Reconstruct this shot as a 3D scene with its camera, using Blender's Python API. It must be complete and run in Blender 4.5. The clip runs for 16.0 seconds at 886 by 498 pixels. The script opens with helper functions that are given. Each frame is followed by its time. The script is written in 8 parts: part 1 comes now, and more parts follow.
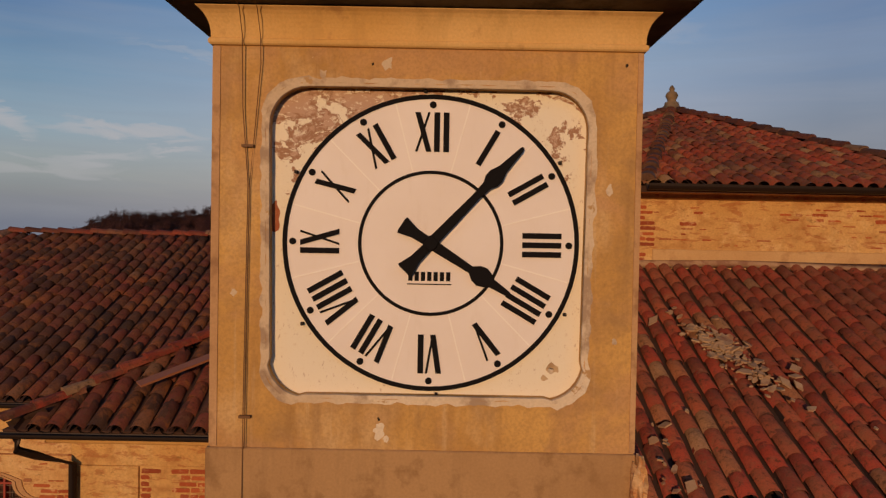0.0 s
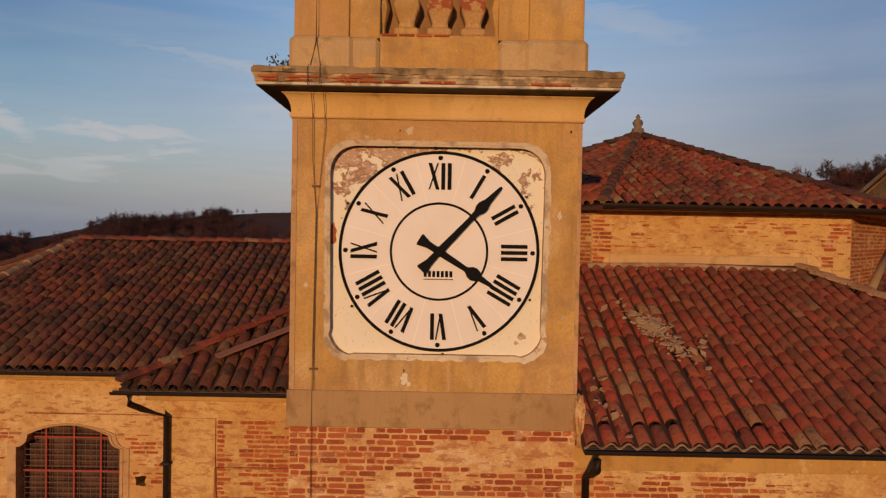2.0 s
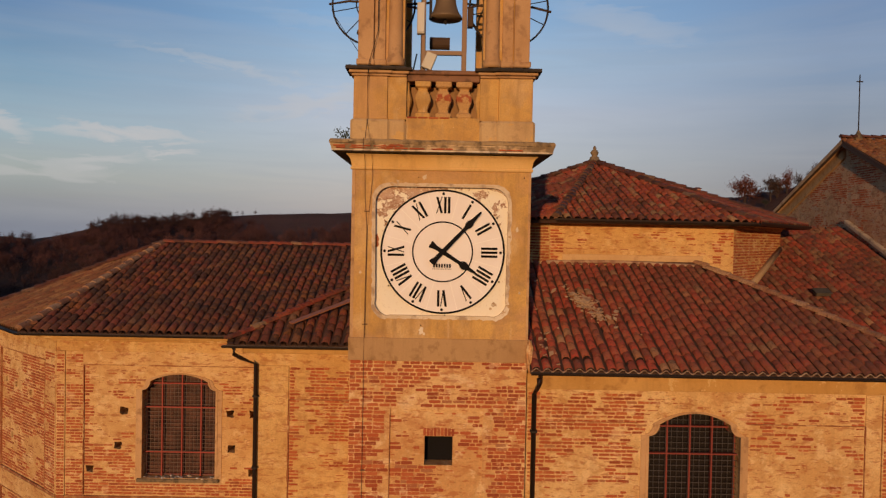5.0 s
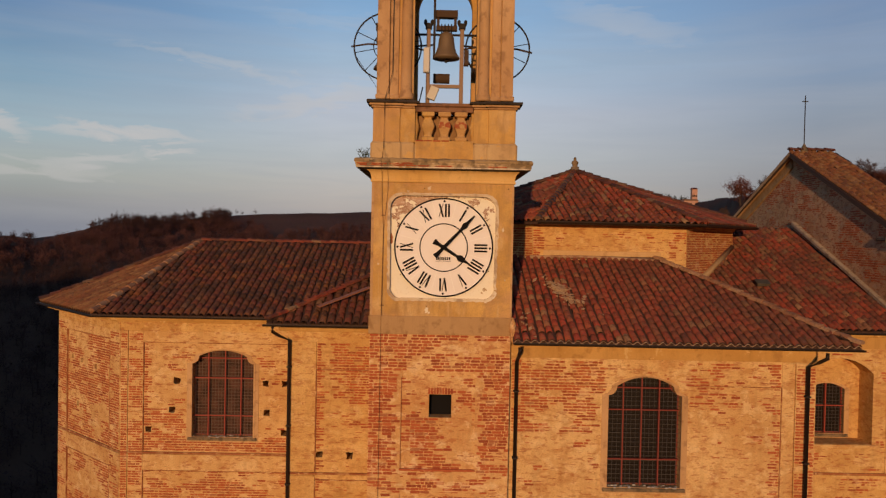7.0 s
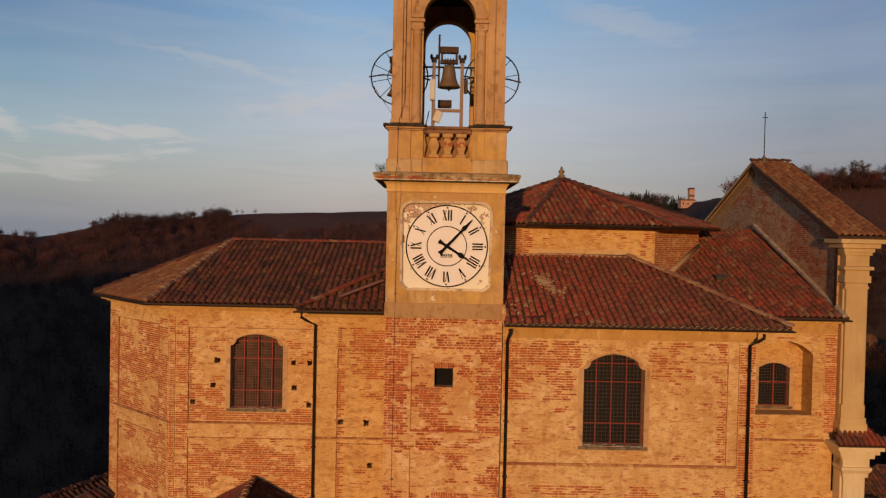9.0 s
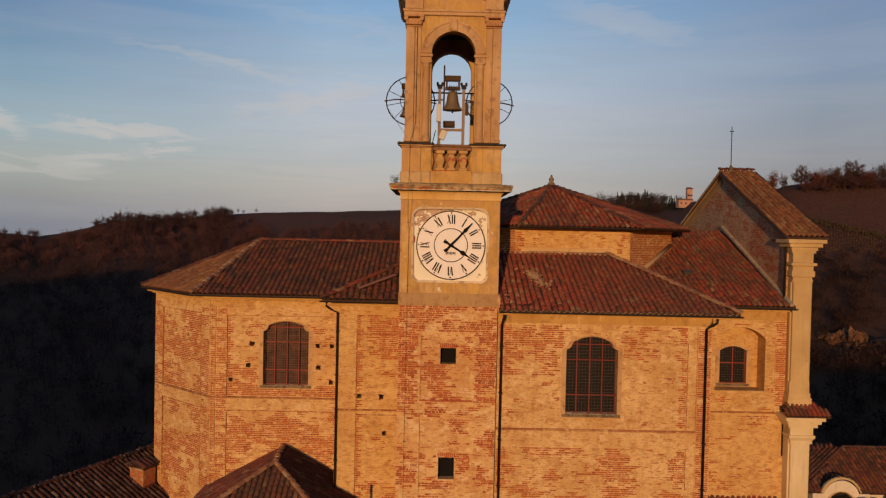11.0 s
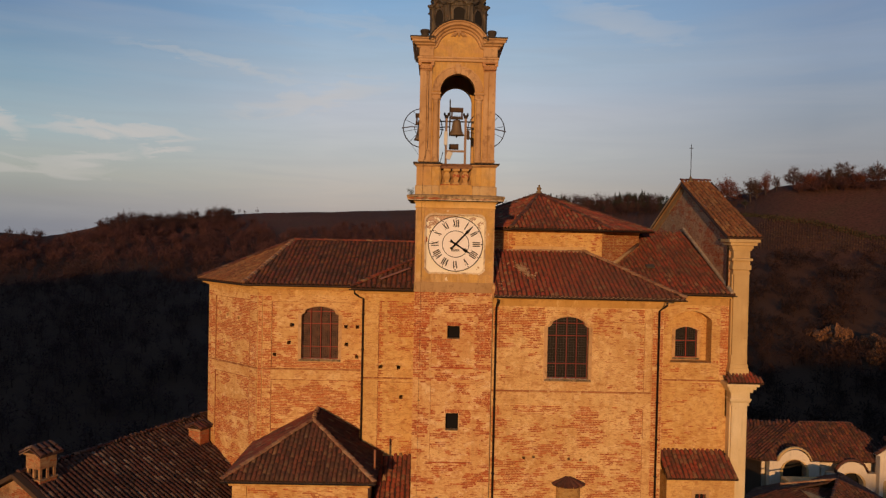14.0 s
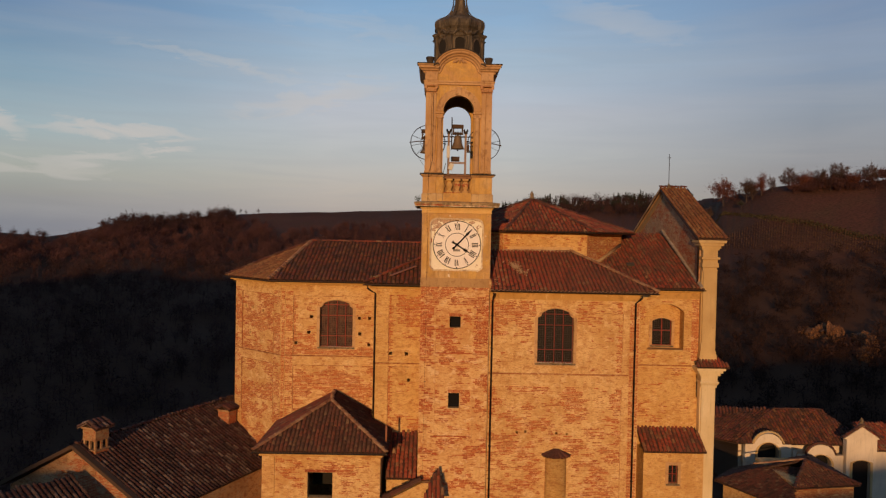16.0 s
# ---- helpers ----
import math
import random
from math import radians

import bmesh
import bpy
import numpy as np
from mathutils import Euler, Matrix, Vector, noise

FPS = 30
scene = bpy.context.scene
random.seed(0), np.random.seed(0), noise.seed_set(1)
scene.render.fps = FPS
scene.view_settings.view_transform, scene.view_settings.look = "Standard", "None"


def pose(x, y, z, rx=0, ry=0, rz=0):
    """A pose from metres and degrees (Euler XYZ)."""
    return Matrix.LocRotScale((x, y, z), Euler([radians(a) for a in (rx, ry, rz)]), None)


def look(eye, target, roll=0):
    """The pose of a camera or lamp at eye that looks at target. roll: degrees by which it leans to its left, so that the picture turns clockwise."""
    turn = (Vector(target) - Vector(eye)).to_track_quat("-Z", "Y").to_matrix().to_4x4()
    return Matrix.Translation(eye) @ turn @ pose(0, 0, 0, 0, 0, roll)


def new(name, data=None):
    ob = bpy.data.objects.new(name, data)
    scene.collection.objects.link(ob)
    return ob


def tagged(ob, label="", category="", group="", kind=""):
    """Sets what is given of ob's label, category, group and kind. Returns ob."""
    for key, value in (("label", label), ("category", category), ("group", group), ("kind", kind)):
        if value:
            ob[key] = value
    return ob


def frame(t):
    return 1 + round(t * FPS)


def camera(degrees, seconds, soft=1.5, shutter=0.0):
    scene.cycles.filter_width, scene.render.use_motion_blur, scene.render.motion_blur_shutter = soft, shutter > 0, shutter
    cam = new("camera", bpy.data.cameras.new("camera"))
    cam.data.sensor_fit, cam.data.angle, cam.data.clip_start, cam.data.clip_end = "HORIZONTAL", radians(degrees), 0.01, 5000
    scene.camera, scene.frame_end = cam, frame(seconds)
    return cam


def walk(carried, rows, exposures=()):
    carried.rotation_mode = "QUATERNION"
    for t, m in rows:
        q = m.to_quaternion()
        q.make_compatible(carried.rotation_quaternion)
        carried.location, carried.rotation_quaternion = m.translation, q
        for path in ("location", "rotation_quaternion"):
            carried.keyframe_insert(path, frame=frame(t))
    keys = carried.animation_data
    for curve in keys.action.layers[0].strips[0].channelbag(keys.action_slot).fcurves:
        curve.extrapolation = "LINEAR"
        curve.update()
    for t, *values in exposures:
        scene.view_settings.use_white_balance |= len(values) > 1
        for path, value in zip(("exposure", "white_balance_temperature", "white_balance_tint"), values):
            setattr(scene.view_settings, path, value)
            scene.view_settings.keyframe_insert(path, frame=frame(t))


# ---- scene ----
cam = camera(61.1, 16.0, soft=1.3)
METRES, EYE, TILT, LEAN, TURN = 36.0, 17.5, 0.0, 0.0, 0.0
ROWS = [
    (0.0, 0.0, 0.0, 0.0, 0.02, -1.37, -1.04),
    (0.5, -0.0006, -0.0188, 0.0012, 0.0, -1.33, -1.02),
    (1.0, -0.0011, -0.0411, 0.0022, -0.03, -1.3, -1.02),
    (1.5, -0.0018, -0.0659, 0.0031, -0.08, -1.26, -1.02),
    (2.0, -0.0024, -0.0926, 0.004, -0.12, -1.24, -1.03),
    (2.5, -0.0031, -0.1207, 0.005, -0.17, -1.19, -1.04),
    (3.0, -0.0037, -0.1497, 0.0061, -0.2, -1.15, -1.05),
    (3.5, -0.0041, -0.1795, 0.0068, -0.22, -1.12, -1.06),
    (4.0, -0.0046, -0.2092, 0.0072, -0.24, -1.11, -1.07),
    (6.5, -0.0072, -0.3577, 0.0078, -0.38, -1.17, -1.12),
    (7.0, -0.008, -0.3872, 0.0073, -0.4, -1.15, -1.14),
    (7.5, -0.0089, -0.4169, 0.0071, -0.42, -1.15, -1.14),
    (8.0, -0.01, -0.4466, 0.0074, -0.44, -1.16, -1.15),
    (8.5, -0.0113, -0.4765, 0.0081, -0.46, -1.18, -1.16),
    (9.0, -0.0129, -0.5063, 0.0087, -0.48, -1.2, -1.2),
    (11.5, -0.0216, -0.6724, 0.0112, -0.51, -1.27, -1.23),
    (12.0, -0.0238, -0.7072, 0.0115, -0.53, -1.27, -1.23),
    (12.5, -0.0259, -0.7425, 0.0116, -0.55, -1.27, -1.24),
    (13.0, -0.028, -0.7782, 0.0116, -0.57, -1.26, -1.23),
    (13.5, -0.0298, -0.8144, 0.0119, -0.58, -1.26, -1.21),
    (14.0, -0.0317, -0.8512, 0.0127, -0.58, -1.27, -1.2),
    (14.5, -0.0333, -0.888, 0.0136, -0.58, -1.27, -1.2),
    (15.0, -0.0349, -0.925, 0.0144, -0.59, -1.27, -1.19),
    (15.5, -0.0365, -0.962, 0.0152, -0.59, -1.28, -1.18),
    (16.0, -0.0381, -0.9989, 0.0162, -0.59, -1.28, -1.17),
]
walk(
    cam,
    [(t, pose(0, 0, EYE, TILT, LEAN, TURN) @ pose(METRES * x, METRES * y, METRES * z, 90 + pitch, roll, yaw)) for t, x, y, z, yaw, pitch, roll in ROWS],
    exposures=[(0.0, -0.30, 6100, 12), (1.5, -0.15, 6150, 11), (3.5, 0.0, 6200, 10), (7.5, 0.0, 6400, 10), (12.0, 0.0, 6560, 10), (16.0, 0.0, 6700, 10)],
)

# ---- light ----
SUN_AZ, SUN_EL = radians(190.0), radians(6.0)
to_sun = Vector((math.sin(SUN_AZ) * math.cos(SUN_EL), math.cos(SUN_AZ) * math.cos(SUN_EL), math.sin(SUN_EL)))
sun = new("sun", bpy.data.lights.new("sun", "SUN"))
sun.data.energy, sun.data.angle, sun.data.color = 3.0, radians(0.7), (1.0, 0.58, 0.27)
sun.matrix_world = look(to_sun * 200, (0, 0, 0))

world = bpy.data.worlds.new("evening_sky")
scene.world = world
world.use_nodes = True
wn = world.node_tree
wn.nodes.clear()


def wnode(kind, **values):
    n = wn.nodes.new(kind)
    for key, value in values.items():
        n.inputs[key].default_value = value
    return n


sky = wnode("ShaderNodeTexSky")
sky.sky_type, sky.sun_disc, sky.sun_elevation, sky.sun_rotation = "NISHITA", False, SUN_EL, SUN_AZ
sky.air_density, sky.dust_density, sky.ozone_density = 1.0, 0.4, 3.0
w_co = wnode("ShaderNodeTexCoord")
w_sep = wnode("ShaderNodeSeparateXYZ")


def w_steps(source, stops):
    r = wnode("ShaderNodeValToRGB")
    e = r.color_ramp.elements
    while len(e) < len(stops):
        e.new(0.5)
    for el, (p, c) in zip(e, stops):
        el.position, el.color = p, (*((c, c, c) if isinstance(c, (int, float)) else c), 1)
    wn.links.new(source, r.inputs["Fac"])
    return r.outputs["Color"]


def w_mix(fac, a, b, mode="MIX"):
    n = wnode("ShaderNodeMix")
    n.data_type, n.blend_type = "RGBA", mode
    for value, slot in ((fac, 0), (a, 6), (b, 7)):
        if isinstance(value, (int, float)):
            n.inputs[slot].default_value = value
        elif isinstance(value, tuple):
            n.inputs[slot].default_value = (*value, 1)
        else:
            wn.links.new(value, n.inputs[slot])
    return n.outputs[2]


def w_math(op, *values):
    n = wnode("ShaderNodeMath")
    n.operation = op
    for slot, value in enumerate(values):
        if isinstance(value, (int, float)):
            n.inputs[slot].default_value = value
        else:
            wn.links.new(value, n.inputs[slot])
    return n.outputs[0]


def w_streaks(stretch, scale, detail=5.0, distort=0.4):
    mp = wnode("ShaderNodeMapping", Scale=stretch, Rotation=(0.0, 0.06, 0.0))
    wn.links.new(w_co.outputs["Generated"], mp.inputs["Vector"])
    n = wnode("ShaderNodeTexNoise", Scale=scale, Detail=detail, Roughness=0.55, Distortion=distort)
    wn.links.new(mp.outputs["Vector"], n.inputs["Vector"])
    return n.outputs["Fac"]


wn.links.new(w_co.outputs["Generated"], w_sep.inputs[0])
up, across = w_sep.outputs["Z"], w_sep.outputs["X"]
across_01 = w_math("ADD", across, 0.5)
clear = w_mix(1.0, sky.outputs["Color"], (1.0, 1.35, 1.6), "MULTIPLY")
# evening haze: mauve on the horizon, cream above it, blue higher up; deeper blue to the west
west = w_steps(up, [(0.0, (0.195, 0.205, 0.25)), (0.03, (0.27, 0.265, 0.275)), (0.065, (0.365, 0.375, 0.335)), (0.12, (0.335, 0.42, 0.46)), (0.18, (0.21, 0.33, 0.435)), (0.25, (0.118, 0.222, 0.385)), (0.5, (0.07, 0.15, 0.30))])
middle = w_steps(up, [(0.0, (0.27, 0.245, 0.27)), (0.03, (0.43, 0.375, 0.35)), (0.055, (0.47, 0.42, 0.385)), (0.10, (0.475, 0.48, 0.48)), (0.16, (0.485, 0.508, 0.565)), (0.22, (0.36, 0.47, 0.585)), (0.29, (0.225, 0.39, 0.605)), (0.5, (0.11, 0.24, 0.46))])
east = w_steps(up, [(0.0, (0.21, 0.195, 0.22)), (0.04, (0.25, 0.223, 0.225)), (0.08, (0.26, 0.243, 0.252)), (0.15, (0.25, 0.28, 0.335)), (0.21, (0.235, 0.30, 0.41)), (0.27, (0.185, 0.26, 0.40)), (0.5, (0.10, 0.20, 0.36))])
veil = w_mix(w_steps(across_01, [(0.02, 0.0), (0.18, 0.38), (0.36, 1.0)]), west, middle)
veil = w_mix(w_steps(across_01, [(0.60, 0.0), (0.80, 0.5), (0.95, 1.0)]), veil, east)
veil = w_mix(1.0, veil, (10.6, 10.5, 10.4), "MULTIPLY")
sky_c = w_mix(w_steps(up, [(0.0, 0.95), (0.30, 0.88), (0.5, 0.5), (0.8, 0.0)]), clear, veil)
# thin cirrus everywhere, then single wisps: middle (x, z), half length, half width, slant, strength
fine = w_streaks((1.6, 1.6, 17.0), 1.7)
sky_c = w_mix(w_steps(fine, [(0.40, 0.0), (0.70, 0.16)]), sky_c, (5.2, 5.0, 4.95))
sky_c = w_mix(w_steps(w_streaks((2.6, 2.6, 30.0), 1.9, 6.0, 0.7), [(0.40, 0.10), (0.62, 0.0)]), sky_c, (2.5, 2.9, 3.5))
ripple = w_math("MULTIPLY", w_math("SUBTRACT", w_streaks((9.0, 9.0, 40.0), 1.6, 6.0, 0.8), 0.5), 0.055)
for cx, cz, half, thick, slant, strength in ((-0.385, 0.116, 0.105, 0.011, -0.02, 0.75), (-0.505, 0.120, 0.035, 0.014, -0.45, 0.7), (-0.415, 0.080, 0.055, 0.010, 0.10, 0.55), (-0.335, 0.092, 0.035, 0.006, 0.0, 0.7), (-0.47, 0.066, 0.09, 0.010, 0.0, 0.4), (-0.27, 0.205, 0.13, 0.009, -0.16, 0.3), (-0.16, 0.168, 0.12, 0.014, 0.22, 0.45), (0.225, 0.268, 0.10, 0.020, -0.30, 0.26), (-0.12, 0.262, 0.14, 0.012, -0.12, 0.16)):
    dx = w_math("SUBTRACT", across, cx)
    dz = w_math("ADD", w_math("SUBTRACT", w_math("SUBTRACT", up, cz), w_math("MULTIPLY", dx, slant)), ripple)
    far = w_math("ADD", w_math("POWER", w_math("ABSOLUTE", w_math("DIVIDE", dx, half)), 2.0), w_math("POWER", w_math("ABSOLUTE", w_math("DIVIDE", dz, thick)), 2.0))
    sky_c = w_mix(w_steps(w_math("MULTIPLY", far, 0.5), [(0.0, strength), (0.18, strength * 0.65), (0.5, 0.0)]), sky_c, (5.5, 5.2, 5.0))
w_back = wnode("ShaderNodeBackground", Strength=0.1)
w_out = wnode("ShaderNodeOutputWorld")
wn.links.new(sky_c, w_back.inputs["Color"])
wn.links.new(w_back.outputs["Background"], w_out.inputs["Surface"])

# ---- materials ----


class Mat:
    """A small builder of node materials, in object space metres."""

    def __init__(self, name, rough=0.85, metal=0.0, spec=0.3):
        self.m = bpy.data.materials.new(name)
        self.m.use_nodes = True
        self.t = self.m.node_tree
        self.b = self.t.nodes["Principled BSDF"]
        self.b.inputs["Roughness"].default_value = rough
        self.b.inputs["Metallic"].default_value = metal
        self.b.inputs["Specular IOR Level"].default_value = spec
        self.geo = self.node("ShaderNodeNewGeometry")
        self.pos = self.geo.outputs["Position"]
        self.height = None

    def node(self, kind):
        return self.t.nodes.new(kind)

    def link(self, a, b):
        self.t.links.new(a, b)

    def noise(self, scale, detail=4.0, rough=0.55, stretch=(1, 1, 1), distort=0.0):
        mp = self.node("ShaderNodeMapping")
        mp.inputs["Scale"].default_value = stretch
        self.link(self.pos, mp.inputs["Vector"])
        n = self.node("ShaderNodeTexNoise")
        n.inputs["Scale"].default_value, n.inputs["Detail"].default_value = scale, detail
        n.inputs["Roughness"].default_value, n.inputs["Distortion"].default_value = rough, distort
        self.link(mp.outputs["Vector"], n.inputs["Vector"])
        return n.outputs["Fac"]

    def piece(self):
        """A number of its own for every loose piece or object."""
        info = self.node("ShaderNodeObjectInfo")
        add = self.node("ShaderNodeMath")
        self.link(self.geo.outputs["Random Per Island"], add.inputs[0])
        self.link(info.outputs["Random"], add.inputs[1])
        fr = self.node("ShaderNodeMath")
        fr.operation = "FRACT"
        self.link(add.outputs[0], fr.inputs[0])
        return fr.outputs[0]

    def ramp(self, fac, stops):
        r = self.node("ShaderNodeValToRGB")
        e = r.color_ramp.elements
        while len(e) < len(stops):
            e.new(0.5)
        for el, (p, c) in zip(e, stops):
            el.position, el.color = p, (*((c, c, c) if isinstance(c, (int, float)) else c), 1)
        self.link(fac, r.inputs["Fac"])
        return r.outputs["Color"]

    def mix(self, fac, a, b, mode="MIX"):
        n = self.node("ShaderNodeMix")
        n.data_type, n.blend_type = "RGBA", mode
        for value, slot in ((fac, 0), (a, 6), (b, 7)):
            if isinstance(value, (int, float)):
                n.inputs[slot].default_value = value
            elif isinstance(value, tuple):
                n.inputs[slot].default_value = (*value, 1)
            else:
                self.link(value, n.inputs[slot])
        return n.outputs[2]

    def done(self, color, bumps=(), distance=0.01):
        if isinstance(color, tuple):
            self.b.inputs["Base Color"].default_value = (*color, 1)
        else:
            self.link(color, self.b.inputs["Base Color"])
        last = None
        for fac, strength in bumps:
            bp = self.node("ShaderNodeBump")
            bp.inputs["Strength"].default_value, bp.inputs["Distance"].default_value = strength, distance
            self.link(fac, bp.inputs["Height"])
            if last:
                self.link(last, bp.inputs["Normal"])
            last = bp.outputs["Normal"]
        if last:
            self.link(last, self.b.inputs["Normal"])
        return self.m


def plaster_mat(name, low, high, stain, stain_at=0.6, streak=True, flake=None):
    m = Mat(name, 0.9)
    big, mid, fine = m.noise(0.55, 5), m.noise(3.5, 6, 0.6), m.noise(40, 3)
    c = m.mix(m.ramp(big, [(0.35, 0), (0.65, 1)]), low, high)
    c = m.mix(m.ramp(mid, [(stain_at, 0), (stain_at + 0.12, 0.75)]), c, stain)
    if streak:
        s = m.noise(5, 4, 0.6, (1, 1, 0.12))
        c = m.mix(m.ramp(s, [(0.52, 0), (0.75, 0.35)]), c, tuple(v * 0.55 for v in low))
    if flake:
        f = m.noise(2.2, 7, 0.65, distort=0.4)
        c = m.mix(m.ramp(f, [(0.60, 0), (0.615, 1)]), c, flake)
    c = m.mix(m.ramp(fine, [(0.3, 0.25), (0.7, 0)]), c, tuple(v * 0.6 for v in low))
    return m.done(c, ((mid, 0.35), (fine, 0.25)), 0.012)


def ochre_mat():
    m = Mat("stained_ochre_plaster", 0.9)
    big, mid, fine = m.noise(0.8, 5), m.noise(2.4, 8, 0.66, distort=0.4), m.noise(38, 4)
    c = m.mix(m.ramp(big, [(0.36, 0), (0.64, 1)]), (0.50, 0.275, 0.074), (0.655, 0.385, 0.11))
    c = m.mix(m.ramp(mid, [(0.48, 0), (0.64, 0.65)]), c, (0.37, 0.22, 0.09))
    c = m.mix(m.ramp(m.noise(1.5, 7, 0.64, (1, 1, 0.55), 0.3), [(0.53, 0), (0.66, 0.75)]), c, (0.66, 0.43, 0.19))
    c = m.mix(m.ramp(m.noise(0.75, 6, 0.6, (1, 1, 1.3), 0.5), [(0.49, 0), (0.60, 0.6)]), c, (0.54, 0.30, 0.135))
    c = m.mix(m.ramp(m.noise(5.5, 5, 0.6, (1, 1, 0.10)), [(0.52, 0), (0.74, 0.5)]), c, (0.29, 0.16, 0.06))
    c = m.mix(m.ramp(m.noise(7.5, 4, 0.6, (1, 1, 0.07)), [(0.60, 0), (0.74, 0.55)]), c, (0.68, 0.50, 0.27))
    c = m.mix(m.ramp(m.noise(9.0, 6, 0.7), [(0.60, 0), (0.72, 0.3)]), c, (0.26, 0.15, 0.06))
    c = m.mix(m.ramp(m.noise(4.6, 7, 0.68), [(0.69, 0), (0.705, 0.85)]), c, (0.74, 0.57, 0.36))
    c = m.mix(m.ramp(fine, [(0.3, 0.35), (0.6, 0)]), c, (0.28, 0.15, 0.05))
    return m.done(c, ((mid, 0.45), (fine, 0.35)), 0.012)


OCHRE = ochre_mat()
OCHRE_TRIM = plaster_mat("peach_brown_trim", (0.47, 0.265, 0.115), (0.61, 0.375, 0.18), (0.27, 0.14, 0.065), 0.53)
BACKING = plaster_mat("dull_brown_plaster", (0.27, 0.15, 0.062), (0.36, 0.205, 0.085), (0.20, 0.10, 0.042), 0.55)
RAIL = plaster_mat("reddish_brown_ledge", (0.21, 0.098, 0.05), (0.34, 0.175, 0.085), (0.085, 0.045, 0.026), 0.50)
CREAM = plaster_mat("cream_trim", (0.50, 0.325, 0.135), (0.62, 0.425, 0.19), (0.38, 0.23, 0.095), 0.60)
CEMENT = plaster_mat("cement_band", (0.36, 0.203, 0.082), (0.475, 0.285, 0.123), (0.29, 0.16, 0.063), 0.53, True)


def old_wall_mat(name, low, high, stain, brick, amount, lime):
    """Old lime plaster thin over brick: pale lumps, dirt, and bricks grinning through in flat streaks."""
    m = Mat(name, 0.92)
    big, mid, fine = m.noise(0.6, 5), m.noise(3.2, 7, 0.62, (1, 1, 1.4), 0.3), m.noise(30, 4, 0.6)
    c = m.mix(m.ramp(big, [(0.34, 0), (0.66, 1)]), low, high)
    c = m.mix(m.ramp(mid, [(0.50, 0), (0.64, 0.7)]), c, stain)
    c = m.mix(m.ramp(m.noise(1.7, 8, 0.68, (1, 1, 1.5), 0.3), [(0.53, 0), (0.60, 0.6)]), c, lime)
    slivers = m.noise(4.6, 6, 0.66, (0.8, 0.8, 2.6), 0.3)
    c = m.mix(m.ramp(slivers, [(0.555, 0), (0.59, amount)]), c, brick)
    c = m.mix(m.ramp(m.noise(7, 6, 0.7, (1, 1, 2.2)), [(0.60, 0), (0.68, 0.6)]), c, tuple(v * 0.42 for v in low))
    c = m.mix(m.ramp(m.noise(5, 4, 0.6, (1, 1, 0.12)), [(0.54, 0), (0.78, 0.35)]), c, tuple(v * 0.55 for v in low))
    c = m.mix(m.ramp(fine, [(0.3, 0.35), (0.6, 0)]), c, tuple(v * 0.5 for v in low))
    return m.done(c, ((mid, 0.5), (slivers, 0.4), (fine, 0.35)), 0.014)


WALL = old_wall_mat("mortar_and_old_plaster", (0.57, 0.315, 0.108), (0.72, 0.465, 0.198), (0.46, 0.21, 0.064), (0.33, 0.075, 0.026), 0.55, (0.77, 0.535, 0.26))
WALL_PEACH = old_wall_mat("pinkish_mortar", (0.59, 0.31, 0.108), (0.73, 0.46, 0.195), (0.49, 0.205, 0.066), (0.36, 0.078, 0.025), 0.55, (0.81, 0.585, 0.32))
WALL_YELLOW = old_wall_mat("yellow_old_plaster", (0.555, 0.31, 0.098), (0.68, 0.42, 0.155), (0.42, 0.195, 0.06), (0.35, 0.085, 0.028), 0.5, (0.72, 0.48, 0.21))
STONE_DARK = plaster_mat("weathered_stone", (0.05, 0.04, 0.028), (0.15, 0.12, 0.078), (0.045, 0.04, 0.03), 0.5)
LEDGE = plaster_mat("lichened_ledge", (0.15, 0.105, 0.06), (0.28, 0.19, 0.10), (0.06, 0.05, 0.03), 0.47)
PLATE = plaster_mat("stained_wall_plate", (0.48, 0.26, 0.072), (0.60, 0.35, 0.115), (0.36, 0.18, 0.055), 0.54, True, (0.64, 0.42, 0.18))
PLINTH_GREY = plaster_mat("weathered_plinth_plaster", (0.47, 0.29, 0.125), (0.57, 0.385, 0.18), (0.33, 0.205, 0.095), 0.56, True, (0.60, 0.36, 0.12))
CAP_BLACK = plaster_mat("soot_black_cap", (0.035, 0.028, 0.022), (0.09, 0.065, 0.045), (0.02, 0.017, 0.014), 0.5)
FASCIA = plaster_mat("crumbling_fascia", (0.50, 0.32, 0.14), (0.64, 0.46, 0.26), (0.10, 0.066, 0.036), 0.425, True, (0.34, 0.09, 0.035))
EAVE_LIME = plaster_mat("lime_bedding", (0.36, 0.22, 0.13), (0.50, 0.34, 0.21), (0.22, 0.10, 0.06), 0.5, False)
WHITEWASH = plaster_mat("whitewash", (0.64, 0.525, 0.385), (0.74, 0.625, 0.47), (0.46, 0.36, 0.245), 0.60)


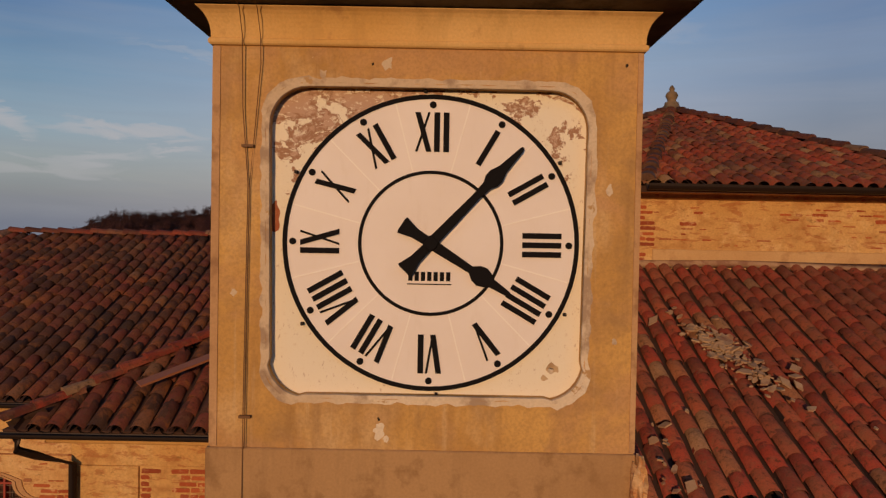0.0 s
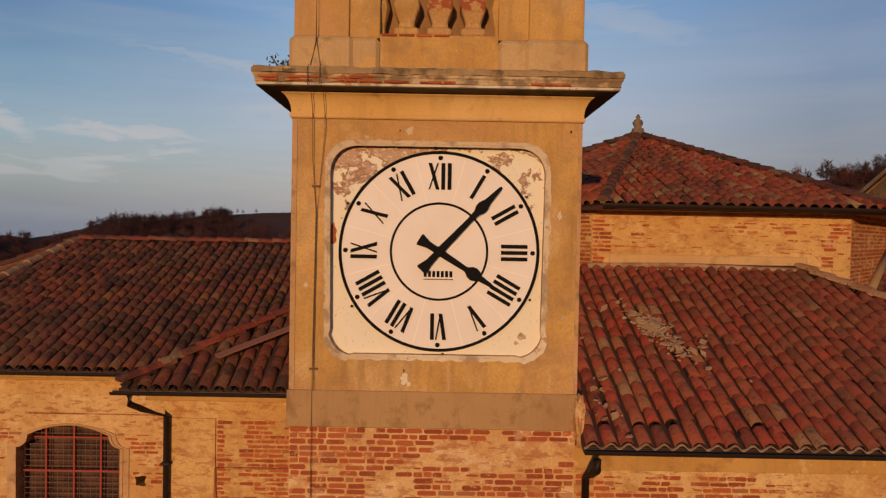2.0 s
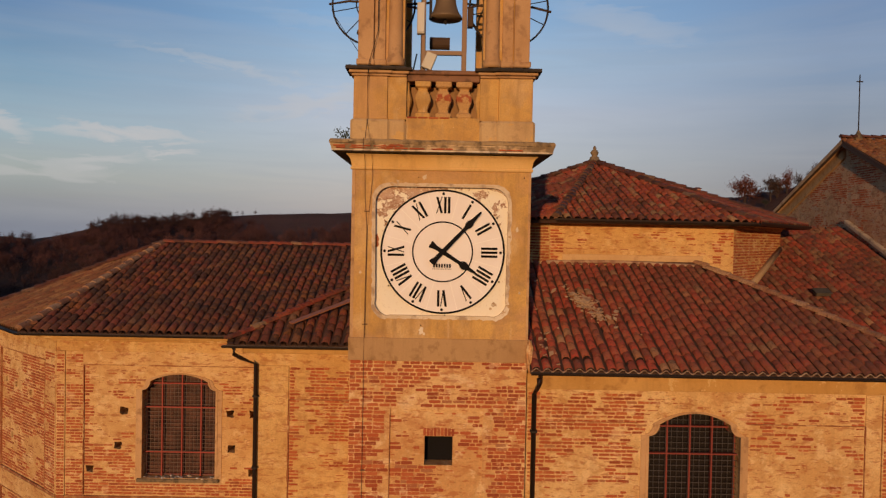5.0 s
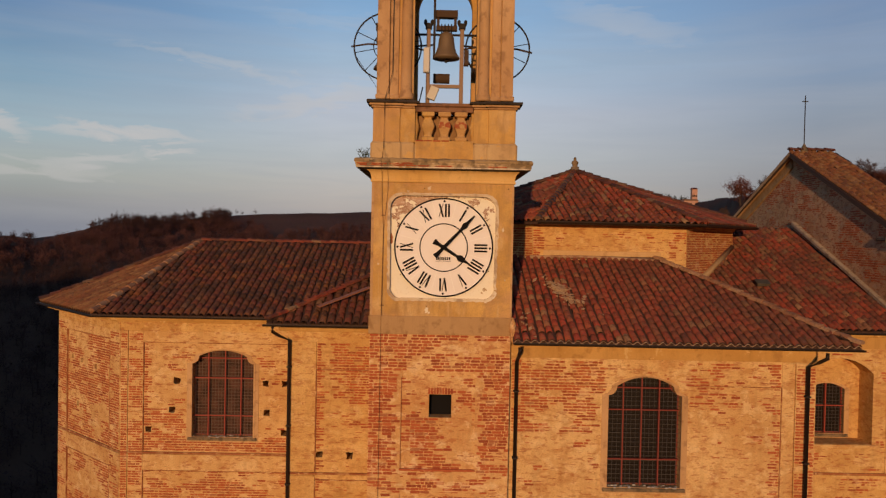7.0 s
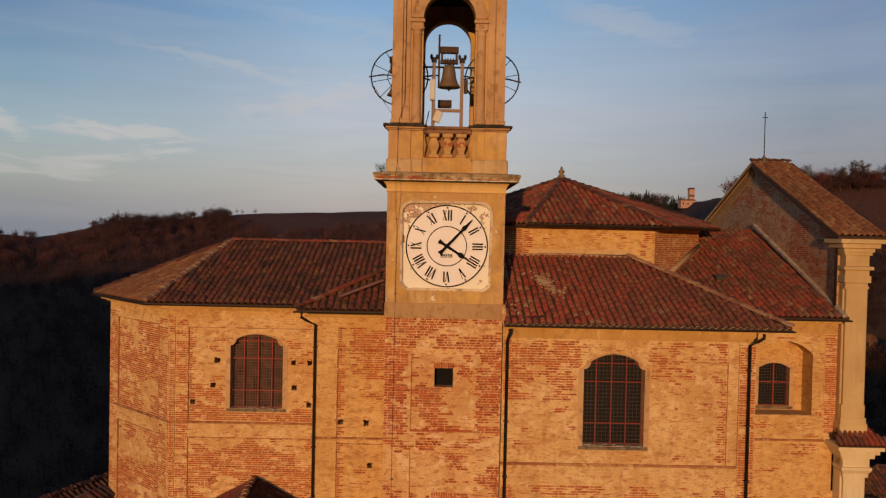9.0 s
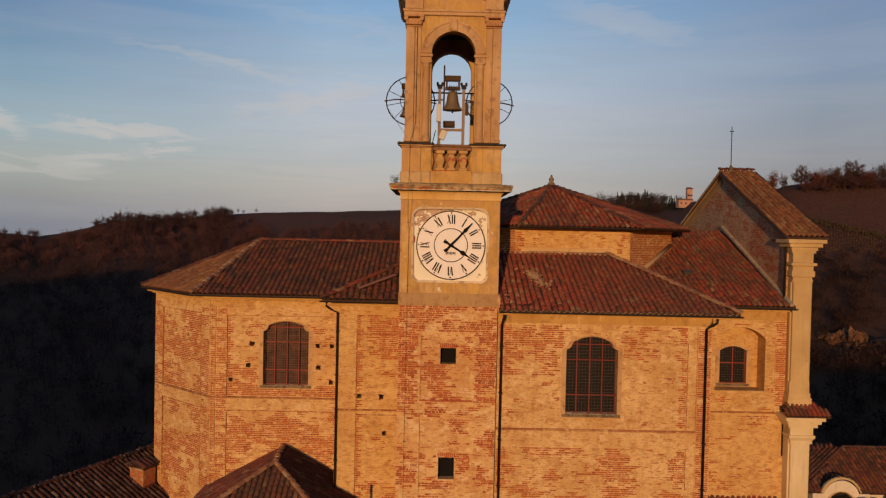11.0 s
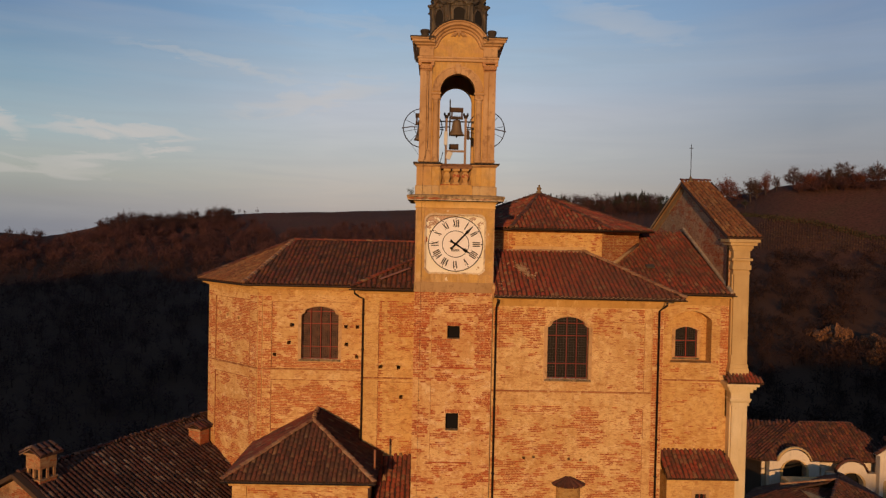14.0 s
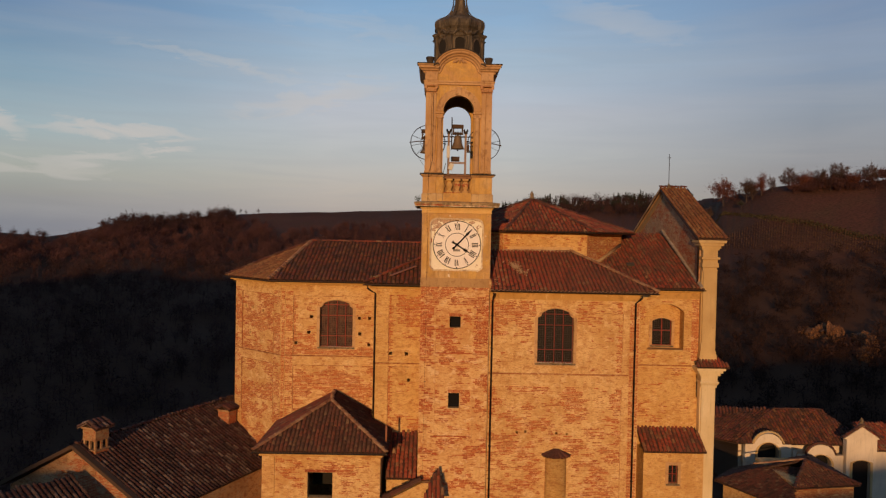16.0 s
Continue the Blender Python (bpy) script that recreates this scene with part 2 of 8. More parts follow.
def brick_mat():
    m = Mat("old_red_brick", 0.9)
    p = m.piece()
    c = m.ramp(p, [(0.0, (0.27, 0.058, 0.021)), (0.2, (0.34, 0.072, 0.024)), (0.5, (0.42, 0.095, 0.030)), (0.75, (0.48, 0.13, 0.042)), (0.9, (0.35, 0.072, 0.025)), (1.0, (0.38, 0.16, 0.068))])
    g, f = m.noise(9, 5, 0.65), m.noise(55, 3)
    c = m.mix(m.ramp(g, [(0.56, 0), (0.72, 0.5)]), c, (0.60, 0.33, 0.13))
    c = m.mix(m.ramp(m.noise(1.7, 8, 0.68, (1, 1, 1.5), 0.3), [(0.58, 0), (0.62, 0.45)]), c, (0.78, 0.52, 0.27))
    c = m.mix(m.ramp(m.noise(4.5, 6, 0.7), [(0.62, 0), (0.65, 0.7)]), c, (0.66, 0.38, 0.17))
    c = m.mix(m.ramp(f, [(0.3, 0.3), (0.6, 0)]), c, (0.2, 0.06, 0.03))
    return m.done(c, ((g, 0.5), (f, 0.4)), 0.008)


def tile_mat(name, stops, lichen, amount, dark=0.5, growths=(), orange=0.0):
    """growths: (x0, x1, colour, most), each thickening from x0 to x1; orange: how much yellow-orange lichen."""
    m = Mat(name, 0.88)
    p = m.piece()
    c = m.ramp(p, stops)
    g, big, f = m.noise(6, 6, 0.65), m.noise(0.5, 4), m.noise(45, 3)
    c = m.mix(m.ramp(g, [(0.50, 0), (0.68, amount)]), c, lichen)
    worn = m.noise(2.7, 7, 0.7, distort=0.3)
    c = m.mix(m.ramp(worn, [(0.56, 0), (0.68, 0.5)]), c, tuple(min(0.6, v * 1.7) for v in lichen))
    sep = m.node("ShaderNodeSeparateXYZ")
    m.link(m.pos, sep.inputs[0])
    for x0, x1, colour, most in growths:
        grow_in = m.node("ShaderNodeMapRange")
        grow_in.inputs[1].default_value, grow_in.inputs[2].default_value = min(x0, x1), max(x0, x1)
        if x0 > x1:
            grow_in.inputs[3].default_value, grow_in.inputs[4].default_value = 1.0, 0.0
        m.link(sep.outputs["X"], grow_in.inputs[0])
        spots = m.mix(1.0, grow_in.outputs[0], m.ramp(m.noise(1.6, 7, 0.7), [(0.36, 0.35 * most), (0.58, most)]), "MULTIPLY")
        c = m.mix(spots, c, m.mix(m.noise(8, 5, 0.7), colour, tuple(v * 0.45 for v in colour)))
    if orange:
        c = m.mix(m.ramp(m.noise(1.9, 8, 0.72, distort=0.5), [(0.50, 0), (0.62, orange)]), c, (0.24, 0.082, 0.018))
    c = m.mix(m.ramp(m.noise(13, 5, 0.7), [(0.54, 0), (0.66, 0.75)]), c, tuple(v * 0.28 for v in lichen))
    c = m.mix(m.ramp(m.noise(4.2, 7, 0.72, distort=0.6), [(0.55, 0), (0.64, 0.8 * dark + 0.25)]), c, (0.035, 0.021, 0.015))
    c = m.mix(m.ramp(big, [(0.38, dark), (0.60, 0)]), c, (0.055, 0.034, 0.024))
    c = m.mix(m.ramp(f, [(0.28, 0.4), (0.55, 0)]), c, (0.06, 0.03, 0.02))
    return m.done(c, ((g, 0.4), (f, 0.4)), 0.01)


BRICK = brick_mat()
RIDGE_TAN = tile_mat("weathered_ridge_tile", [(0, (0.24, 0.10, 0.05)), (0.5, (0.36, 0.17, 0.08)), (1, (0.46, 0.27, 0.14))], (0.30, 0.19, 0.10), 0.5, 0.1)
TILE_RED = tile_mat("red_pantile", [(0, (0.108, 0.029, 0.016)), (0.2, (0.23, 0.040, 0.019)), (0.4, (0.31, 0.046, 0.021)), (0.6, (0.26, 0.058, 0.028)), (0.78, (0.34, 0.057, 0.025)), (0.9, (0.259, 0.115, 0.056)), (1, (0.331, 0.194, 0.094))], (0.20, 0.11, 0.055), 0.55, 0.5)
TILE_TRANSEPT = tile_mat("red_pantile_with_moss", [(0, (0.15, 0.032, 0.019)), (0.15, (0.29, 0.042, 0.022)), (0.35, (0.36, 0.048, 0.024)), (0.5, (0.30, 0.056, 0.029)), (0.65, (0.36, 0.085, 0.036)), (0.76, (0.25, 0.070, 0.037)), (0.88, (0.33, 0.055, 0.027)), (0.96, (0.33, 0.14, 0.062)), (1, (0.30, 0.17, 0.09))], (0.19, 0.088, 0.046), 0.6, 0.25, ((2.2, 6.0, (0.135, 0.050, 0.029), 0.55), (5.0, 10.5, (0.115, 0.056, 0.033), 0.55)))
# red pantile with darker, browner stops
TILE_DARK_RED = tile_mat("dark_red_pantile", [(0, (0.101, 0.027, 0.016)), (0.3, (0.215, 0.036, 0.018)), (0.6, (0.29, 0.044, 0.021)), (0.85, (0.179, 0.062, 0.031)), (1, (0.257, 0.125, 0.062))], (0.14, 0.085, 0.045), 0.6, 0.5)
TILE_BROWN = tile_mat("brown_pantile", [(0, (0.050, 0.020, 0.013)), (0.35, (0.105, 0.031, 0.019)), (0.6, (0.155, 0.042, 0.023)), (0.82, (0.095, 0.040, 0.023)), (0.95, (0.15, 0.075, 0.040)), (1, (0.24, 0.14, 0.075))], (0.15, 0.066, 0.026), 0.55, 0.35)
TILE_CHOIR = tile_mat("dark_brown_pantile", [(0, (0.024, 0.012, 0.010)), (0.25, (0.058, 0.019, 0.014)), (0.5, (0.150, 0.032, 0.022)), (0.7, (0.115, 0.029, 0.020)), (0.85, (0.050, 0.022, 0.017)), (0.95, (0.16, 0.056, 0.030)), (1, (0.15, 0.084, 0.047))], (0.095, 0.044, 0.022), 0.55, 0.35, (), 0.6)
TILE_LODGE = tile_mat("faded_pantile", [(0, (0.036, 0.016, 0.012)), (0.25, (0.080, 0.025, 0.017)), (0.5, (0.116, 0.040, 0.026)), (0.7, (0.090, 0.044, 0.030)), (0.85, (0.15, 0.080, 0.052)), (1, (0.27, 0.17, 0.115))], (0.12, 0.072, 0.045), 0.5, 0.3)
TILE_MOSS = tile_mat("mossy_pantile", [(0, (0.125, 0.042, 0.018)), (0.4, (0.22, 0.074, 0.028)), (0.75, (0.19, 0.085, 0.035)), (1, (0.29, 0.145, 0.06))], (0.20, 0.105, 0.034), 0.65, 0.3)
# channel tiles nearly black, much darker than the cover tiles
TILE_CHANNEL = tile_mat("dark_channel_tile", [(0, (0.020, 0.010, 0.007)), (0.6, (0.038, 0.016, 0.011)), (1, (0.062, 0.026, 0.016))], (0.032, 0.024, 0.015), 0.6, 0.5)
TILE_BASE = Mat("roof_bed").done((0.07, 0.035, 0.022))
BLACK = Mat("black_paint", 0.85, 0.0, 0.05).done((0.012, 0.011, 0.011))
IRON = Mat("dark_iron", 0.7, 0.3, 0.2).done((0.035, 0.028, 0.024))
CABLE = Mat("brown_cable", 0.7).done((0.17, 0.085, 0.035))
GUTTER = Mat("brown_gutter_metal", 0.5, 0.4).done((0.032, 0.021, 0.016))
WOOD = Mat("dark_wood", 0.8).done((0.07, 0.04, 0.022))
RUST = Mat("red_lead_bars", 0.7).done((0.31, 0.054, 0.032))
RUST_DARK = Mat("dull_red_bars", 0.75).done((0.21, 0.040, 0.026))
BELL_IRON = Mat("faded_brown_iron", 0.75).done((0.29, 0.19, 0.125))
BRONZE = Mat("bell_bronze", 0.6, 0.3).done((0.19, 0.13, 0.078))
GREY_BOX = Mat("grey_housing", 0.5).done((0.55, 0.52, 0.46))
COPPER_RED = Mat("red_flashing", 0.6).done((0.30, 0.115, 0.05))


def dial_mat():
    m = Mat("dial_white", 0.6)
    n, f = m.noise(1.6, 5), m.noise(9, 5, 0.6, (1, 1, 0.25))
    c = m.mix(m.ramp(n, [(0.35, 0), (0.7, 1)]), (0.81, 0.73, 0.65), (0.85, 0.78, 0.71))
    c = m.mix(m.ramp(f, [(0.58, 0), (0.8, 0.25)]), c, (0.66, 0.56, 0.43))
    return m.done(c)


DIAL = dial_mat()
SEAM = Mat("dial_seam", 0.8).done((0.90, 0.85, 0.76))


def glass_mat():
    m = Mat("dusty_old_glass", 0.5, 0.0, 0.12)
    n = m.noise(2.5, 3)
    return m.done(m.mix(n, (0.008, 0.006, 0.005), (0.022, 0.014, 0.010)))


GLASS = glass_mat()
GRILLE = Mat("grey_wire", 0.7, 0.2).done((0.075, 0.063, 0.056))
GRILLE_BROWN = Mat("rusty_wire", 0.8).done((0.15, 0.10, 0.07))
def blind_mat():
    m = Mat("brown_blind_behind_glass", 0.6, 0.0, 0.1)
    n = m.noise(1.8, 5, 0.6)
    return m.done(m.mix(m.ramp(n, [(0.38, 0), (0.62, 1)]), (0.045, 0.022, 0.015), (0.12, 0.052, 0.033)))


GLASS_BROWN = blind_mat()
# near black that paints the shade inside openings, holes and rooms
DARK = Mat("dark_interior", 0.95).done((0.02, 0.016, 0.012))

# ---- building helpers ----


def part(name, bm, material, parent, label=""):
    """Links a bmesh as one mesh object under a thing or a part."""
    me = bpy.data.meshes.new(name)
    bm.to_mesh(me)
    bm.free()
    me.materials.append(material)
    ob = new(name, me)
    ob.parent = parent
    if label:
        ob["label"] = label
    return ob


def thing(name, label, category, group="", kind="", at=(0, 0, 0)):
    ob = new(name)
    ob.location = at
    ob.empty_display_size = 0.3
    return tagged(ob, label, category, group, kind)


def basis(o, u, v):
    """A frame at o with axes u, v and the outward normal u x v."""
    u, v = Vector(u).normalized(), Vector(v).normalized()
    n = u.cross(v).normalized()
    v = n.cross(u)
    return Matrix(((u.x, v.x, n.x, o[0]), (u.y, v.y, n.y, o[1]), (u.z, v.z, n.z, o[2]), (0, 0, 0, 1)))


def front(y):
    """Frame of a wall in the plane y that faces the camera's side: u is x, v is z."""
    return basis((0, y, 0), (1, 0, 0), (0, 0, 1))


def box(bm, x0, x1, y0, y1, z0, z1, m=None, bevel=0.0):
    r = bmesh.ops.create_cube(bm, size=1, matrix=Matrix.Translation(((x0 + x1) / 2, (y0 + y1) / 2, (z0 + z1) / 2)) @ Matrix.Diagonal((x1 - x0, y1 - y0, z1 - z0, 1)))
    vs = r["verts"]
    if bevel:
        es = list({e for v in vs for e in v.link_edges})
        r2 = bmesh.ops.bevel(bm, geom=es, offset=bevel, segments=1, affect="EDGES", profile=0.5)
        vs = list({v for f in r2["faces"] for v in f.verts} | {v for v in vs if v.is_valid})
    if m:
        bmesh.ops.transform(bm, matrix=m, verts=[v for v in vs if v.is_valid])
    return bm


def boxes(*dims, bevel=0.0, m=None):
    bm = bmesh.new()
    for d in dims:
        box(bm, *d, m=m, bevel=bevel)
    return bm


def slab(outline, holes, thick, m):
    """A plate with openings right through: outline and holes as (u, v) loops, front face in the plane of m, thick behind it."""
    bm = bmesh.new()
    edges = []
    for loop in (outline, *holes):
        vs = [bm.verts.new((a, b, 0)) for a, b in loop]
        edges += [bm.edges.new((vs[i], vs[(i + 1) % len(vs)])) for i in range(len(vs))]
    bmesh.ops.triangle_fill(bm, edges=edges, use_beauty=True, normal=(0, 0, 1))
    ext = bmesh.ops.extrude_face_region(bm, geom=bm.faces[:])
    for v in [g for g in ext["geom"] if isinstance(g, bmesh.types.BMVert)]:
        v.co.z -= thick
    bmesh.ops.recalc_face_normals(bm, faces=bm.faces[:])
    bmesh.ops.transform(bm, matrix=m, verts=bm.verts[:])
    return bm


def rect(u0, u1, v0, v1):
    return [(u0, v0), (u1, v0), (u1, v1), (u0, v1)]


def arch(u0, u1, v0, spring, rise, n=12):
    """A loop with straight jambs and a segmental or round head."""
    c, half = (u0 + u1) / 2, (u1 - u0) / 2
    rad = (half * half + rise * rise) / (2 * rise)
    a0 = math.asin(min(1.0, half / rad))
    pts = [(u0, v0), (u1, v0)]
    for i in range(n + 1):
        a = a0 - 2 * a0 * i / n
        pts.append((c + rad * math.sin(a), spring + rise - rad + rad * math.cos(a)))
    return pts


def shouldered(u0, u1, v0, v1, notch=0.22, rise=0.16, n=6):
    """A baroque window loop: straight jambs, hollow corners and a slightly arched head."""
    pts = [(u0, v0), (u1, v0)]
    for i in range(n + 1):
        a = math.pi / 2 * i / n
        pts.append((u1 - notch * math.sin(a) * 0.9, v1 - rise - notch + notch * (1 - math.cos(a)) + 0.0))
    half = (u1 - u0) / 2 - notch * 0.9
    c = (u0 + u1) / 2
    for i in range(1, 10):
        s = 1 - 2 * i / 10
        pts.append((c + half * s, v1 - rise * s * s))
    for i in range(n + 1):
        a = math.pi / 2 * (1 - i / n)
        pts.append((u0 + notch * math.sin(a) * 0.9, v1 - rise - notch + notch * (1 - math.cos(a))))
    return pts


def grow(loop, d):
    cu, cv = sum(p[0] for p in loop) / len(loop), sum(p[1] for p in loop) / len(loop)
    hu, hv = max(abs(p[0] - cu) for p in loop), max(abs(p[1] - cv) for p in loop)
    return [(cu + (p[0] - cu) * (1 + d / hu), cv + (p[1] - cv) * (1 + d / hv)) for p in loop]


def moulding(outline_xy, profile, closed=True):
    """Sweeps a profile of (outset, z) round a plan loop that runs counter-clockwise."""
    bm = bmesh.new()
    n = len(outline_xy)
    rings = []
    for out, z in profile:
        ring = []
        for i in range(n):
            p, a, b = (Vector(outline_xy[k % n]) for k in (i, i - 1, i + 1))
            d1, d2 = (p - a).normalized(), (b - p).normalized()
            n1, n2 = Vector((d1.y, -d1.x)), Vector((d2.y, -d2.x))
            mit = (n1 + n2) / max(0.2, 1 + n1.dot(n2))
            q = p + mit * out
            ring.append(bm.verts.new((q.x, q.y, z)))
        rings.append(ring)
    for a, b in zip(rings, rings[1:]):
        for i in range(n):
            j = (i + 1) % n
            bm.faces.new((a[i], a[j], b[j], b[i]))
    if closed:
        bm.faces.new(list(reversed(rings[0])))
        bm.faces.new(rings[-1])
    bmesh.ops.recalc_face_normals(bm, faces=bm.faces[:])
    return bm


def plan(x0, x1, y0, y1):
    return [(x0, y0), (x1, y0), (x1, y1), (x0, y1)]


def lathe(profile, at, n=20):
    bm = bmesh.new()
    rings = [[bm.verts.new((at[0] + r * math.cos(2 * math.pi * i / n), at[1] + r * math.sin(2 * math.pi * i / n), at[2] + z)) for i in range(n)] for r, z in profile]
    for a, b in zip(rings, rings[1:]):
        for i in range(n):
            bm.faces.new((a[i], a[(i + 1) % n], b[(i + 1) % n], b[i]))
    bm.faces.new(list(reversed(rings[0])))
    bm.faces.new(rings[-1])
    bmesh.ops.recalc_face_normals(bm, faces=bm.faces[:])
    for f in bm.faces:
        f.smooth = n > 10
    return bm


def tube(points, radius, n=8, bm=None):
    """A pipe along a list of points."""
    bm = bm or bmesh.new()
    pts = [Vector(p) for p in points]
    rings = []
    for i, p in enumerate(pts):
        d = (pts[min(i + 1, len(pts) - 1)] - pts[max(i - 1, 0)]).normalized()
        s = d.orthogonal().normalized() if abs(d.z) > 0.95 else d.cross(Vector((0, 0, 1))).normalized()
        t = d.cross(s)
        rings.append([bm.verts.new(p + radius * (math.cos(2 * math.pi * k / n) * s + math.sin(2 * math.pi * k / n) * t)) for k in range(n)])
    for a, b in zip(rings, rings[1:]):
        flip = min(range(n), key=lambda k: (a[0].co - b[k].co).length)
        for k in range(n):
            f = bm.faces.new((a[k], a[(k + 1) % n], b[(k + 1 + flip) % n], b[(k + flip) % n]))
            f.smooth = True
    bm.faces.new(list(reversed(rings[0])))
    bm.faces.new(rings[-1])
    bmesh.ops.recalc_face_normals(bm, faces=bm.faces[:])
    return bm


def inside(loop, u, v):
    hit = False
    for i in range(len(loop)):
        (a, b), (c, d) = loop[i - 1], loop[i]
        if (b > v) != (d > v) and u < (c - a) * (v - b) / (d - b) + a:
            hit = not hit
    return hit


def mesh_of(name, verts, faces, material, parent, label="", kind=""):
    me = bpy.data.meshes.new(name)
    me.from_pydata(verts, [], faces)
    me.materials.append(material)
    ob = new(name, me)
    ob.parent = parent
    return tagged(ob, label, kind=kind)


OCT = (tuple(range(8)), *[(8 + i, 8 + (i + 1) % 8, (i + 1) % 8, i) for i in range(8)])
bricks_todo = []


def lay_bricks(m, loop, holes, cover, parent, seed, proud=0.009, pick=None, clear=0.02, h0=0.029):
    """Old brick courses over a wall face: whole bricks where cover(u, v) leaves them bare of plaster, slivers grinning through near there.
    pick: a stretch (u0, u1, v0, v1) whose bricks are pieces of their own; the rest are joined."""
    rng = random.Random(seed)
    u0, u1 = min(p[0] for p in loop), max(p[0] for p in loop)
    v0, v1 = min(p[1] for p in loop), max(p[1] for p in loop)
    verts, faces, single = [], [], []
    row = 0
    v = v0 + 0.03
    while v < v1 - 0.03:
        u = u0 + (0.0 if row % 2 else -0.13)
        wave = rng.uniform(-0.005, 0.005)
        while u < u1:
            length = rng.uniform(0.23, 0.275) if rng.random() > 0.42 else rng.uniform(0.11, 0.135)
            a, b = max(u, u0 + 0.004), min(u + length, u1 - 0.004)
            u += length + rng.uniform(0.010, 0.018)
            if b - a < 0.05:
                continue
            c = (a + b) / 2
            if any(inside(loop, x, v) is False for x in (a + 0.01, b - 0.01)) or any(inside(h, x, y) for h in holes for x in (a - clear, c, b + clear) for y in (v - 0.04, v + 0.04)):
                continue
            k = cover(c, v) + 0.20 * noise.noise(Vector((c * 1.9, v * 5.5, seed * 1.7))) + rng.uniform(-0.10, 0.10)
            if k < 0.56 and rng.random() > 0.05 + 0.75 * max(0.0, (k - 0.22) / 0.34):
                continue
            if rng.random() < 0.05:
                continue
            h = h0 + rng.uniform(-0.005, 0.003)
            if k < 0.56:  # half buried in plaster
                h *= rng.uniform(0.25, 0.3 + 0.9 * max(0.1, k))
                cut = (b - a) * rng.uniform(0.0, 0.5)
                a, b = (a + cut, b) if rng.random() < 0.5 else (a, b - cut)
                c = (a + b) / 2
            d = proud * rng.uniform(0.35, 1.3)
            w = v + wave + rng.uniform(-0.004, 0.004)
            if pick and pick[0] < c < pick[1] and pick[2] < v < pick[3]:
                single.append((c, w, d, (b - a) / 2, h))
                continue
            # worn outline: eight corners, each a little off
            cu, cv = min(0.014, (b - a) * 0.2), h * 0.35
            ring = ((a + cu, w - h), (b - cu, w - h), (b, w - h + cv), (b, w + h - cv), (b - cu, w + h), (a + cu, w + h), (a, w + h - cv), (a, w - h + cv))
            n = len(verts)
            worn = [(p + rng.uniform(-0.009, 0.009), q + rng.uniform(-0.005, 0.005)) for p, q in ring]
            verts += [m @ Vector((c + (p - c) * 0.98, w + (q - w) * 0.95, d)) for p, q in worn]
            verts += [m @ Vector((p, q, -0.005)) for p, q in worn]
            faces += [tuple(n + i for i in f) for f in OCT]
        v += 0.086
        row += 1
    bricks_todo.append((m, verts, faces, single, parent))


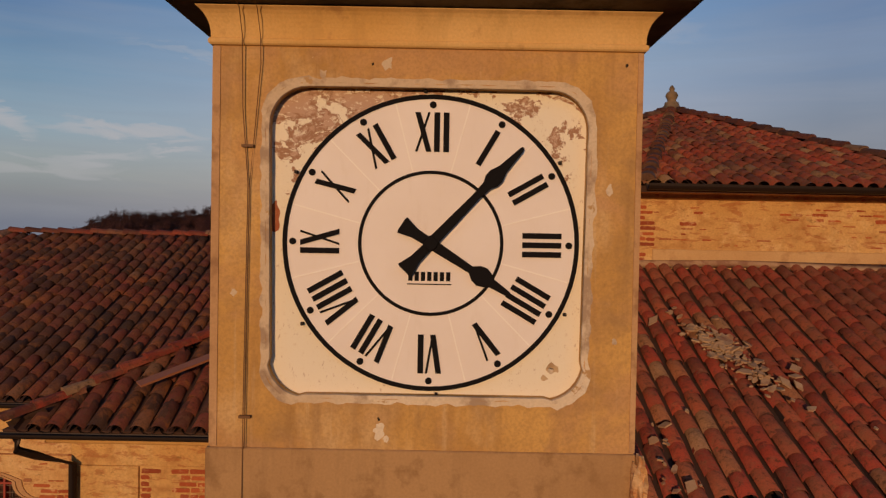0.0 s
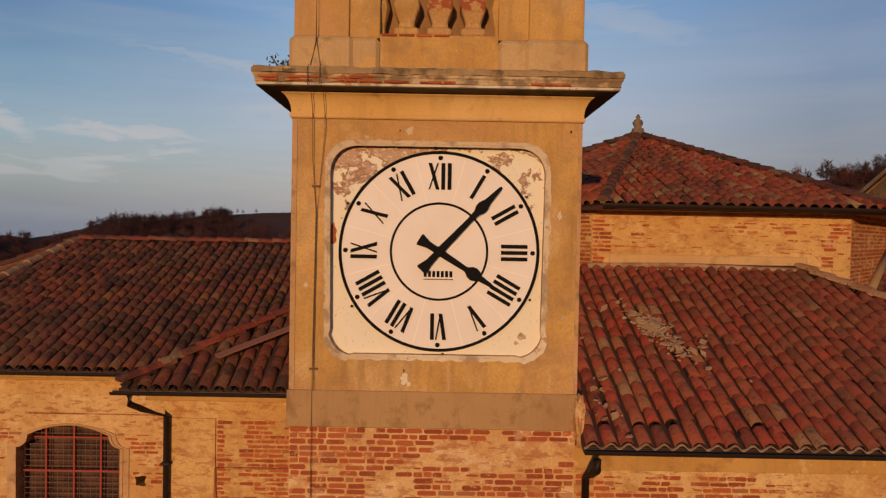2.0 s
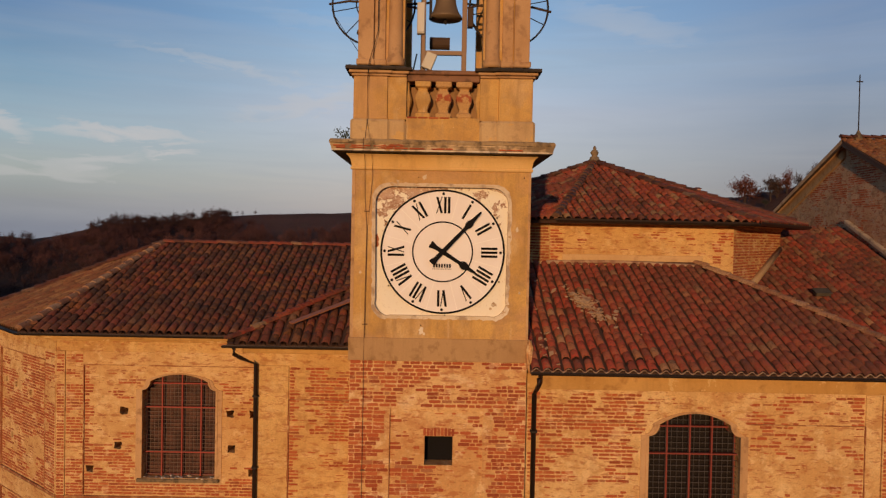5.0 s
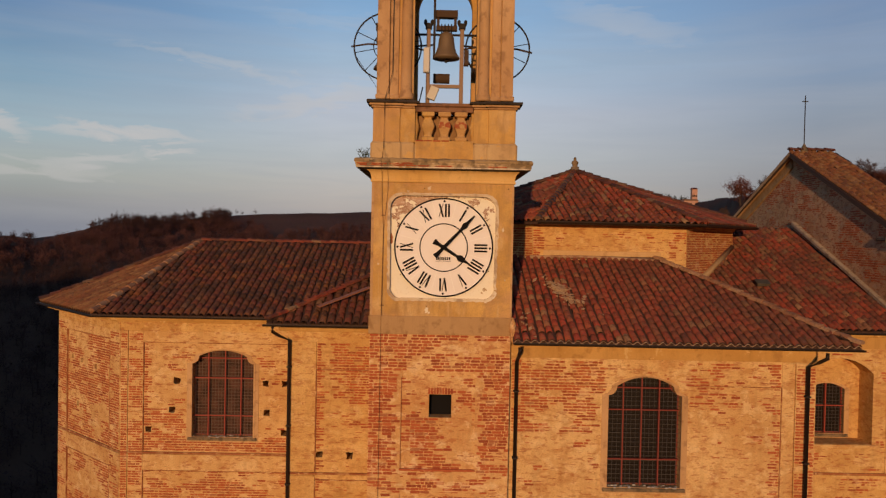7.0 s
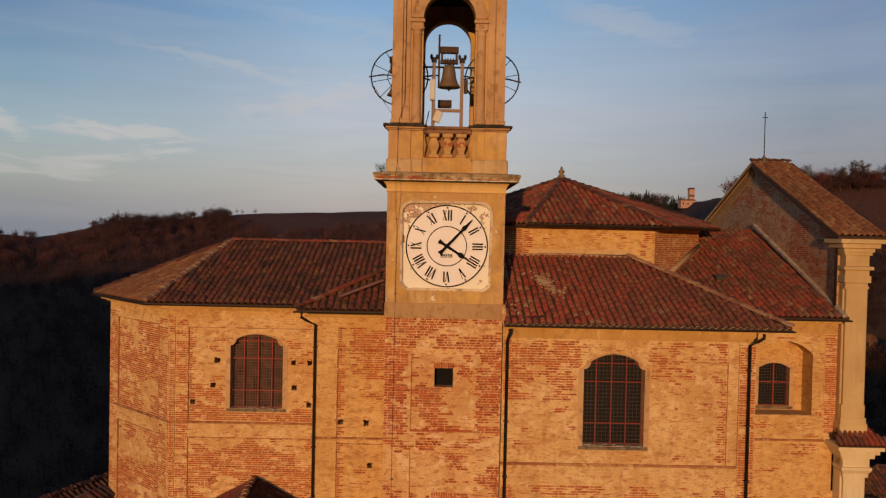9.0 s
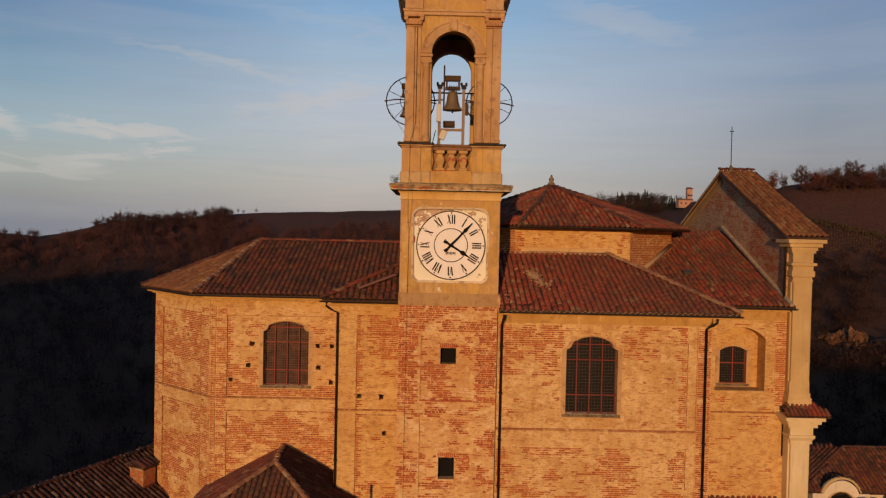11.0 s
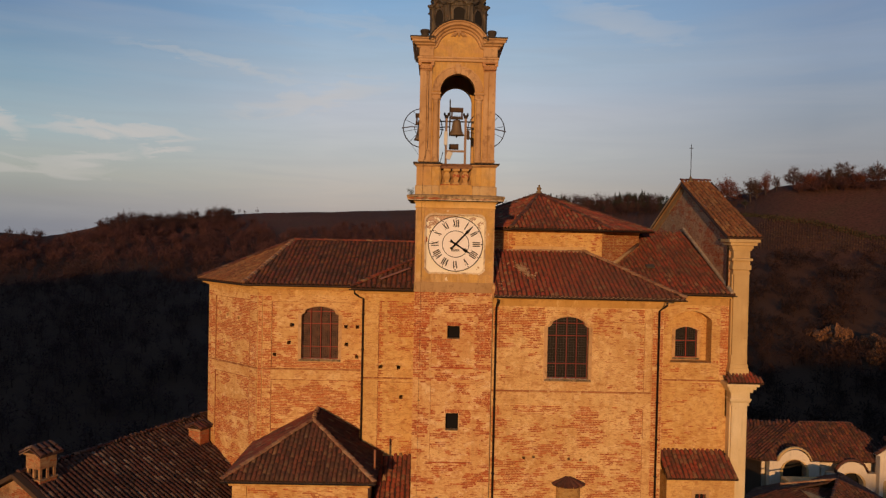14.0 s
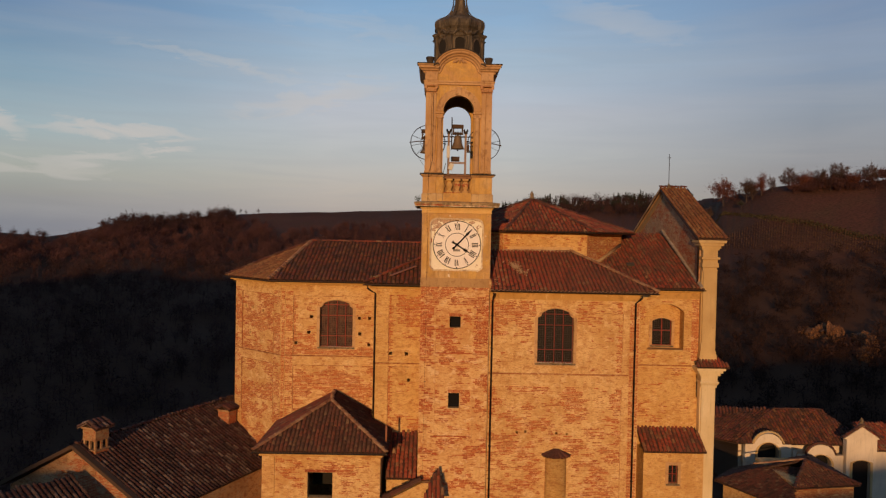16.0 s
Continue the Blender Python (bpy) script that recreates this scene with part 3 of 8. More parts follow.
def lay_tiles(name, poly, material, parent, seed, pitch=0.23, expose=0.35, pick=None, eave=None):
    """Curved clay tiles over a sloping roof face. poly: its corners in space, the first two along the eave, seen from outside counter-clockwise."""
    rng = random.Random(seed)
    p = [Vector(q) for q in poly]
    m = basis(p[0], p[1] - p[0], p[-1] - p[0])
    inv = m.inverted()
    loop = [tuple((inv @ q)[:2]) for q in p]
    u0, u1 = min(q[0] for q in loop), max(q[0] for q in loop)
    v1 = max(q[1] for q in loop)
    verts, faces, smooth, single = ([], []), ([], []), ([], []), []
    cols = max(1, int((u1 - u0) / pitch))
    step = (u1 - u0) / cols
    for ci in range(cols):
        uc = u0 + (ci + 0.5) * step
        drift = rng.uniform(-0.02, 0.02)
        slide = rng.uniform(-0.18, 0.18)
        for ri in range(int(v1 / expose) + 1):
            va = ri * expose + (slide + rng.uniform(-0.02, 0.02) if ri else 0.0) - 0.03
            vm = va + expose / 2
            for kind in (0, 1):
                uu = uc + drift * math.sin(ri * 0.7 + ci) + (step / 2 if kind else 0)
                if not inside(loop, uu, min(max(vm, 0.02), v1)):
                    continue
                ln = expose + (0.07 if ri else 0.20)
                sag = 0.018 * noise.noise(Vector((uu * 0.9, va * 0.9, seed)))
                r0, r1 = (step * 0.395, step * 0.362) if kind == 0 else (step * 0.36, step * 0.40)
                lift, tilt = (0.040 + sag + rng.uniform(0, 0.010), 0.004) if kind == 0 else (0.050 + sag, 0.010)
                yaw, off = rng.uniform(-0.035, 0.035), rng.uniform(-0.012, 0.012)
                if kind == 0 and pick and pick[0] < uu < pick[1] and pick[2] < vm < pick[3]:
                    single.append((uu + off, va, lift, yaw, step))
                    continue
                vs, fs, flags = verts[kind], faces[kind], smooth[kind]
                n = len(vs)
                sg = 6 if kind == 0 else 4
                sign = 1 if kind == 0 else -1
                for end, (vv, r, up) in enumerate(((va, r0, lift + tilt), (va + ln, r1, lift))):
                    for s in range(sg + 1):
                        a = math.pi * s / sg
                        vs.append(m @ Vector((uu + off + yaw * end * ln - r * math.cos(a), vv, up + sign * r * 0.92 * math.sin(a) - (0.02 if kind == 0 else 0.0))))
                for s in range(sg):
                    fs.append((n + s, n + s + sg + 1, n + s + sg + 2, n + s + 1) if kind == 1 else (n + s + 1, n + s + sg + 2, n + s + sg + 1, n + s))
                flags += [True] * sg
                if kind == 0:
                    k = len(vs)
                    for s in range(sg + 1):
                        a = math.pi * s / sg
                        vs.append(m @ Vector((uu + off - r0 * 0.96 * math.cos(a), va + 0.004, lift + tilt + r0 * 0.885 * math.sin(a) - 0.02)))
                    for s in range(sg):
                        fs.append((n + s, k + s, k + s + 1, n + s + 1))
                    flags += [False] * sg
    bm = slab(loop, [], 0.09, m)
    roof = part(name, bm, TILE_BASE, parent)
    tiles_todo.append((m, verts, faces, smooth, single, roof, material))
    if eave:
        # lime bedding in a wavy line along the eave
        lv, lf = [], []
        n = cols * 10
        for i in range(n + 1):
            u = u0 + (u1 - u0) * i / n
            z = 0.034 - 0.040 * math.cos(2 * math.pi * (u - u0) / step) + 0.006 * noise.noise(Vector((u * 9, seed, 0)))
            th = 0.006 + 0.004 * noise.noise(Vector((u * 5, seed, 4)))
            lv += [m @ Vector((u, -0.045, z - th)), m @ Vector((u, -0.045, z + th)), m @ Vector((u, -0.01, z + th)), m @ Vector((u, -0.01, z - th))]
        for i in range(n):
            for j in range(4):
                lf.append((4 * i + j, 4 * i + (j + 1) % 4, 4 * i + 4 + (j + 1) % 4, 4 * i + 4 + j))
        mesh_of("eave_mortar", lv, lf, eave, roof)
    return roof


tiles_todo = []


def ridge(a, b, material, parent, seed, radius=0.12, length=0.38, name="ridge_tiles"):
    """A row of ridge or hip tiles bedded along an edge."""
    rng = random.Random(seed)
    a, b = Vector(a), Vector(b)
    d = (b - a).normalized()
    s = d.cross(Vector((0, 0, 1))).normalized()
    up = s.cross(d)
    verts, faces = [], []
    n = max(1, int((b - a).length / length))
    for i in range(n):
        o = a + (b - a) * (i / n)
        e = o + d * ((b - a).length / n + 0.06)
        k = len(verts)
        j = s * rng.uniform(-0.02, 0.02) + up * rng.uniform(0, 0.02)
        for q, r, lift in ((o, radius * 1.1, 0.03), (e, radius * 0.92, 0.0)):
            for t in range(7):
                g = math.pi * t / 6
                verts.append(q + j + s * (-r * math.cos(g)) + up * (r * 0.85 * math.sin(g) + lift))
        for t in range(6):
            faces.append((k + t, k + t + 7, k + t + 8, k + t + 1))
        faces.append(tuple(k + t for t in range(7)))
        faces.append(tuple(k + 13 - t for t in range(7)))
    return mesh_of(name, verts, faces, material, parent)


def gutter(a, b, parent, radius=0.07, name="gutter"):
    a, b = Vector(a), Vector(b)
    d = (b - a).normalized()
    s = d.cross(Vector((0, 0, 1))).normalized()
    bm = bmesh.new()
    rings = []
    for q in (a, b):
        outer = [bm.verts.new(q + s * (-radius * math.cos(math.pi * t / 8)) + Vector((0, 0, -radius * math.sin(math.pi * t / 8)))) for t in range(9)]
        inner = [bm.verts.new(q + s * (-(radius - 0.012) * math.cos(math.pi * t / 8)) + Vector((0, 0, -(radius - 0.012) * math.sin(math.pi * t / 8)))) for t in range(9)]
        rings.append(outer + inner[::-1])
    n = len(rings[0])
    for i in range(n):
        bm.faces.new((rings[0][i], rings[0][(i + 1) % n], rings[1][(i + 1) % n], rings[1][i]))
    bm.faces.new(rings[0])
    bm.faces.new(list(reversed(rings[1])))
    bmesh.ops.recalc_face_normals(bm, faces=bm.faces[:])
    return part(name, bm, GUTTER, parent, "dark brown metal gutter")


def drainpipe(x, y, z0, z1, parent, hook=(0.0, -0.5)):
    pts = [(x + hook[0], y + hook[1], z1 + 0.35), (x + hook[0], y + hook[1], z1 + 0.2), (x + hook[0] * 0.7, y + hook[1] * 0.6, z1 + 0.06), (x, y, z1 - 0.15), (x, y, z0)]
    pipe = part("drainpipe", tube(pts, 0.055), GUTTER, parent, "dark brown metal drainpipe")
    z = z1 - 1.0
    while z > z0:
        part("bracket", boxes((x - 0.075, x + 0.075, y - 0.07, y + 0.16, z - 0.02, z + 0.02)), IRON, pipe)
        z -= 1.9
    return pipe


def patchy(seed, scale, level, soft=0.2, low=0.12, high=0.97):
    """Where the plaster has come off: a smooth function of (u, v) between low and high."""
    def f(u, v):
        k = noise.noise(Vector((u * scale, v * scale * 1.7, seed))) * 0.55 + 0.45 * noise.noise(Vector((u * scale * 2.2, v * scale * 6.0, seed + 7))) + 0.18 * noise.noise(Vector((u * 3.0, v * 9.0, seed + 9)))
        return min(high, max(low, 0.5 + (k - level) / (2 * soft)))
    return f

# ---- ground and hills ----
CX, CY = 0.0, 0.0


def ramp_of(x, stops):
    return float(np.interp(x, [s[0] for s in stops], [s[1] for s in stops]))


# skyline angles by bearing, in degrees, fitted to the camera's view; and how far off the crests are
CREST = [(-180, 2.0), (-100, 1.0), (-60, -0.6), (-31, -0.62), (-29.3, -0.73), (-28, -0.86), (-26.5, -0.6), (-25, -0.22), (-24, 0.15), (-22.1, 0.40), (-19.8, 0.55), (-14.6, 1.08), (-11.7, 1.27), (-7.5, 1.45), (-1.6, 1.7), (7.4, 2.2), (12.5, 2.3), (15, 2.4), (19.5, 2.75), (21, 2.95), (22.6, 3.2), (24.2, 3.62), (26.4, 3.95), (29, 4.2), (30.8, 4.35), (32.5, 4.55), (36, 4.8), (50, 4.4), (90, 2.0), (130, 2.0), (180, 2.0)]
CREST_R = [(-180, 700), (-60, 700), (-31, 640), (-24, 690), (-14, 820), (-5, 850), (5, 850), (14, 780), (18.5, 620), (21.5, 450), (25, 415), (40, 400), (90, 500), (180, 700)]
FLOOR = [(-180, -30), (-60, -60), (-10, -55), (15, -40), (35, -30), (90, -28), (180, -30)]


def ground_z(x, y):
    dx, dy = x - 0.0, y + 20.0
    r = math.hypot(dx, dy)
    a = math.degrees(math.atan2(dx, dy))
    crest_r, crest = ramp_of(a, CREST_R), 18 + ramp_of(a, CREST_R) * math.tan(radians(ramp_of(a, CREST)))
    floor = ramp_of(a, FLOOR)
    # the spur on which the village stands
    px, py = max(0.0, -20 - x, x - 30), max(0.0, y - 34, -26 - y)
    away = math.hypot(px, py)
    spur = -1.0 - 0.00 * away
    drop = min(1.0, away / 85.0)
    drop = drop * drop * (3 - 2 * drop)
    z = spur + (floor - spur) * drop
    if x > 14:
        z -= 3.6 * min(1.0, (x - 14) / 9.0) * (1 - drop)
    k = max(0.0, (r - 170) / max(1.0, crest_r - 170))
    if k < 1:
        s = k ** 1.25
        z += (crest - floor) * s * drop
    else:
        z = crest - (crest - floor) * min(1.0, ((k - 1) * 1.1) ** 1.3) * 0.9
    # unseen hill behind the camera, added and shaped to cast the valley's shade
    if y < -60:
        crown = ramp_of(x, [(-900, 60), (-210, 46), (-115, 40), (-77, 34), (-57, 25), (-51, 20.5), (-46, 17.5), (-41, 16.5), (-8, 16.5), (-4, 18.3), (15, 18.3), (21, 16.5), (70, 16.5), (88, 20), (102, 36), (112, 44), (230, 46), (900, 60)])
        if x < -90 or x > 112:
            crown += 30 * noise.noise(Vector((x * 0.012, 0, 8))) + 12 * noise.noise(Vector((x * 0.05, 0, 9)))
        k2 = min(1.0, (-60 - y) / 90.0)
        z = max(z, z + (crown - z) * k2 * k2 * (3 - 2 * k2))
    rough = noise.noise(Vector((x * 0.006, y * 0.006, 3))) * 9 + noise.noise(Vector((x * 0.02, y * 0.02, 5))) * 2.5
    return z + rough * min(1.0, away / 160.0) * min(1.0, max(0.15, abs(k - 1) * 2.5))


def ground_mat():
    m = Mat("winter_hillside", 0.95, 0.0, 0.1)
    big, mid, fine = m.noise(0.012, 5), m.noise(0.07, 6, 0.65), m.noise(0.9, 4)
    c = m.mix(m.ramp(big, [(0.40, 0), (0.6, 1)]), (0.118, 0.046, 0.029), (0.082, 0.037, 0.024))
    c = m.mix(m.ramp(mid, [(0.45, 0), (0.7, 0.8)]), c, (0.10, 0.052, 0.028))
    c = m.mix(m.ramp(fine, [(0.35, 0.6), (0.6, 0)]), c, (0.035, 0.022, 0.015))
    # valley's wooded floor: leaf litter brown, darkened by height to put its shade into the colour
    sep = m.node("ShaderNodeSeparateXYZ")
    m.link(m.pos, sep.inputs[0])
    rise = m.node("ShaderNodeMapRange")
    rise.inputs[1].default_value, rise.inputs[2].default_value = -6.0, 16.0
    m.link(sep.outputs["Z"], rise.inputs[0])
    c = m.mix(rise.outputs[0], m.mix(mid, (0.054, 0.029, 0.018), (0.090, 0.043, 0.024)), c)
    return m.done(c, ((fine, 0.6),), 0.2)


GROUND = ground_mat()


def build_ground():
    rings = [0, 6, 12, 18, 24, 30, 36, 42, 48, 55, 62, 70, 80, 92, 106, 122, 140, 162, 188, 218, 252, 290, 320, 345, 365, *range(380, 900, 12), 920, 1000, 1200, 1500, 2000, 2800, 4200]
    bearings = sorted({*range(-180, 181, 4), *np.arange(-46, 50, 0.6).tolist(), *np.arange(14, 24, 0.2).tolist()})
    bearings = [b for b in bearings if b < 180]
    verts, faces = [(0, -20, ground_z(0, -20))], []
    n = len(bearings)
    for r in rings[1:]:
        for b in bearings:
            x, y = r * math.sin(radians(b)), -20 + r * math.cos(radians(b))
            z = ground_z(x, y) if r < 2500 else -120.0
            verts.append((x, y, z))
    for j in range(n):
        faces.append((0, 1 + (j + 1) % n, 1 + j))
    for i in range(len(rings) - 2):
        for j in range(n):
            a, b = 1 + i * n + j, 1 + i * n + (j + 1) % n
            faces.append((a, b, b + n, a + n))
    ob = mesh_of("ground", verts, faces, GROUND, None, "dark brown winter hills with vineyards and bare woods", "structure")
    ob["category"] = "ground"
    for p in ob.data.polygons:
        p.use_smooth = True


build_ground()

# ---- bell tower ----
TX0, TX1, TF, TB = -2.13, 1.80, 6.93, 10.95
TXC = (TX0 + TX1) / 2
tower = thing("bell_tower", "tall ochre plastered bell tower with brick shaft and onion cupola", "bell tower", at=(TXC, 8.9, -1))
tower.matrix_world = Matrix.Identity(4)
FRONT = front(TF)

hole_1, hole_2, hole_3 = rect(-0.44, 0.19, 12.62, 13.27), rect(-0.44, 0.20, 7.98, 8.86), rect(-0.30, 0.30, 2.6, 3.4)
panel_1, panel_2 = rect(-1.22, 0.85, 11.17, 13.88), rect(-1.22, 0.83, 6.38, 10.48)
shaft_loop = rect(TX0, TX1, -1.2, 14.95)
shaft = part("shaft_wall", slab(shaft_loop, [panel_1, panel_2], 0.056, FRONT), WALL_PEACH, tower, "weathered red brick and patched plaster shaft")
inner = part("recessed_panel_wall", slab(rect(TX0 + 0.02, TX1 - 0.02, -1.2, 14.95), [hole_1, hole_2], 0.6, front(TF + 0.05)), WALL_PEACH, tower)
# black plates added in the holes, painting the dark of their depth
for hl in (hole_1, hole_2):
    part("hole_darkness", slab(grow(hl, 0.02), [], 0.05, front(TF + 0.45)), BLACK, inner)
part("side_wall", boxes((TX0, TX0 + 0.6, TF + 0.66, TB, -1.2, 19.2), (TX0, TX0 + 0.02, TF + 0.03, TF + 0.66, -1.2, 14.94)), WALL, tower)
part("side_wall", boxes((TX1 - 0.6, TX1, TF + 0.66, TB, -1.2, 19.2), (TX1 - 0.02, TX1, TF + 0.03, TF + 0.66, -1.2, 14.94)), WALL, tower)
part("back_wall", boxes((TX0 + 0.6, TX1 - 0.6, TB - 0.6, TB, -1.2, 19.2)), WALL, tower)
part("floor_slab", boxes((TX0 + 0.6, TX1 - 0.6, TF + 0.66, TB - 0.6, 14.6, 14.9)), DARK, tower)
part("cement_band", boxes((TX0 - 0.04, TX1 + 0.02, TF - 0.03, TF + 0.6, 14.95, 15.46), bevel=0.012), CEMENT, tower, "smooth grey brown cement band")


def rounded_panel(x0, x1, z0, z1, r):
    pts = []
    for cx, cz, a0, hollow in ((x1 - r, z0 + r, -90, True), (x1 - r, z1 - r, 0, False), (x0 + r, z1 - r, 90, False), (x0 + r, z0 + r, 180, True)):
        for i in range(9):
            a = radians(a0 + 90 * i / 8)
            k = 0.93 if hollow and i in (0, 8) else 1.0
            pts.append((cx + r * math.cos(a) * k, cz + r * math.sin(a) * k))
    return pts


PX0, PX1, PZ0, PZ1 = -1.62, 1.325, 15.935, 18.815
panel_loop = rounded_panel(PX0, PX1, PZ0, PZ1, 0.36)
part("clock_stage_wall", slab(rect(TX0, TX1, 15.46, 19.2), [panel_loop], 0.62, FRONT), OCHRE, tower, "stained ochre plaster wall round the clock")


def worn_ground_mat():
    m = Mat("flaking_white_ground", 0.9)
    n, fine, big = m.noise(2.7, 9, 0.66, (1, 1, 1.3), 0.5), m.noise(26, 5), m.noise(1.3, 4)
    sep = m.node("ShaderNodeSeparateXYZ")
    m.link(m.pos, sep.inputs[0])
    up = m.node("ShaderNodeMapRange")
    up.inputs[1].default_value, up.inputs[2].default_value, up.inputs[3].default_value, up.inputs[4].default_value = 17.2, 18.7, -0.17, 0.10
    m.link(sep.outputs["Z"], up.inputs[0])
    add = m.node("ShaderNodeMath")
    side = m.node("ShaderNodeMapRange")
    side.inputs[1].default_value, side.inputs[2].default_value, side.inputs[3].default_value, side.inputs[4].default_value = -1.4, 1.2, 0.035, -0.065
    m.link(sep.outputs["X"], side.inputs[0])
    tot = m.node("ShaderNodeMath")
    m.link(n, tot.inputs[0])
    m.link(side.outputs[0], tot.inputs[1])
    m.link(tot.outputs[0], add.inputs[0])
    m.link(up.outputs[0], add.inputs[1])
    base = m.mix(big, (0.81, 0.73, 0.55), (0.85, 0.78, 0.62))
    c = m.mix(m.ramp(add.outputs[0], [(0.545, 0), (0.56, 1)]), base, (0.36, 0.20, 0.115))
    c = m.mix(m.ramp(add.outputs[0], [(0.60, 0), (0.62, 0.85)]), c, (0.54, 0.36, 0.25))
    c = m.mix(m.ramp(m.noise(13, 7, 0.75, (1, 1, 1.7), 0.4), [(0.54, 0), (0.58, 0.75)]), c, base)
    c = m.mix(m.ramp(m.noise(22, 5, 0.7, (1, 1, 0.6)), [(0.62, 0), (0.68, 0.5)]), c, (0.40, 0.25, 0.15))
    c = m.mix(m.ramp(fine, [(0.6, 0), (0.75, 0.3)]), c, (0.58, 0.42, 0.24))
    return m.done(c, ((add.outputs[0], 0.5), (fine, 0.25)), 0.012)


RIM = plaster_mat("peeling_rim", (0.60, 0.45, 0.28), (0.78, 0.66, 0.48), (0.30, 0.19, 0.12), 0.50, False, (0.50, 0.30, 0.12))
part("clock_ground", slab(grow(panel_loop, 0.02), [], 0.1, front(TF + 0.13)), worn_ground_mat(), tower, "flaking white plaster ground behind the dial")


def ragged(loop, step, size, seed):
    """A loop cut finer and frayed in and out."""
    out = []
    for (a, b), (c, d) in zip(loop, loop[1:] + loop[:1]):
        n = max(1, int(math.hypot(c - a, d - b) / step))
        for i in range(n):
            u, v = a + (c - a) * i / n, b + (d - b) * i / n
            out.append((u + size * noise.noise(Vector((u * 9, v * 9, seed))), v + size * noise.noise(Vector((u * 9, v * 9, seed + 5)))))
    return out


for k, (d0, d1, pr) in enumerate(((-0.004, 0.030, 0.016), (0.032, 0.075, 0.006))):
    part("panel_rim", slab(ragged(grow(panel_loop, d1), 0.05, 0.016 + 0.018 * k, 3 + k), [ragged(grow(panel_loop, d0), 0.05, 0.004, 8)], pr + 0.03, front(TF - pr)), RIM, tower, "peeling moulded plaster rim")

part("corner_strip", boxes((TX0 - 0.012, TX0 + 0.06, TF - 0.012, TF + 0.3, 15.47, 19.16)), OCHRE_TRIM, tower)
part("corner_strip", boxes((TX1 - 0.04, TX1 + 0.012, TF - 0.012, TF + 0.3, 15.47, 19.16)), OCHRE_TRIM, tower)

CORNICE = plaster_mat("cornice_plaster", (0.66, 0.385, 0.115), (0.76, 0.50, 0.20), (0.46, 0.25, 0.09), 0.58, True)
SHAFT_PLAN = plan(TX0, TX1, TF, TB)
part("cornice", moulding(SHAFT_PLAN, [(0.0, 19.165), (0.03, 19.17), (0.045, 19.185), (0.048, 19.205), (0.042, 19.225), (0.026, 19.235), (0.026, 19.25), (0.028, 19.29), (0.034, 19.33), (0.045, 19.37), (0.06, 19.405), (0.08, 19.44), (0.105, 19.47), (0.14, 19.495), (0.14, 19.505)]), CORNICE, tower, "hollow ochre cornice moulding")
# shade under the overhang is put into the soffit's dark colour
part("cornice_soffit", moulding(SHAFT_PLAN, [(0.02, 19.507), (0.41, 19.53), (0.415, 19.55)]), STONE_DARK, tower, "soffit coloured dark for the shade under the cornice")
part("cornice_edge", moulding(SHAFT_PLAN, [(0.39, 19.535), (0.422, 19.545), (0.422, 19.575), (0.39, 19.58)]), RIM, tower, "crumbling edge of the cornice")
fascia = moulding(SHAFT_PLAN, [(0.36, 19.575), (0.43, 19.58), (0.425, 19.60), (0.435, 19.64), (0.45, 19.66), (0.455, 19.69)])
bmesh.ops.subdivide_edges(fascia, edges=[e for e in fascia.edges if e.calc_length() > 2], cuts=60)
for v in fascia.verts:
    v.co.y += 0.016 * noise.noise(Vector((v.co.x * 6, v.co.z * 20, 7)))
    v.co.z += 0.008 * noise.noise(Vector((v.co.x * 8, v.co.y * 4, 3)))
part("cornice_fascia", fascia, FASCIA, tower, "crumbling fascia with brick showing through")
CRUST = plaster_mat("mossy_crust", (0.26, 0.165, 0.075), (0.42, 0.28, 0.13), (0.07, 0.05, 0.03), 0.50, True, (0.50, 0.36, 0.19))
crust = moulding(SHAFT_PLAN, [(0.38, 19.68), (0.465, 19.69), (0.47, 19.745), (0.44, 19.785), (0.40, 19.79), (-0.3, 19.88)])
bmesh.ops.subdivide_edges(crust, edges=[e for e in crust.edges if e.calc_length() > 2], cuts=40)
for v in crust.verts:
    j = noise.noise(Vector((v.co.x * 4, v.co.y * 4, v.co.z * 9)))
    v.co.z += 0.03 * j
    v.co.y += 0.014 * noise.noise(Vector((v.co.x * 7, v.co.z * 11, 2)))
part("cornice_top", crust, CRUST, tower, "weathered stone ledge with lichen")

rng = random.Random(44)
for i in range(34):
    x = rng.uniform(-2.48, -1.0) if i < 22 else rng.uniform(-1.0, 2.1)
    z = rng.choice((19.607, 19.648)) if i < 22 else 19.60
    half = rng.uniform(0.05, 0.12)
    part("bare_brick", boxes((x - half, x + half, TF - 0.452 - rng.uniform(0, 0.006), TF - 0.38, z - 0.018, z + rng.uniform(0.008, 0.018)), bevel=0.006), BRICK, tower)

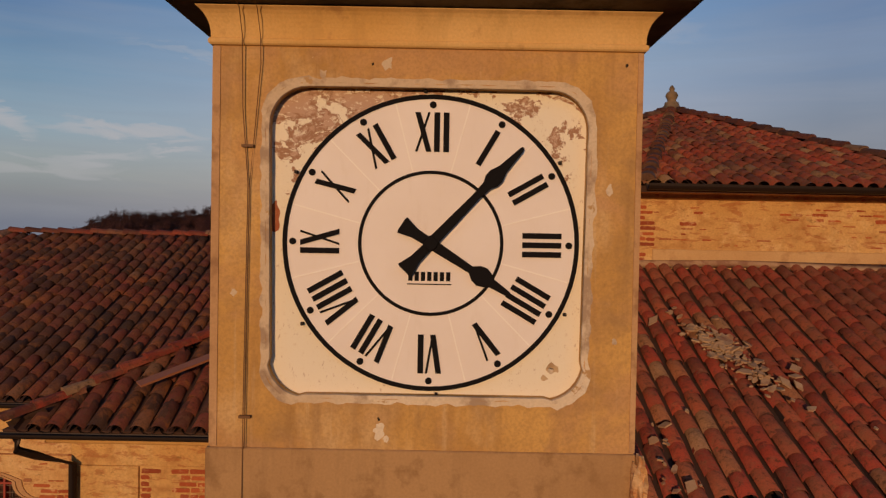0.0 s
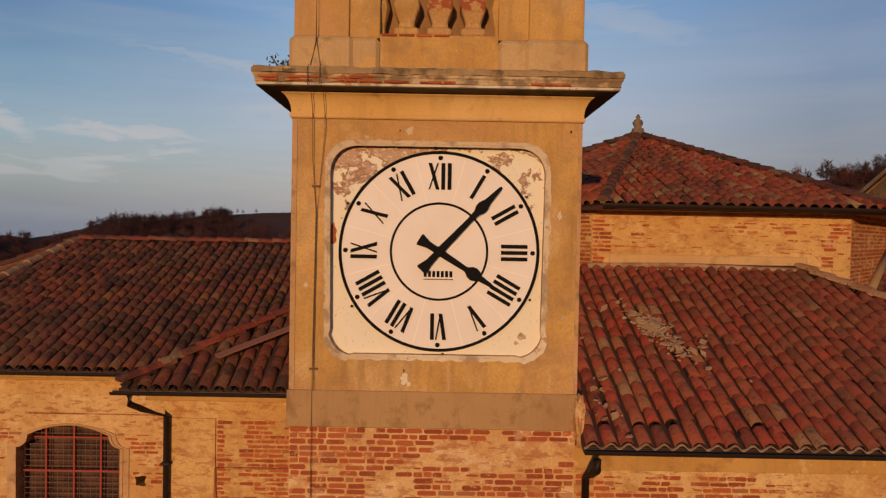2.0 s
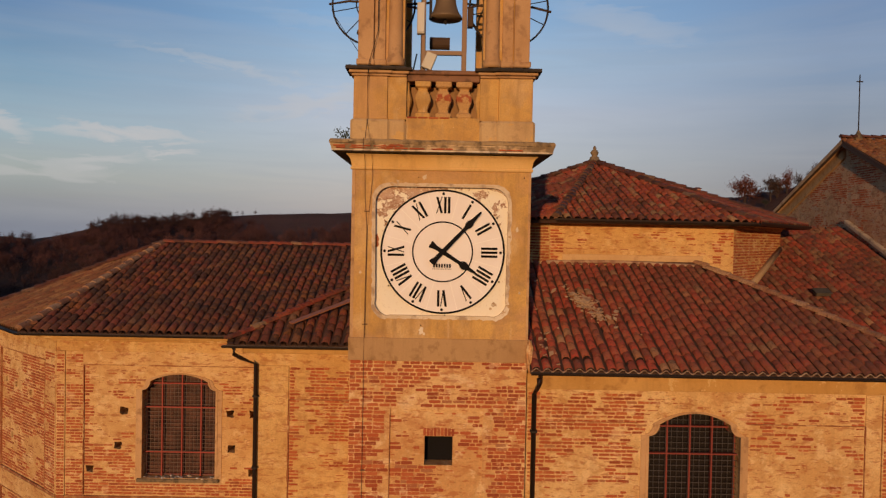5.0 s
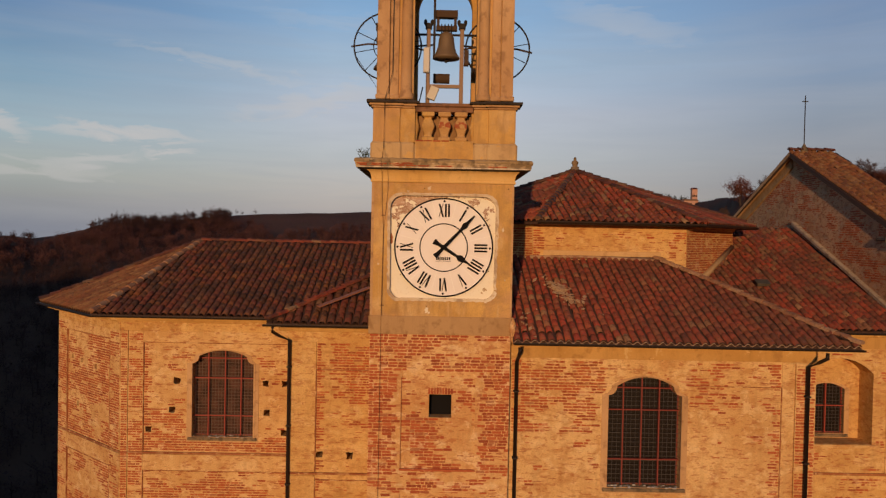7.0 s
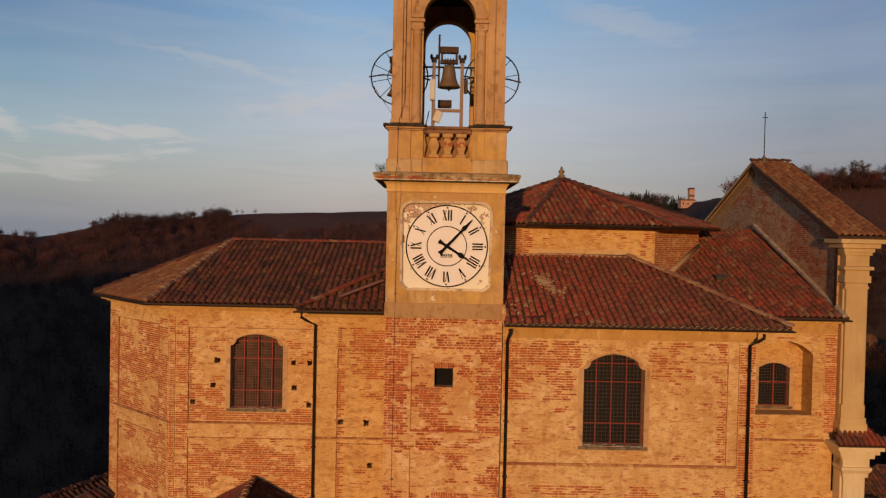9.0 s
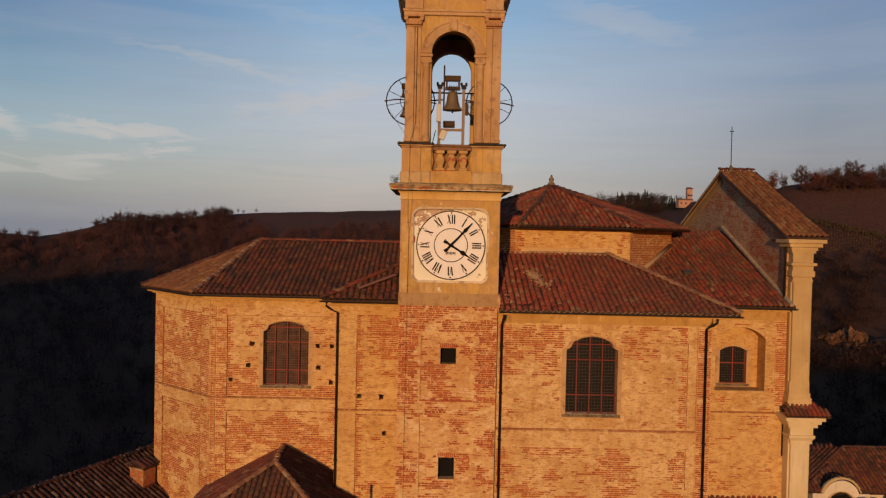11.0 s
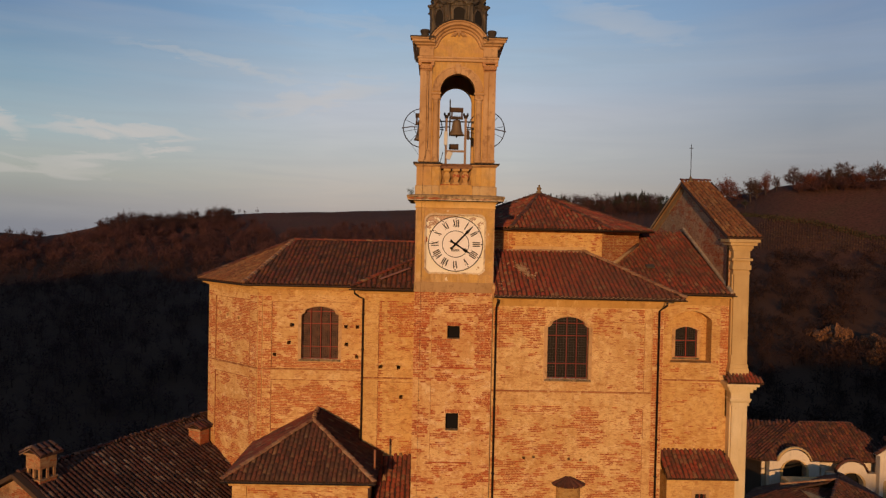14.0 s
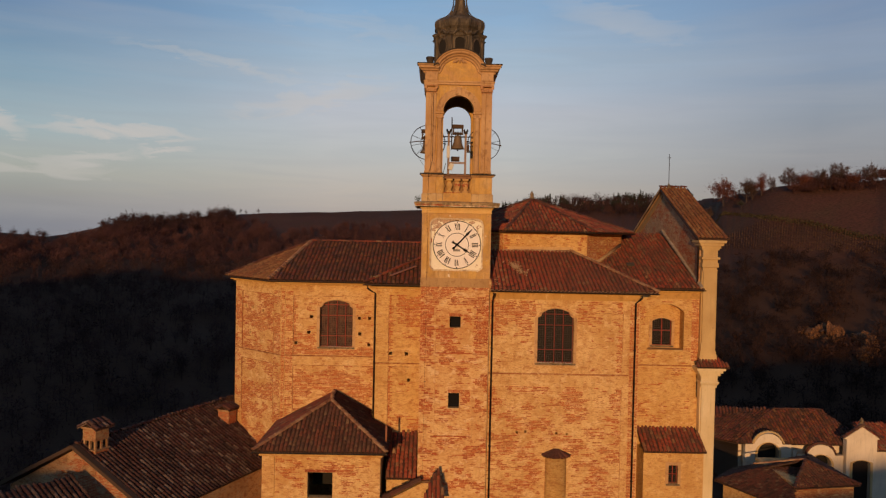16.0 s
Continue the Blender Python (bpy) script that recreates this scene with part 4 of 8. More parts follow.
# balustrade stage
def ragged_cap(x0, x1, y0, y1, z0, z1):
    """A broken stone slab: one box cut fine, its edge crumbled."""
    bm = bmesh.new()
    n = 14
    rows = []
    for i in range(n + 1):
        x = x0 + (x1 - x0) * i / n
        e = 0.05 * noise.noise(Vector((x * 7, y0, 2))) + 0.03 * noise.noise(Vector((x * 19, y0, 5)))
        t = 0.025 * noise.noise(Vector((x * 6, y0, 9)))
        rows.append([bm.verts.new(q) for q in ((x, y0 + 0.02 + e, z0), (x, y0 + e, (z0 + z1) / 2), (x, y0 + 0.03 + e, z1 + t), (x, y1, z1 + 0.01), (x, y1, z0))])
    for a, b in zip(rows, rows[1:]):
        for j in range(5):
            bm.faces.new((a[j], b[j], b[(j + 1) % 5], a[(j + 1) % 5]))
    bm.faces.new(rows[0])
    bm.faces.new(rows[-1][::-1])
    bmesh.ops.recalc_face_normals(bm, faces=bm.faces[:])
    return bm


for nm, x0, x1, d in (("pedestal", -2.15, -1.40, 0.0), ("pedestal", 1.07, 1.82, 0.0), ("pedestal", -1.40, -0.98, 0.05), ("pedestal", 0.65, 1.07, 0.05)):
    part(nm, boxes((x0, x1, 7.0 + d, 7.6, 20.30, 21.24), bevel=0.01), OCHRE, tower)
    part("pedestal_plinth", boxes((x0 - (0.06 if d == 0 else 0.0), x1 + (0.06 if d == 0 else 0.0), 6.94 + d, 7.6, 19.80, 20.30), bevel=0.05), PLINTH_GREY, tower)
    part("pedestal_moulding", boxes((x0 - 0.05 + d, x1 + 0.05 - d, 6.95 + d, 7.62, 21.245, 21.29), (x0 - 0.10 + d, x1 + 0.10 - d, 6.89 + d, 7.63, 21.30, 21.36), bevel=0.015), OCHRE_TRIM, tower)
    part("pedestal_cap", ragged_cap(x0 - 0.17 + d, x1 + 0.17 - d, 6.80 + d, 7.66, 21.365, 21.44), CAP_BLACK, tower, "dark weathered stone cap")
part("parapet_base", boxes((-0.98, 0.65, 7.07, 7.5, 19.85, 20.36)), OCHRE, tower)
part("parapet_rail", boxes((-0.97, 0.64, 7.06, 7.55, 21.16, 21.30), bevel=0.015), RAIL, tower)
part("parapet_cap", boxes((-0.97, 0.64, 7.0, 7.6, 21.305, 21.40), bevel=0.02), RAIL, tower)
part("balustrade_backing", boxes((-0.97, 0.64, 7.42, 7.5, 20.365, 21.09)), BACKING, tower, "dull brown plaster wall close behind the balusters")
# dark strip added behind the rail, standing in for shade in the slots
part("slot_shade", boxes((-0.97, 0.64, 7.51, 7.54, 20.9, 21.155)), DARK, tower)
for x0, x1 in ((-2.15, -1.75), (1.42, 1.82)):
    part("side_parapet", boxes((x0, x1, 7.61, 11.0, 19.8, 21.4)), OCHRE, tower)
part("back_parapet", boxes((-1.74, 1.41, 10.6, 11.0, 19.8, 21.4)), OCHRE, tower)
part("belfry_floor", boxes((-1.74, 1.41, 7.61, 10.59, 19.75, 19.95)), DARK, tower)


def baluster_mat():
    m = Mat("plaster_worn_to_brick", 0.9)
    n, f = m.noise(5.5, 6, 0.65), m.noise(40, 4)
    sep = m.node("ShaderNodeSeparateXYZ")
    m.link(m.pos, sep.inputs[0])
    rise = m.node("ShaderNodeMapRange")
    rise.inputs[1].default_value, rise.inputs[2].default_value = 20.55, 21.0
    m.link(sep.outputs["Z"], rise.inputs[0])
    lost = m.mix(1.0, m.ramp(n, [(0.45, 0), (0.49, 1)]), m.ramp(rise.outputs[0], [(0.30, 0), (0.40, 1), (0.72, 1), (0.80, 0)]), "MULTIPLY")
    c = m.mix(lost, (0.54, 0.31, 0.11), (0.36, 0.085, 0.028))
    c = m.mix(m.ramp(f, [(0.3, 0.4), (0.6, 0)]), c, (0.2, 0.09, 0.04))
    return m.done(c, ((n, 0.6), (f, 0.4)), 0.015)


BALUSTER = baluster_mat()
for k in range(4):
    part("bare_brick", boxes((-0.96 + 0.24 * k, -0.745 + 0.24 * k, 7.052, 7.2, 20.335 + 0.004 * (k % 2), 20.372), bevel=0.008), BRICK, tower)


def baluster(x):
    prof = [(0.10, 20.36), (0.11, 20.38), (0.11, 20.45), (0.05, 20.49), (0.045, 20.54), (0.075, 20.63), (0.112, 20.73), (0.118, 20.78), (0.105, 20.85), (0.065, 20.93), (0.04, 20.98), (0.045, 21.01), (0.115, 21.05), (0.12, 21.14), (0.11, 21.16)]
    bm = moulding(plan(x - 0.062, x + 0.062, 7.165, 7.315), prof)
    bmesh.ops.bevel(bm, geom=[e for e in bm.edges if abs(e.verts[0].co.z - e.verts[1].co.z) > 0.005], offset=0.02, segments=1, affect="EDGES")
    for v in bm.verts:
        v.co += Vector((noise.noise(v.co * 9), noise.noise(v.co * 9 + Vector((3, 0, 0))), 0)) * 0.014
    return bm


for i in range(3):
    part("baluster", baluster(-0.62 + 0.46 * i), BALUSTER if i else OCHRE, tower, "worn plaster baluster showing brick" if i else "")
for x0, x1 in ((-0.98, -0.90), (0.58, 0.65)):
    part("half_baluster", lathe([(0.06, 20.36), (0.06, 20.5), (0.12, 20.75), (0.06, 21.0), (0.06, 21.16)], (x0 if x0 < 0 else x1, 7.24, 0), 8), OCHRE, tower)

# belfry
BX0, BX1, BF, BB = -2.06, 1.72, 7.03, 10.98
BXC = (BX0 + BX1) / 2
opening = arch(BXC - 0.87, BXC + 0.87, 21.40, 25.02, 0.869, 18)
bell_loop = rect(BX0, BX1, 21.40, 26.5)
part("belfry_front_wall", slab(bell_loop, [opening], 0.5, front(BF)), OCHRE, tower)
part("belfry_back_wall", slab(bell_loop, [opening], 0.5, front(BB - 0.5)), OCHRE, tower)
side_open = arch(BF + 1.1, BB - 1.1, 21.40, 25.02, 0.87, 14)
SIDE_L = basis((BX0, 0, 0), (0, -1, 0), (0, 0, 1))
SIDE_R = basis((BX1, 0, 0), (0, 1, 0), (0, 0, 1))
part("belfry_side_wall", slab([(-(a), b) for a, b in rect(BF + 0.502, BB - 0.502, 21.40, 26.5)][::-1], [[(-a, b) for a, b in side_open]], 0.5, SIDE_L), OCHRE, tower)
part("belfry_side_wall", slab(rect(BF + 0.502, BB - 0.502, 21.40, 26.5), [side_open], 0.5, SIDE_R), OCHRE, tower)
part("belfry_ceiling", boxes((BX0 + 0.1, BX1 - 0.1, BF + 0.1, BB - 0.1, 26.42, 26.7)), DARK, tower)


CAPITAL = plaster_mat("reddish_worn_stucco", (0.46, 0.21, 0.09), (0.58, 0.33, 0.14), (0.30, 0.12, 0.055), 0.52)


def pilaster(x0, x1, y, z0, z1, d, name="pilaster"):
    return part(name, boxes((x0, x1, y - d, y + 0.02, z0, z1), bevel=0.01), OCHRE_TRIM, tower)


for x0, x1 in ((BX0, BX0 + 0.34), (BX0 + 0.36, BX0 + 0.60), (BX1 - 0.34, BX1), (BX1 - 0.60, BX1 - 0.36)):
    wide = abs(x1 - x0) > 0.3
    d = 0.10 if wide else 0.06
    pilaster(x0, x1, BF, 21.47, 26.0, d)
    part("pilaster_base", boxes((x0 - 0.03, x1 + 0.03, BF - d - 0.05, BF, 21.47, 21.60), bevel=0.02), OCHRE_TRIM, tower)
for xc, w in ((BX0 + 0.30, 0.62), (BX1 - 0.30, 0.62)):
    bm = boxes((xc - w / 2, xc + w / 2, BF - 0.12, BF + 0.02, 26.0, 26.06), (xc - w / 2 - 0.02, xc + w / 2 + 0.02, BF - 0.15, BF + 0.02, 26.08, 26.30),
               (xc - w / 2 - 0.09, xc + w / 2 + 0.09, BF - 0.22, BF + 0.02, 26.38, 26.46), bevel=0.02)
    for s in (-1, 1):
        bmesh.ops.create_cone(bm, cap_ends=True, segments=12, radius1=0.085, radius2=0.085, depth=0.12, matrix=Matrix.Translation((xc + s * (w / 2 + 0.0), BF - 0.16, 26.31)) @ Matrix.Rotation(math.pi / 2, 4, "X"))
    for i in range(5):
        bmesh.ops.create_uvsphere(bm, u_segments=8, v_segments=6, radius=0.075, matrix=Matrix.Translation((xc + (i - 2) * 0.125, BF - 0.15, 26.18)) @ Matrix.Diagonal((0.7, 0.6, 1.4, 1)))
    part("capital", bm, CAPITAL, tower, "worn leafy plaster capital")
for s in (-1, 1):
    xa = BXC + s * 0.87
    x0, x1 = min(xa, xa + s * 0.40), max(xa, xa + s * 0.40)
    xm = (x0 + x1) / 2
    part("half_column", lathe([(0.21, 21.47), (0.21, 21.56), (0.185, 21.58), (0.20, 21.63), (0.165, 21.68), (0.155, 22.6), (0.15, 24.42), (0.175, 24.45), (0.155, 24.49), (0.155, 24.54), (0.19, 24.58), (0.20, 24.62)], (xm, BF + 0.01, 0), 20), OCHRE_TRIM, tower, "plaster half column beside the opening")
    part("impost", boxes((x0 - 0.03, x1 + 0.03, BF - 0.09, BF + 0.1, 24.62, 24.68), (x0, x1, BF - 0.06, BF + 0.1, 24.68, 24.84), (x0 - 0.05, x1 + 0.05, BF - 0.12, BF + 0.1, 24.84, 24.95), bevel=0.012), OCHRE_TRIM, tower)


def half_ring(c, z, r0, r1, n=24):
    outer = [(c + r1 * math.cos(math.pi * i / n), z + r1 * math.sin(math.pi * i / n)) for i in range(n + 1)]
    innr = [(c + r0 * math.cos(math.pi * i / n), z + r0 * math.sin(math.pi * i / n)) for i in range(n, -1, -1)]
    return outer + innr


part("archivolt", slab(half_ring(BXC, 25.0, 0.872, 1.20), [], 0.06, front(BF - 0.05)), OCHRE_TRIM, tower)
part("archivolt_edge", slab(half_ring(BXC, 25.0, 1.20, 1.27), [], 0.09, front(BF - 0.08)), OCHRE_TRIM, tower)
part("keystone", boxes((BXC - 0.14, BXC + 0.14, BF - 0.12, BF + 0.02, 25.88, 26.36), bevel=0.03), OCHRE_TRIM, tower)

BPLAN = plan(BX0, BX1, BF, BB)
part("architrave", moulding(BPLAN, [(0.04, 26.47), (0.10, 26.49), (0.10, 26.60), (0.14, 26.62), (0.14, 26.70), (0.04, 26.72)]), OCHRE_TRIM, tower)
part("frieze", boxes((BX0 - 0.03, BX1 + 0.03, BF - 0.03, BB + 0.03, 26.72, 27.2)), OCHRE, tower)
for xc in (BX0 + 0.30, BX1 - 0.30):
    part("frieze_block", boxes((xc - 0.36, xc + 0.36, BF - 0.14, BF, 26.71, 27.2), bevel=0.02), OCHRE_TRIM, tower)


def pediment_path(n=34):
    pts = [(BX0 - 0.06, 0.0)]
    for i in range(n + 1):
        x = -1.16 + 2.32 * i / n
        h = 0.86 * math.sqrt(max(0.0, 1 - (x / 1.02) ** 2)) if abs(x) < 0.94 else 0.0
        blend = 0.86 * math.sqrt(max(0.0, 1 - (0.94 / 1.02) ** 2))
        if 0.94 <= abs(x) <= 1.16:
            h = blend * (1 - (abs(x) - 0.94) / 0.22) ** 2
        pts.append((BXC + x, h))
    pts.append((BX1 + 0.06, 0.0))
    return pts


def curved_cornice():
    """The front cornice that swings up over the middle as a round pediment."""
    path = pediment_path()
    prof = [(0.03, 27.10), (0.10, 27.14), (0.12, 27.22), (0.22, 27.27), (0.24, 27.33), (0.36, 27.39), (0.38, 27.50), (0.44, 27.53), (0.44, 27.58), (0.0, 27.62)]
    bm = bmesh.new()
    rows = []
    n = len(path)
    for i, (x, h) in enumerate(path):
        a, b = path[max(0, i - 1)], path[min(n - 1, i + 1)]
        d = Vector((b[0] - a[0], b[1] - a[1])).normalized()
        nx, nz = -d.y, d.x
        row = []
        for o, z in prof:
            k = z - 27.1
            end = -o if i == 0 else (o if i == n - 1 else 0)
            row.append(bm.verts.new((x + nx * k + end, BF - o, 27.1 + h + nz * k)))
        row.append(bm.verts.new((x + nx * 0.52, BF + 0.5, 27.1 + h + nz * 0.52)))
        row.append(bm.verts.new((x, BF + 0.5, 27.1 + h)))
        rows.append(row)
    m = len(rows[0])
    for a, b in zip(rows, rows[1:]):
        for j in range(m):
            bm.faces.new((a[j], b[j], b[(j + 1) % m], a[(j + 1) % m]))
    bm.faces.new(rows[0])
    bm.faces.new(list(reversed(rows[-1])))
    bmesh.ops.recalc_face_normals(bm, faces=bm.faces[:])
    return bm


def cornice_cap():
    """The dark weathered slabs that cover the front cornice."""
    path = pediment_path()
    bm = bmesh.new()
    rows = []
    for i, (x, h) in enumerate(path):
        a, b = path[max(0, i - 1)], path[min(len(path) - 1, i + 1)]
        d = Vector((b[0] - a[0], b[1] - a[1])).normalized()
        end = -0.46 if i == 0 else (0.46 if i == len(path) - 1 else 0.0)
        row = []
        for o, k in ((0.47, 0.49), (0.475, 0.54), (-0.4, 0.57), (-0.4, 0.49)):
            row.append(bm.verts.new((x - d.y * k + end, BF - o, 27.1 + h + d.x * k)))
        rows.append(row)
    for a, b in zip(rows, rows[1:]):
        for j in range(4):
            bm.faces.new((a[j], b[j], b[(j + 1) % 4], a[(j + 1) % 4]))
    bm.faces.new(rows[0])
    bm.faces.new(list(reversed(rows[-1])))
    bmesh.ops.recalc_face_normals(bm, faces=bm.faces[:])
    return bm


part("cornice_cap", cornice_cap(), CAP_BLACK, tower, "weathered stone slabs over the cornice")
part("front_cornice", curved_cornice(), OCHRE_TRIM, tower, "baroque cornice rising in a round pediment")
part("tympanum", slab([(x, 27.12 + h) for x, h in pediment_path()[::-1]] + [(BX0 - 0.05, 26.75), (BX1 + 0.05, 26.75)], [], 0.3, front(BF - 0.02)), OCHRE, tower)
shell = bmesh.new()
for i in range(5):
    a = radians(-60 + 30 * i)
    bmesh.ops.create_uvsphere(shell, u_segments=8, v_segments=6, radius=0.14, matrix=Matrix.Translation((BXC + 0.2 * math.sin(a) * 1.3, BF - 0.06, 27.76 + 0.15 * math.cos(a))) @ Matrix.Rotation(-a, 4, "Y") @ Matrix.Diagonal((0.5, 0.5, 1.5, 1)))
part("shell_ornament", shell, OCHRE_TRIM, tower)
side_plan = plan(BX0, BX1, BF + 0.48, BB)
part("side_cornice", moulding(side_plan, [(0.03, 27.10), (0.12, 27.14), (0.14, 27.22), (0.22, 27.27), (0.26, 27.33), (0.36, 27.39), (0.40, 27.50), (0.44, 27.53), (0.44, 27.58), (0.0, 27.64)]), OCHRE_TRIM, tower)
for x in (-1.86, 1.50):
    for y in (BF + 0.35, BB - 0.4):
        blk = part("corner_pot", lathe([(0.20, 27.69), (0.21, 27.74), (0.17, 27.78), (0.20, 27.9), (0.24, 28.02), (0.25, 28.08), (0.22, 28.12)], (x, y, 0), 14), CAP_BLACK, tower, "dark weathered stone pot")
        part("block_base", boxes((x - 0.32, x + 0.32, y - 0.32, y + 0.32, 27.56, 27.70), bevel=0.02), STONE_DARK, blk)

# cupola
def lead_mat():
    """Old sheet metal, brown black, with pale washed streaks and rusty patches."""
    m = Mat("streaked_old_lead", 0.75, 0.0, 0.3)
    c = m.mix(m.noise(1.3, 6, 0.65), (0.042, 0.032, 0.021), (0.105, 0.078, 0.048))
    c = m.mix(m.ramp(m.noise(3.4, 6, 0.7, (1, 1, 0.16)), [(0.50, 0), (0.64, 0.75)]), c, (0.21, 0.16, 0.10))
    c = m.mix(m.ramp(m.noise(4.6, 6, 0.7, (1, 1, 0.22), 0.4), [(0.52, 0), (0.62, 0.85)]), c, (0.022, 0.017, 0.013))
    f = m.noise(5, 6, 0.7)
    c = m.mix(m.ramp(f, [(0.58, 0), (0.68, 0.6)]), c, (0.17, 0.075, 0.034))
    return m.done(c, ((f, 0.6),), 0.03)


LEAD = lead_mat()
CUX, CUY = BXC, 9.0


def octagon(r, turn=22.5):
    return [(CUX + r * math.cos(radians(turn + 45 * i)), CUY + r * math.sin(radians(turn + 45 * i))) for i in range(8)]


AP = 1.0 / math.cos(radians(22.5))
part("cupola_drum", moulding(octagon(1.38 * AP), [(0.10, 27.5), (0.10, 28.05), (0.02, 28.12), (0.0, 28.2), (0.0, 29.44), (0.04, 29.48), (0.04, 29.62)]), LEAD, tower, "dark weathered octagonal lantern")
for i in range(8):
    a = radians(22.5 + 45 * i)
    bm = bmesh.new()
    box(bm, -0.14, 0.14, -0.06, 0.10, 28.05, 29.52, m=Matrix.Translation((CUX + 1.38 * AP * math.cos(a), CUY + 1.38 * AP * math.sin(a), 0)) @ Matrix.Rotation(a + math.pi / 2, 4, "Z"), bevel=0.02)
    part("corner_rib", bm, LEAD, tower)
    b = radians(45 * i - 90)
    mm = basis((CUX + 1.39 * math.cos(b), CUY + 1.39 * math.sin(b), 28.86), (-math.sin(b), math.cos(b), 0), (0, 0, 1))
    oval = [(0.30 * math.cos(2 * math.pi * k / 20), 0.46 * math.sin(2 * math.pi * k / 20)) for k in range(20)]
    if i % 2:
        ring_loop = oval
    else:
        ring_loop = arch(-0.28, 0.28, -0.46, 0.36, 0.16, 8)
    part("niche_frame", slab(grow(ring_loop, 0.08), [ring_loop], 0.08, mm @ Matrix.Translation((0, 0, 0.05))), LEAD, tower)
    part("niche_opening", slab(ring_loop, [], 0.02, mm @ Matrix.Translation((0, 0, 0.012))), DARK, tower)


def wavy_cornice():
    """The lantern's cornice, which swings up over the middle of each side and juts out at the corners."""
    bm = bmesh.new()
    ring = octagon(1.38 * AP)
    rows = []
    for i in range(8):
        a, b = Vector(ring[i]), Vector(ring[(i + 1) % 8])
        for k in range(10):
            s = k / 10
            q = a.lerp(b, s)
            out = (q - Vector((CUX, CUY))).normalized()
            jut = 0.10 * math.exp(-((min(s, 1 - s) / 0.07) ** 2))
            h = 29.50 + 0.27 * math.exp(-(((s - 0.5) / 0.20) ** 2)) + 0.5 * jut
            rows.append([bm.verts.new((*(q + out * (o + jut)), h + z)) for o, z in ((-0.1, -0.12), (0.03, -0.10), (0.07, -0.03), (0.14, 0.0), (0.16, 0.07), (0.02, 0.15), (-0.1, 0.16))])
    for a, b in zip(rows, rows[1:] + rows[:1]):
        for j in range(6):
            bm.faces.new((a[j], b[j], b[j + 1], a[j + 1]))
    bmesh.ops.recalc_face_normals(bm, faces=bm.faces[:])
    return bm


part("lantern_cornice", wavy_cornice(), LEAD, tower, "dark wavy cornice swinging up over each side")
bulb = [(0.02, 29.45), (0.02, 29.80), (0.06, 29.90), (0.16, 30.04), (0.21, 30.22), (0.19, 30.40), (0.08, 30.52), (-0.16, 30.64), (-0.44, 30.76), (-0.70, 30.94), (-0.90, 31.2), (-1.02, 31.6), (-1.08, 32.4), (-1.12, 33.2)]
bm = moulding(octagon(1.36), [(o * 0.93, z) for o, z in bulb])
part("cupola_roof", bm, LEAD, tower, "dark stained onion roof")
for i in range(8):
    a = radians(22.5 + 45 * i)
    part("roof_rib", tube([(CUX + (1.37 + o * 0.93) * math.cos(a), CUY + (1.37 + o * 0.93) * math.sin(a), z) for o, z in bulb[2:]], 0.035, 6), LEAD, tower)

# lightning cable down the front
wire = tube([(-1.86, 6.55, 19.82), (-1.86, 6.44, 19.76), (-1.86, 6.435, 19.56), (-1.86, TF - 0.17, 19.47), (-1.855, TF - 0.08, 19.25), (-1.85, TF - 0.05, 18.6), (-1.80, TF - 0.03, 17.9), (-1.82, TF - 0.03, 16.0), (-1.82, TF - 0.05, 14.5), (-1.83, TF - 0.03, 3.0)], 0.005, 5)
part("lightning_cable", wire, CABLE, tower, "thin dark lightning cable with clips")
wire = tube([(-1.70, 6.55, 19.82), (-1.70, 6.44, 19.76), (-1.70, 6.435, 19.56), (-1.70, TF - 0.17, 19.47), (-1.69, TF - 0.08, 19.25), (-1.69, TF - 0.05, 19.0), (-1.74, TF - 0.04, 18.4), (-1.785, TF - 0.03, 17.9), (-1.80, TF - 0.03, 16.0), (-1.805, TF - 0.05, 15.46)], 0.0045, 5)
part("lightning_cable", wire, CABLE, tower)
for z in (18.25, 15.75, 12.5, 9.5):
    part("cable_clip", boxes((-1.86, -1.75, TF - 0.05, TF + 0.01, z - 0.012, z + 0.012)), CABLE, tower)
part("lightning_cable", tube([(-1.83, 6.5, 19.8), (-1.83, 6.9, 20.2), (-1.83, 6.9, 21.2), (-1.80, 6.8, 21.5), (-1.62, 6.9, 22.2), (-1.62, 6.9, 26.0)], 0.009, 5), IRON, tower)

# plaster chips, nail holes and the mortar fillet by the roof
def chip(x, z, r, seed, mat, lift=0.004, name="plaster_chip"):
    loop = [(x + r * (0.7 + 0.6 * noise.noise(Vector((math.cos(a) * 1.5, math.sin(a) * 1.5, seed)))) * math.cos(a), z + r * 1.2 * (0.7 + 0.6 * noise.noise(Vector((math.cos(a) * 1.5, math.sin(a) * 1.5, seed + 4)))) * math.sin(a)) for a in [2 * math.pi * k / 18 for k in range(18)]]
    part(name, slab(loop, [], 0.012, front(TF - lift)), mat, tower)


for k, (x, z, r) in enumerate(((-0.53, 19.02, 0.075), (-1.13, 18.93, 0.05), (-0.56, 15.63, 0.085), (-0.50, 15.56, 0.035), (1.02, 16.22, 0.03), (-1.93, 16.9, 0.04), (1.52, 17.9, 0.05), (1.60, 16.5, 0.035))):
    chip(x, z, r, k * 3.1, RIM)
for k, (x, z) in enumerate(((-0.67, 19.02), (1.66, 19.05), (-0.57, 15.74), (0.95, 19.28))):
    chip(x, z, 0.018, k * 2.3, DARK, 0.002, "nail_hole")
STAIN = plaster_mat("brown_damp_stain", (0.50, 0.34, 0.17), (0.62, 0.46, 0.27), (0.34, 0.20, 0.09), 0.5, False)
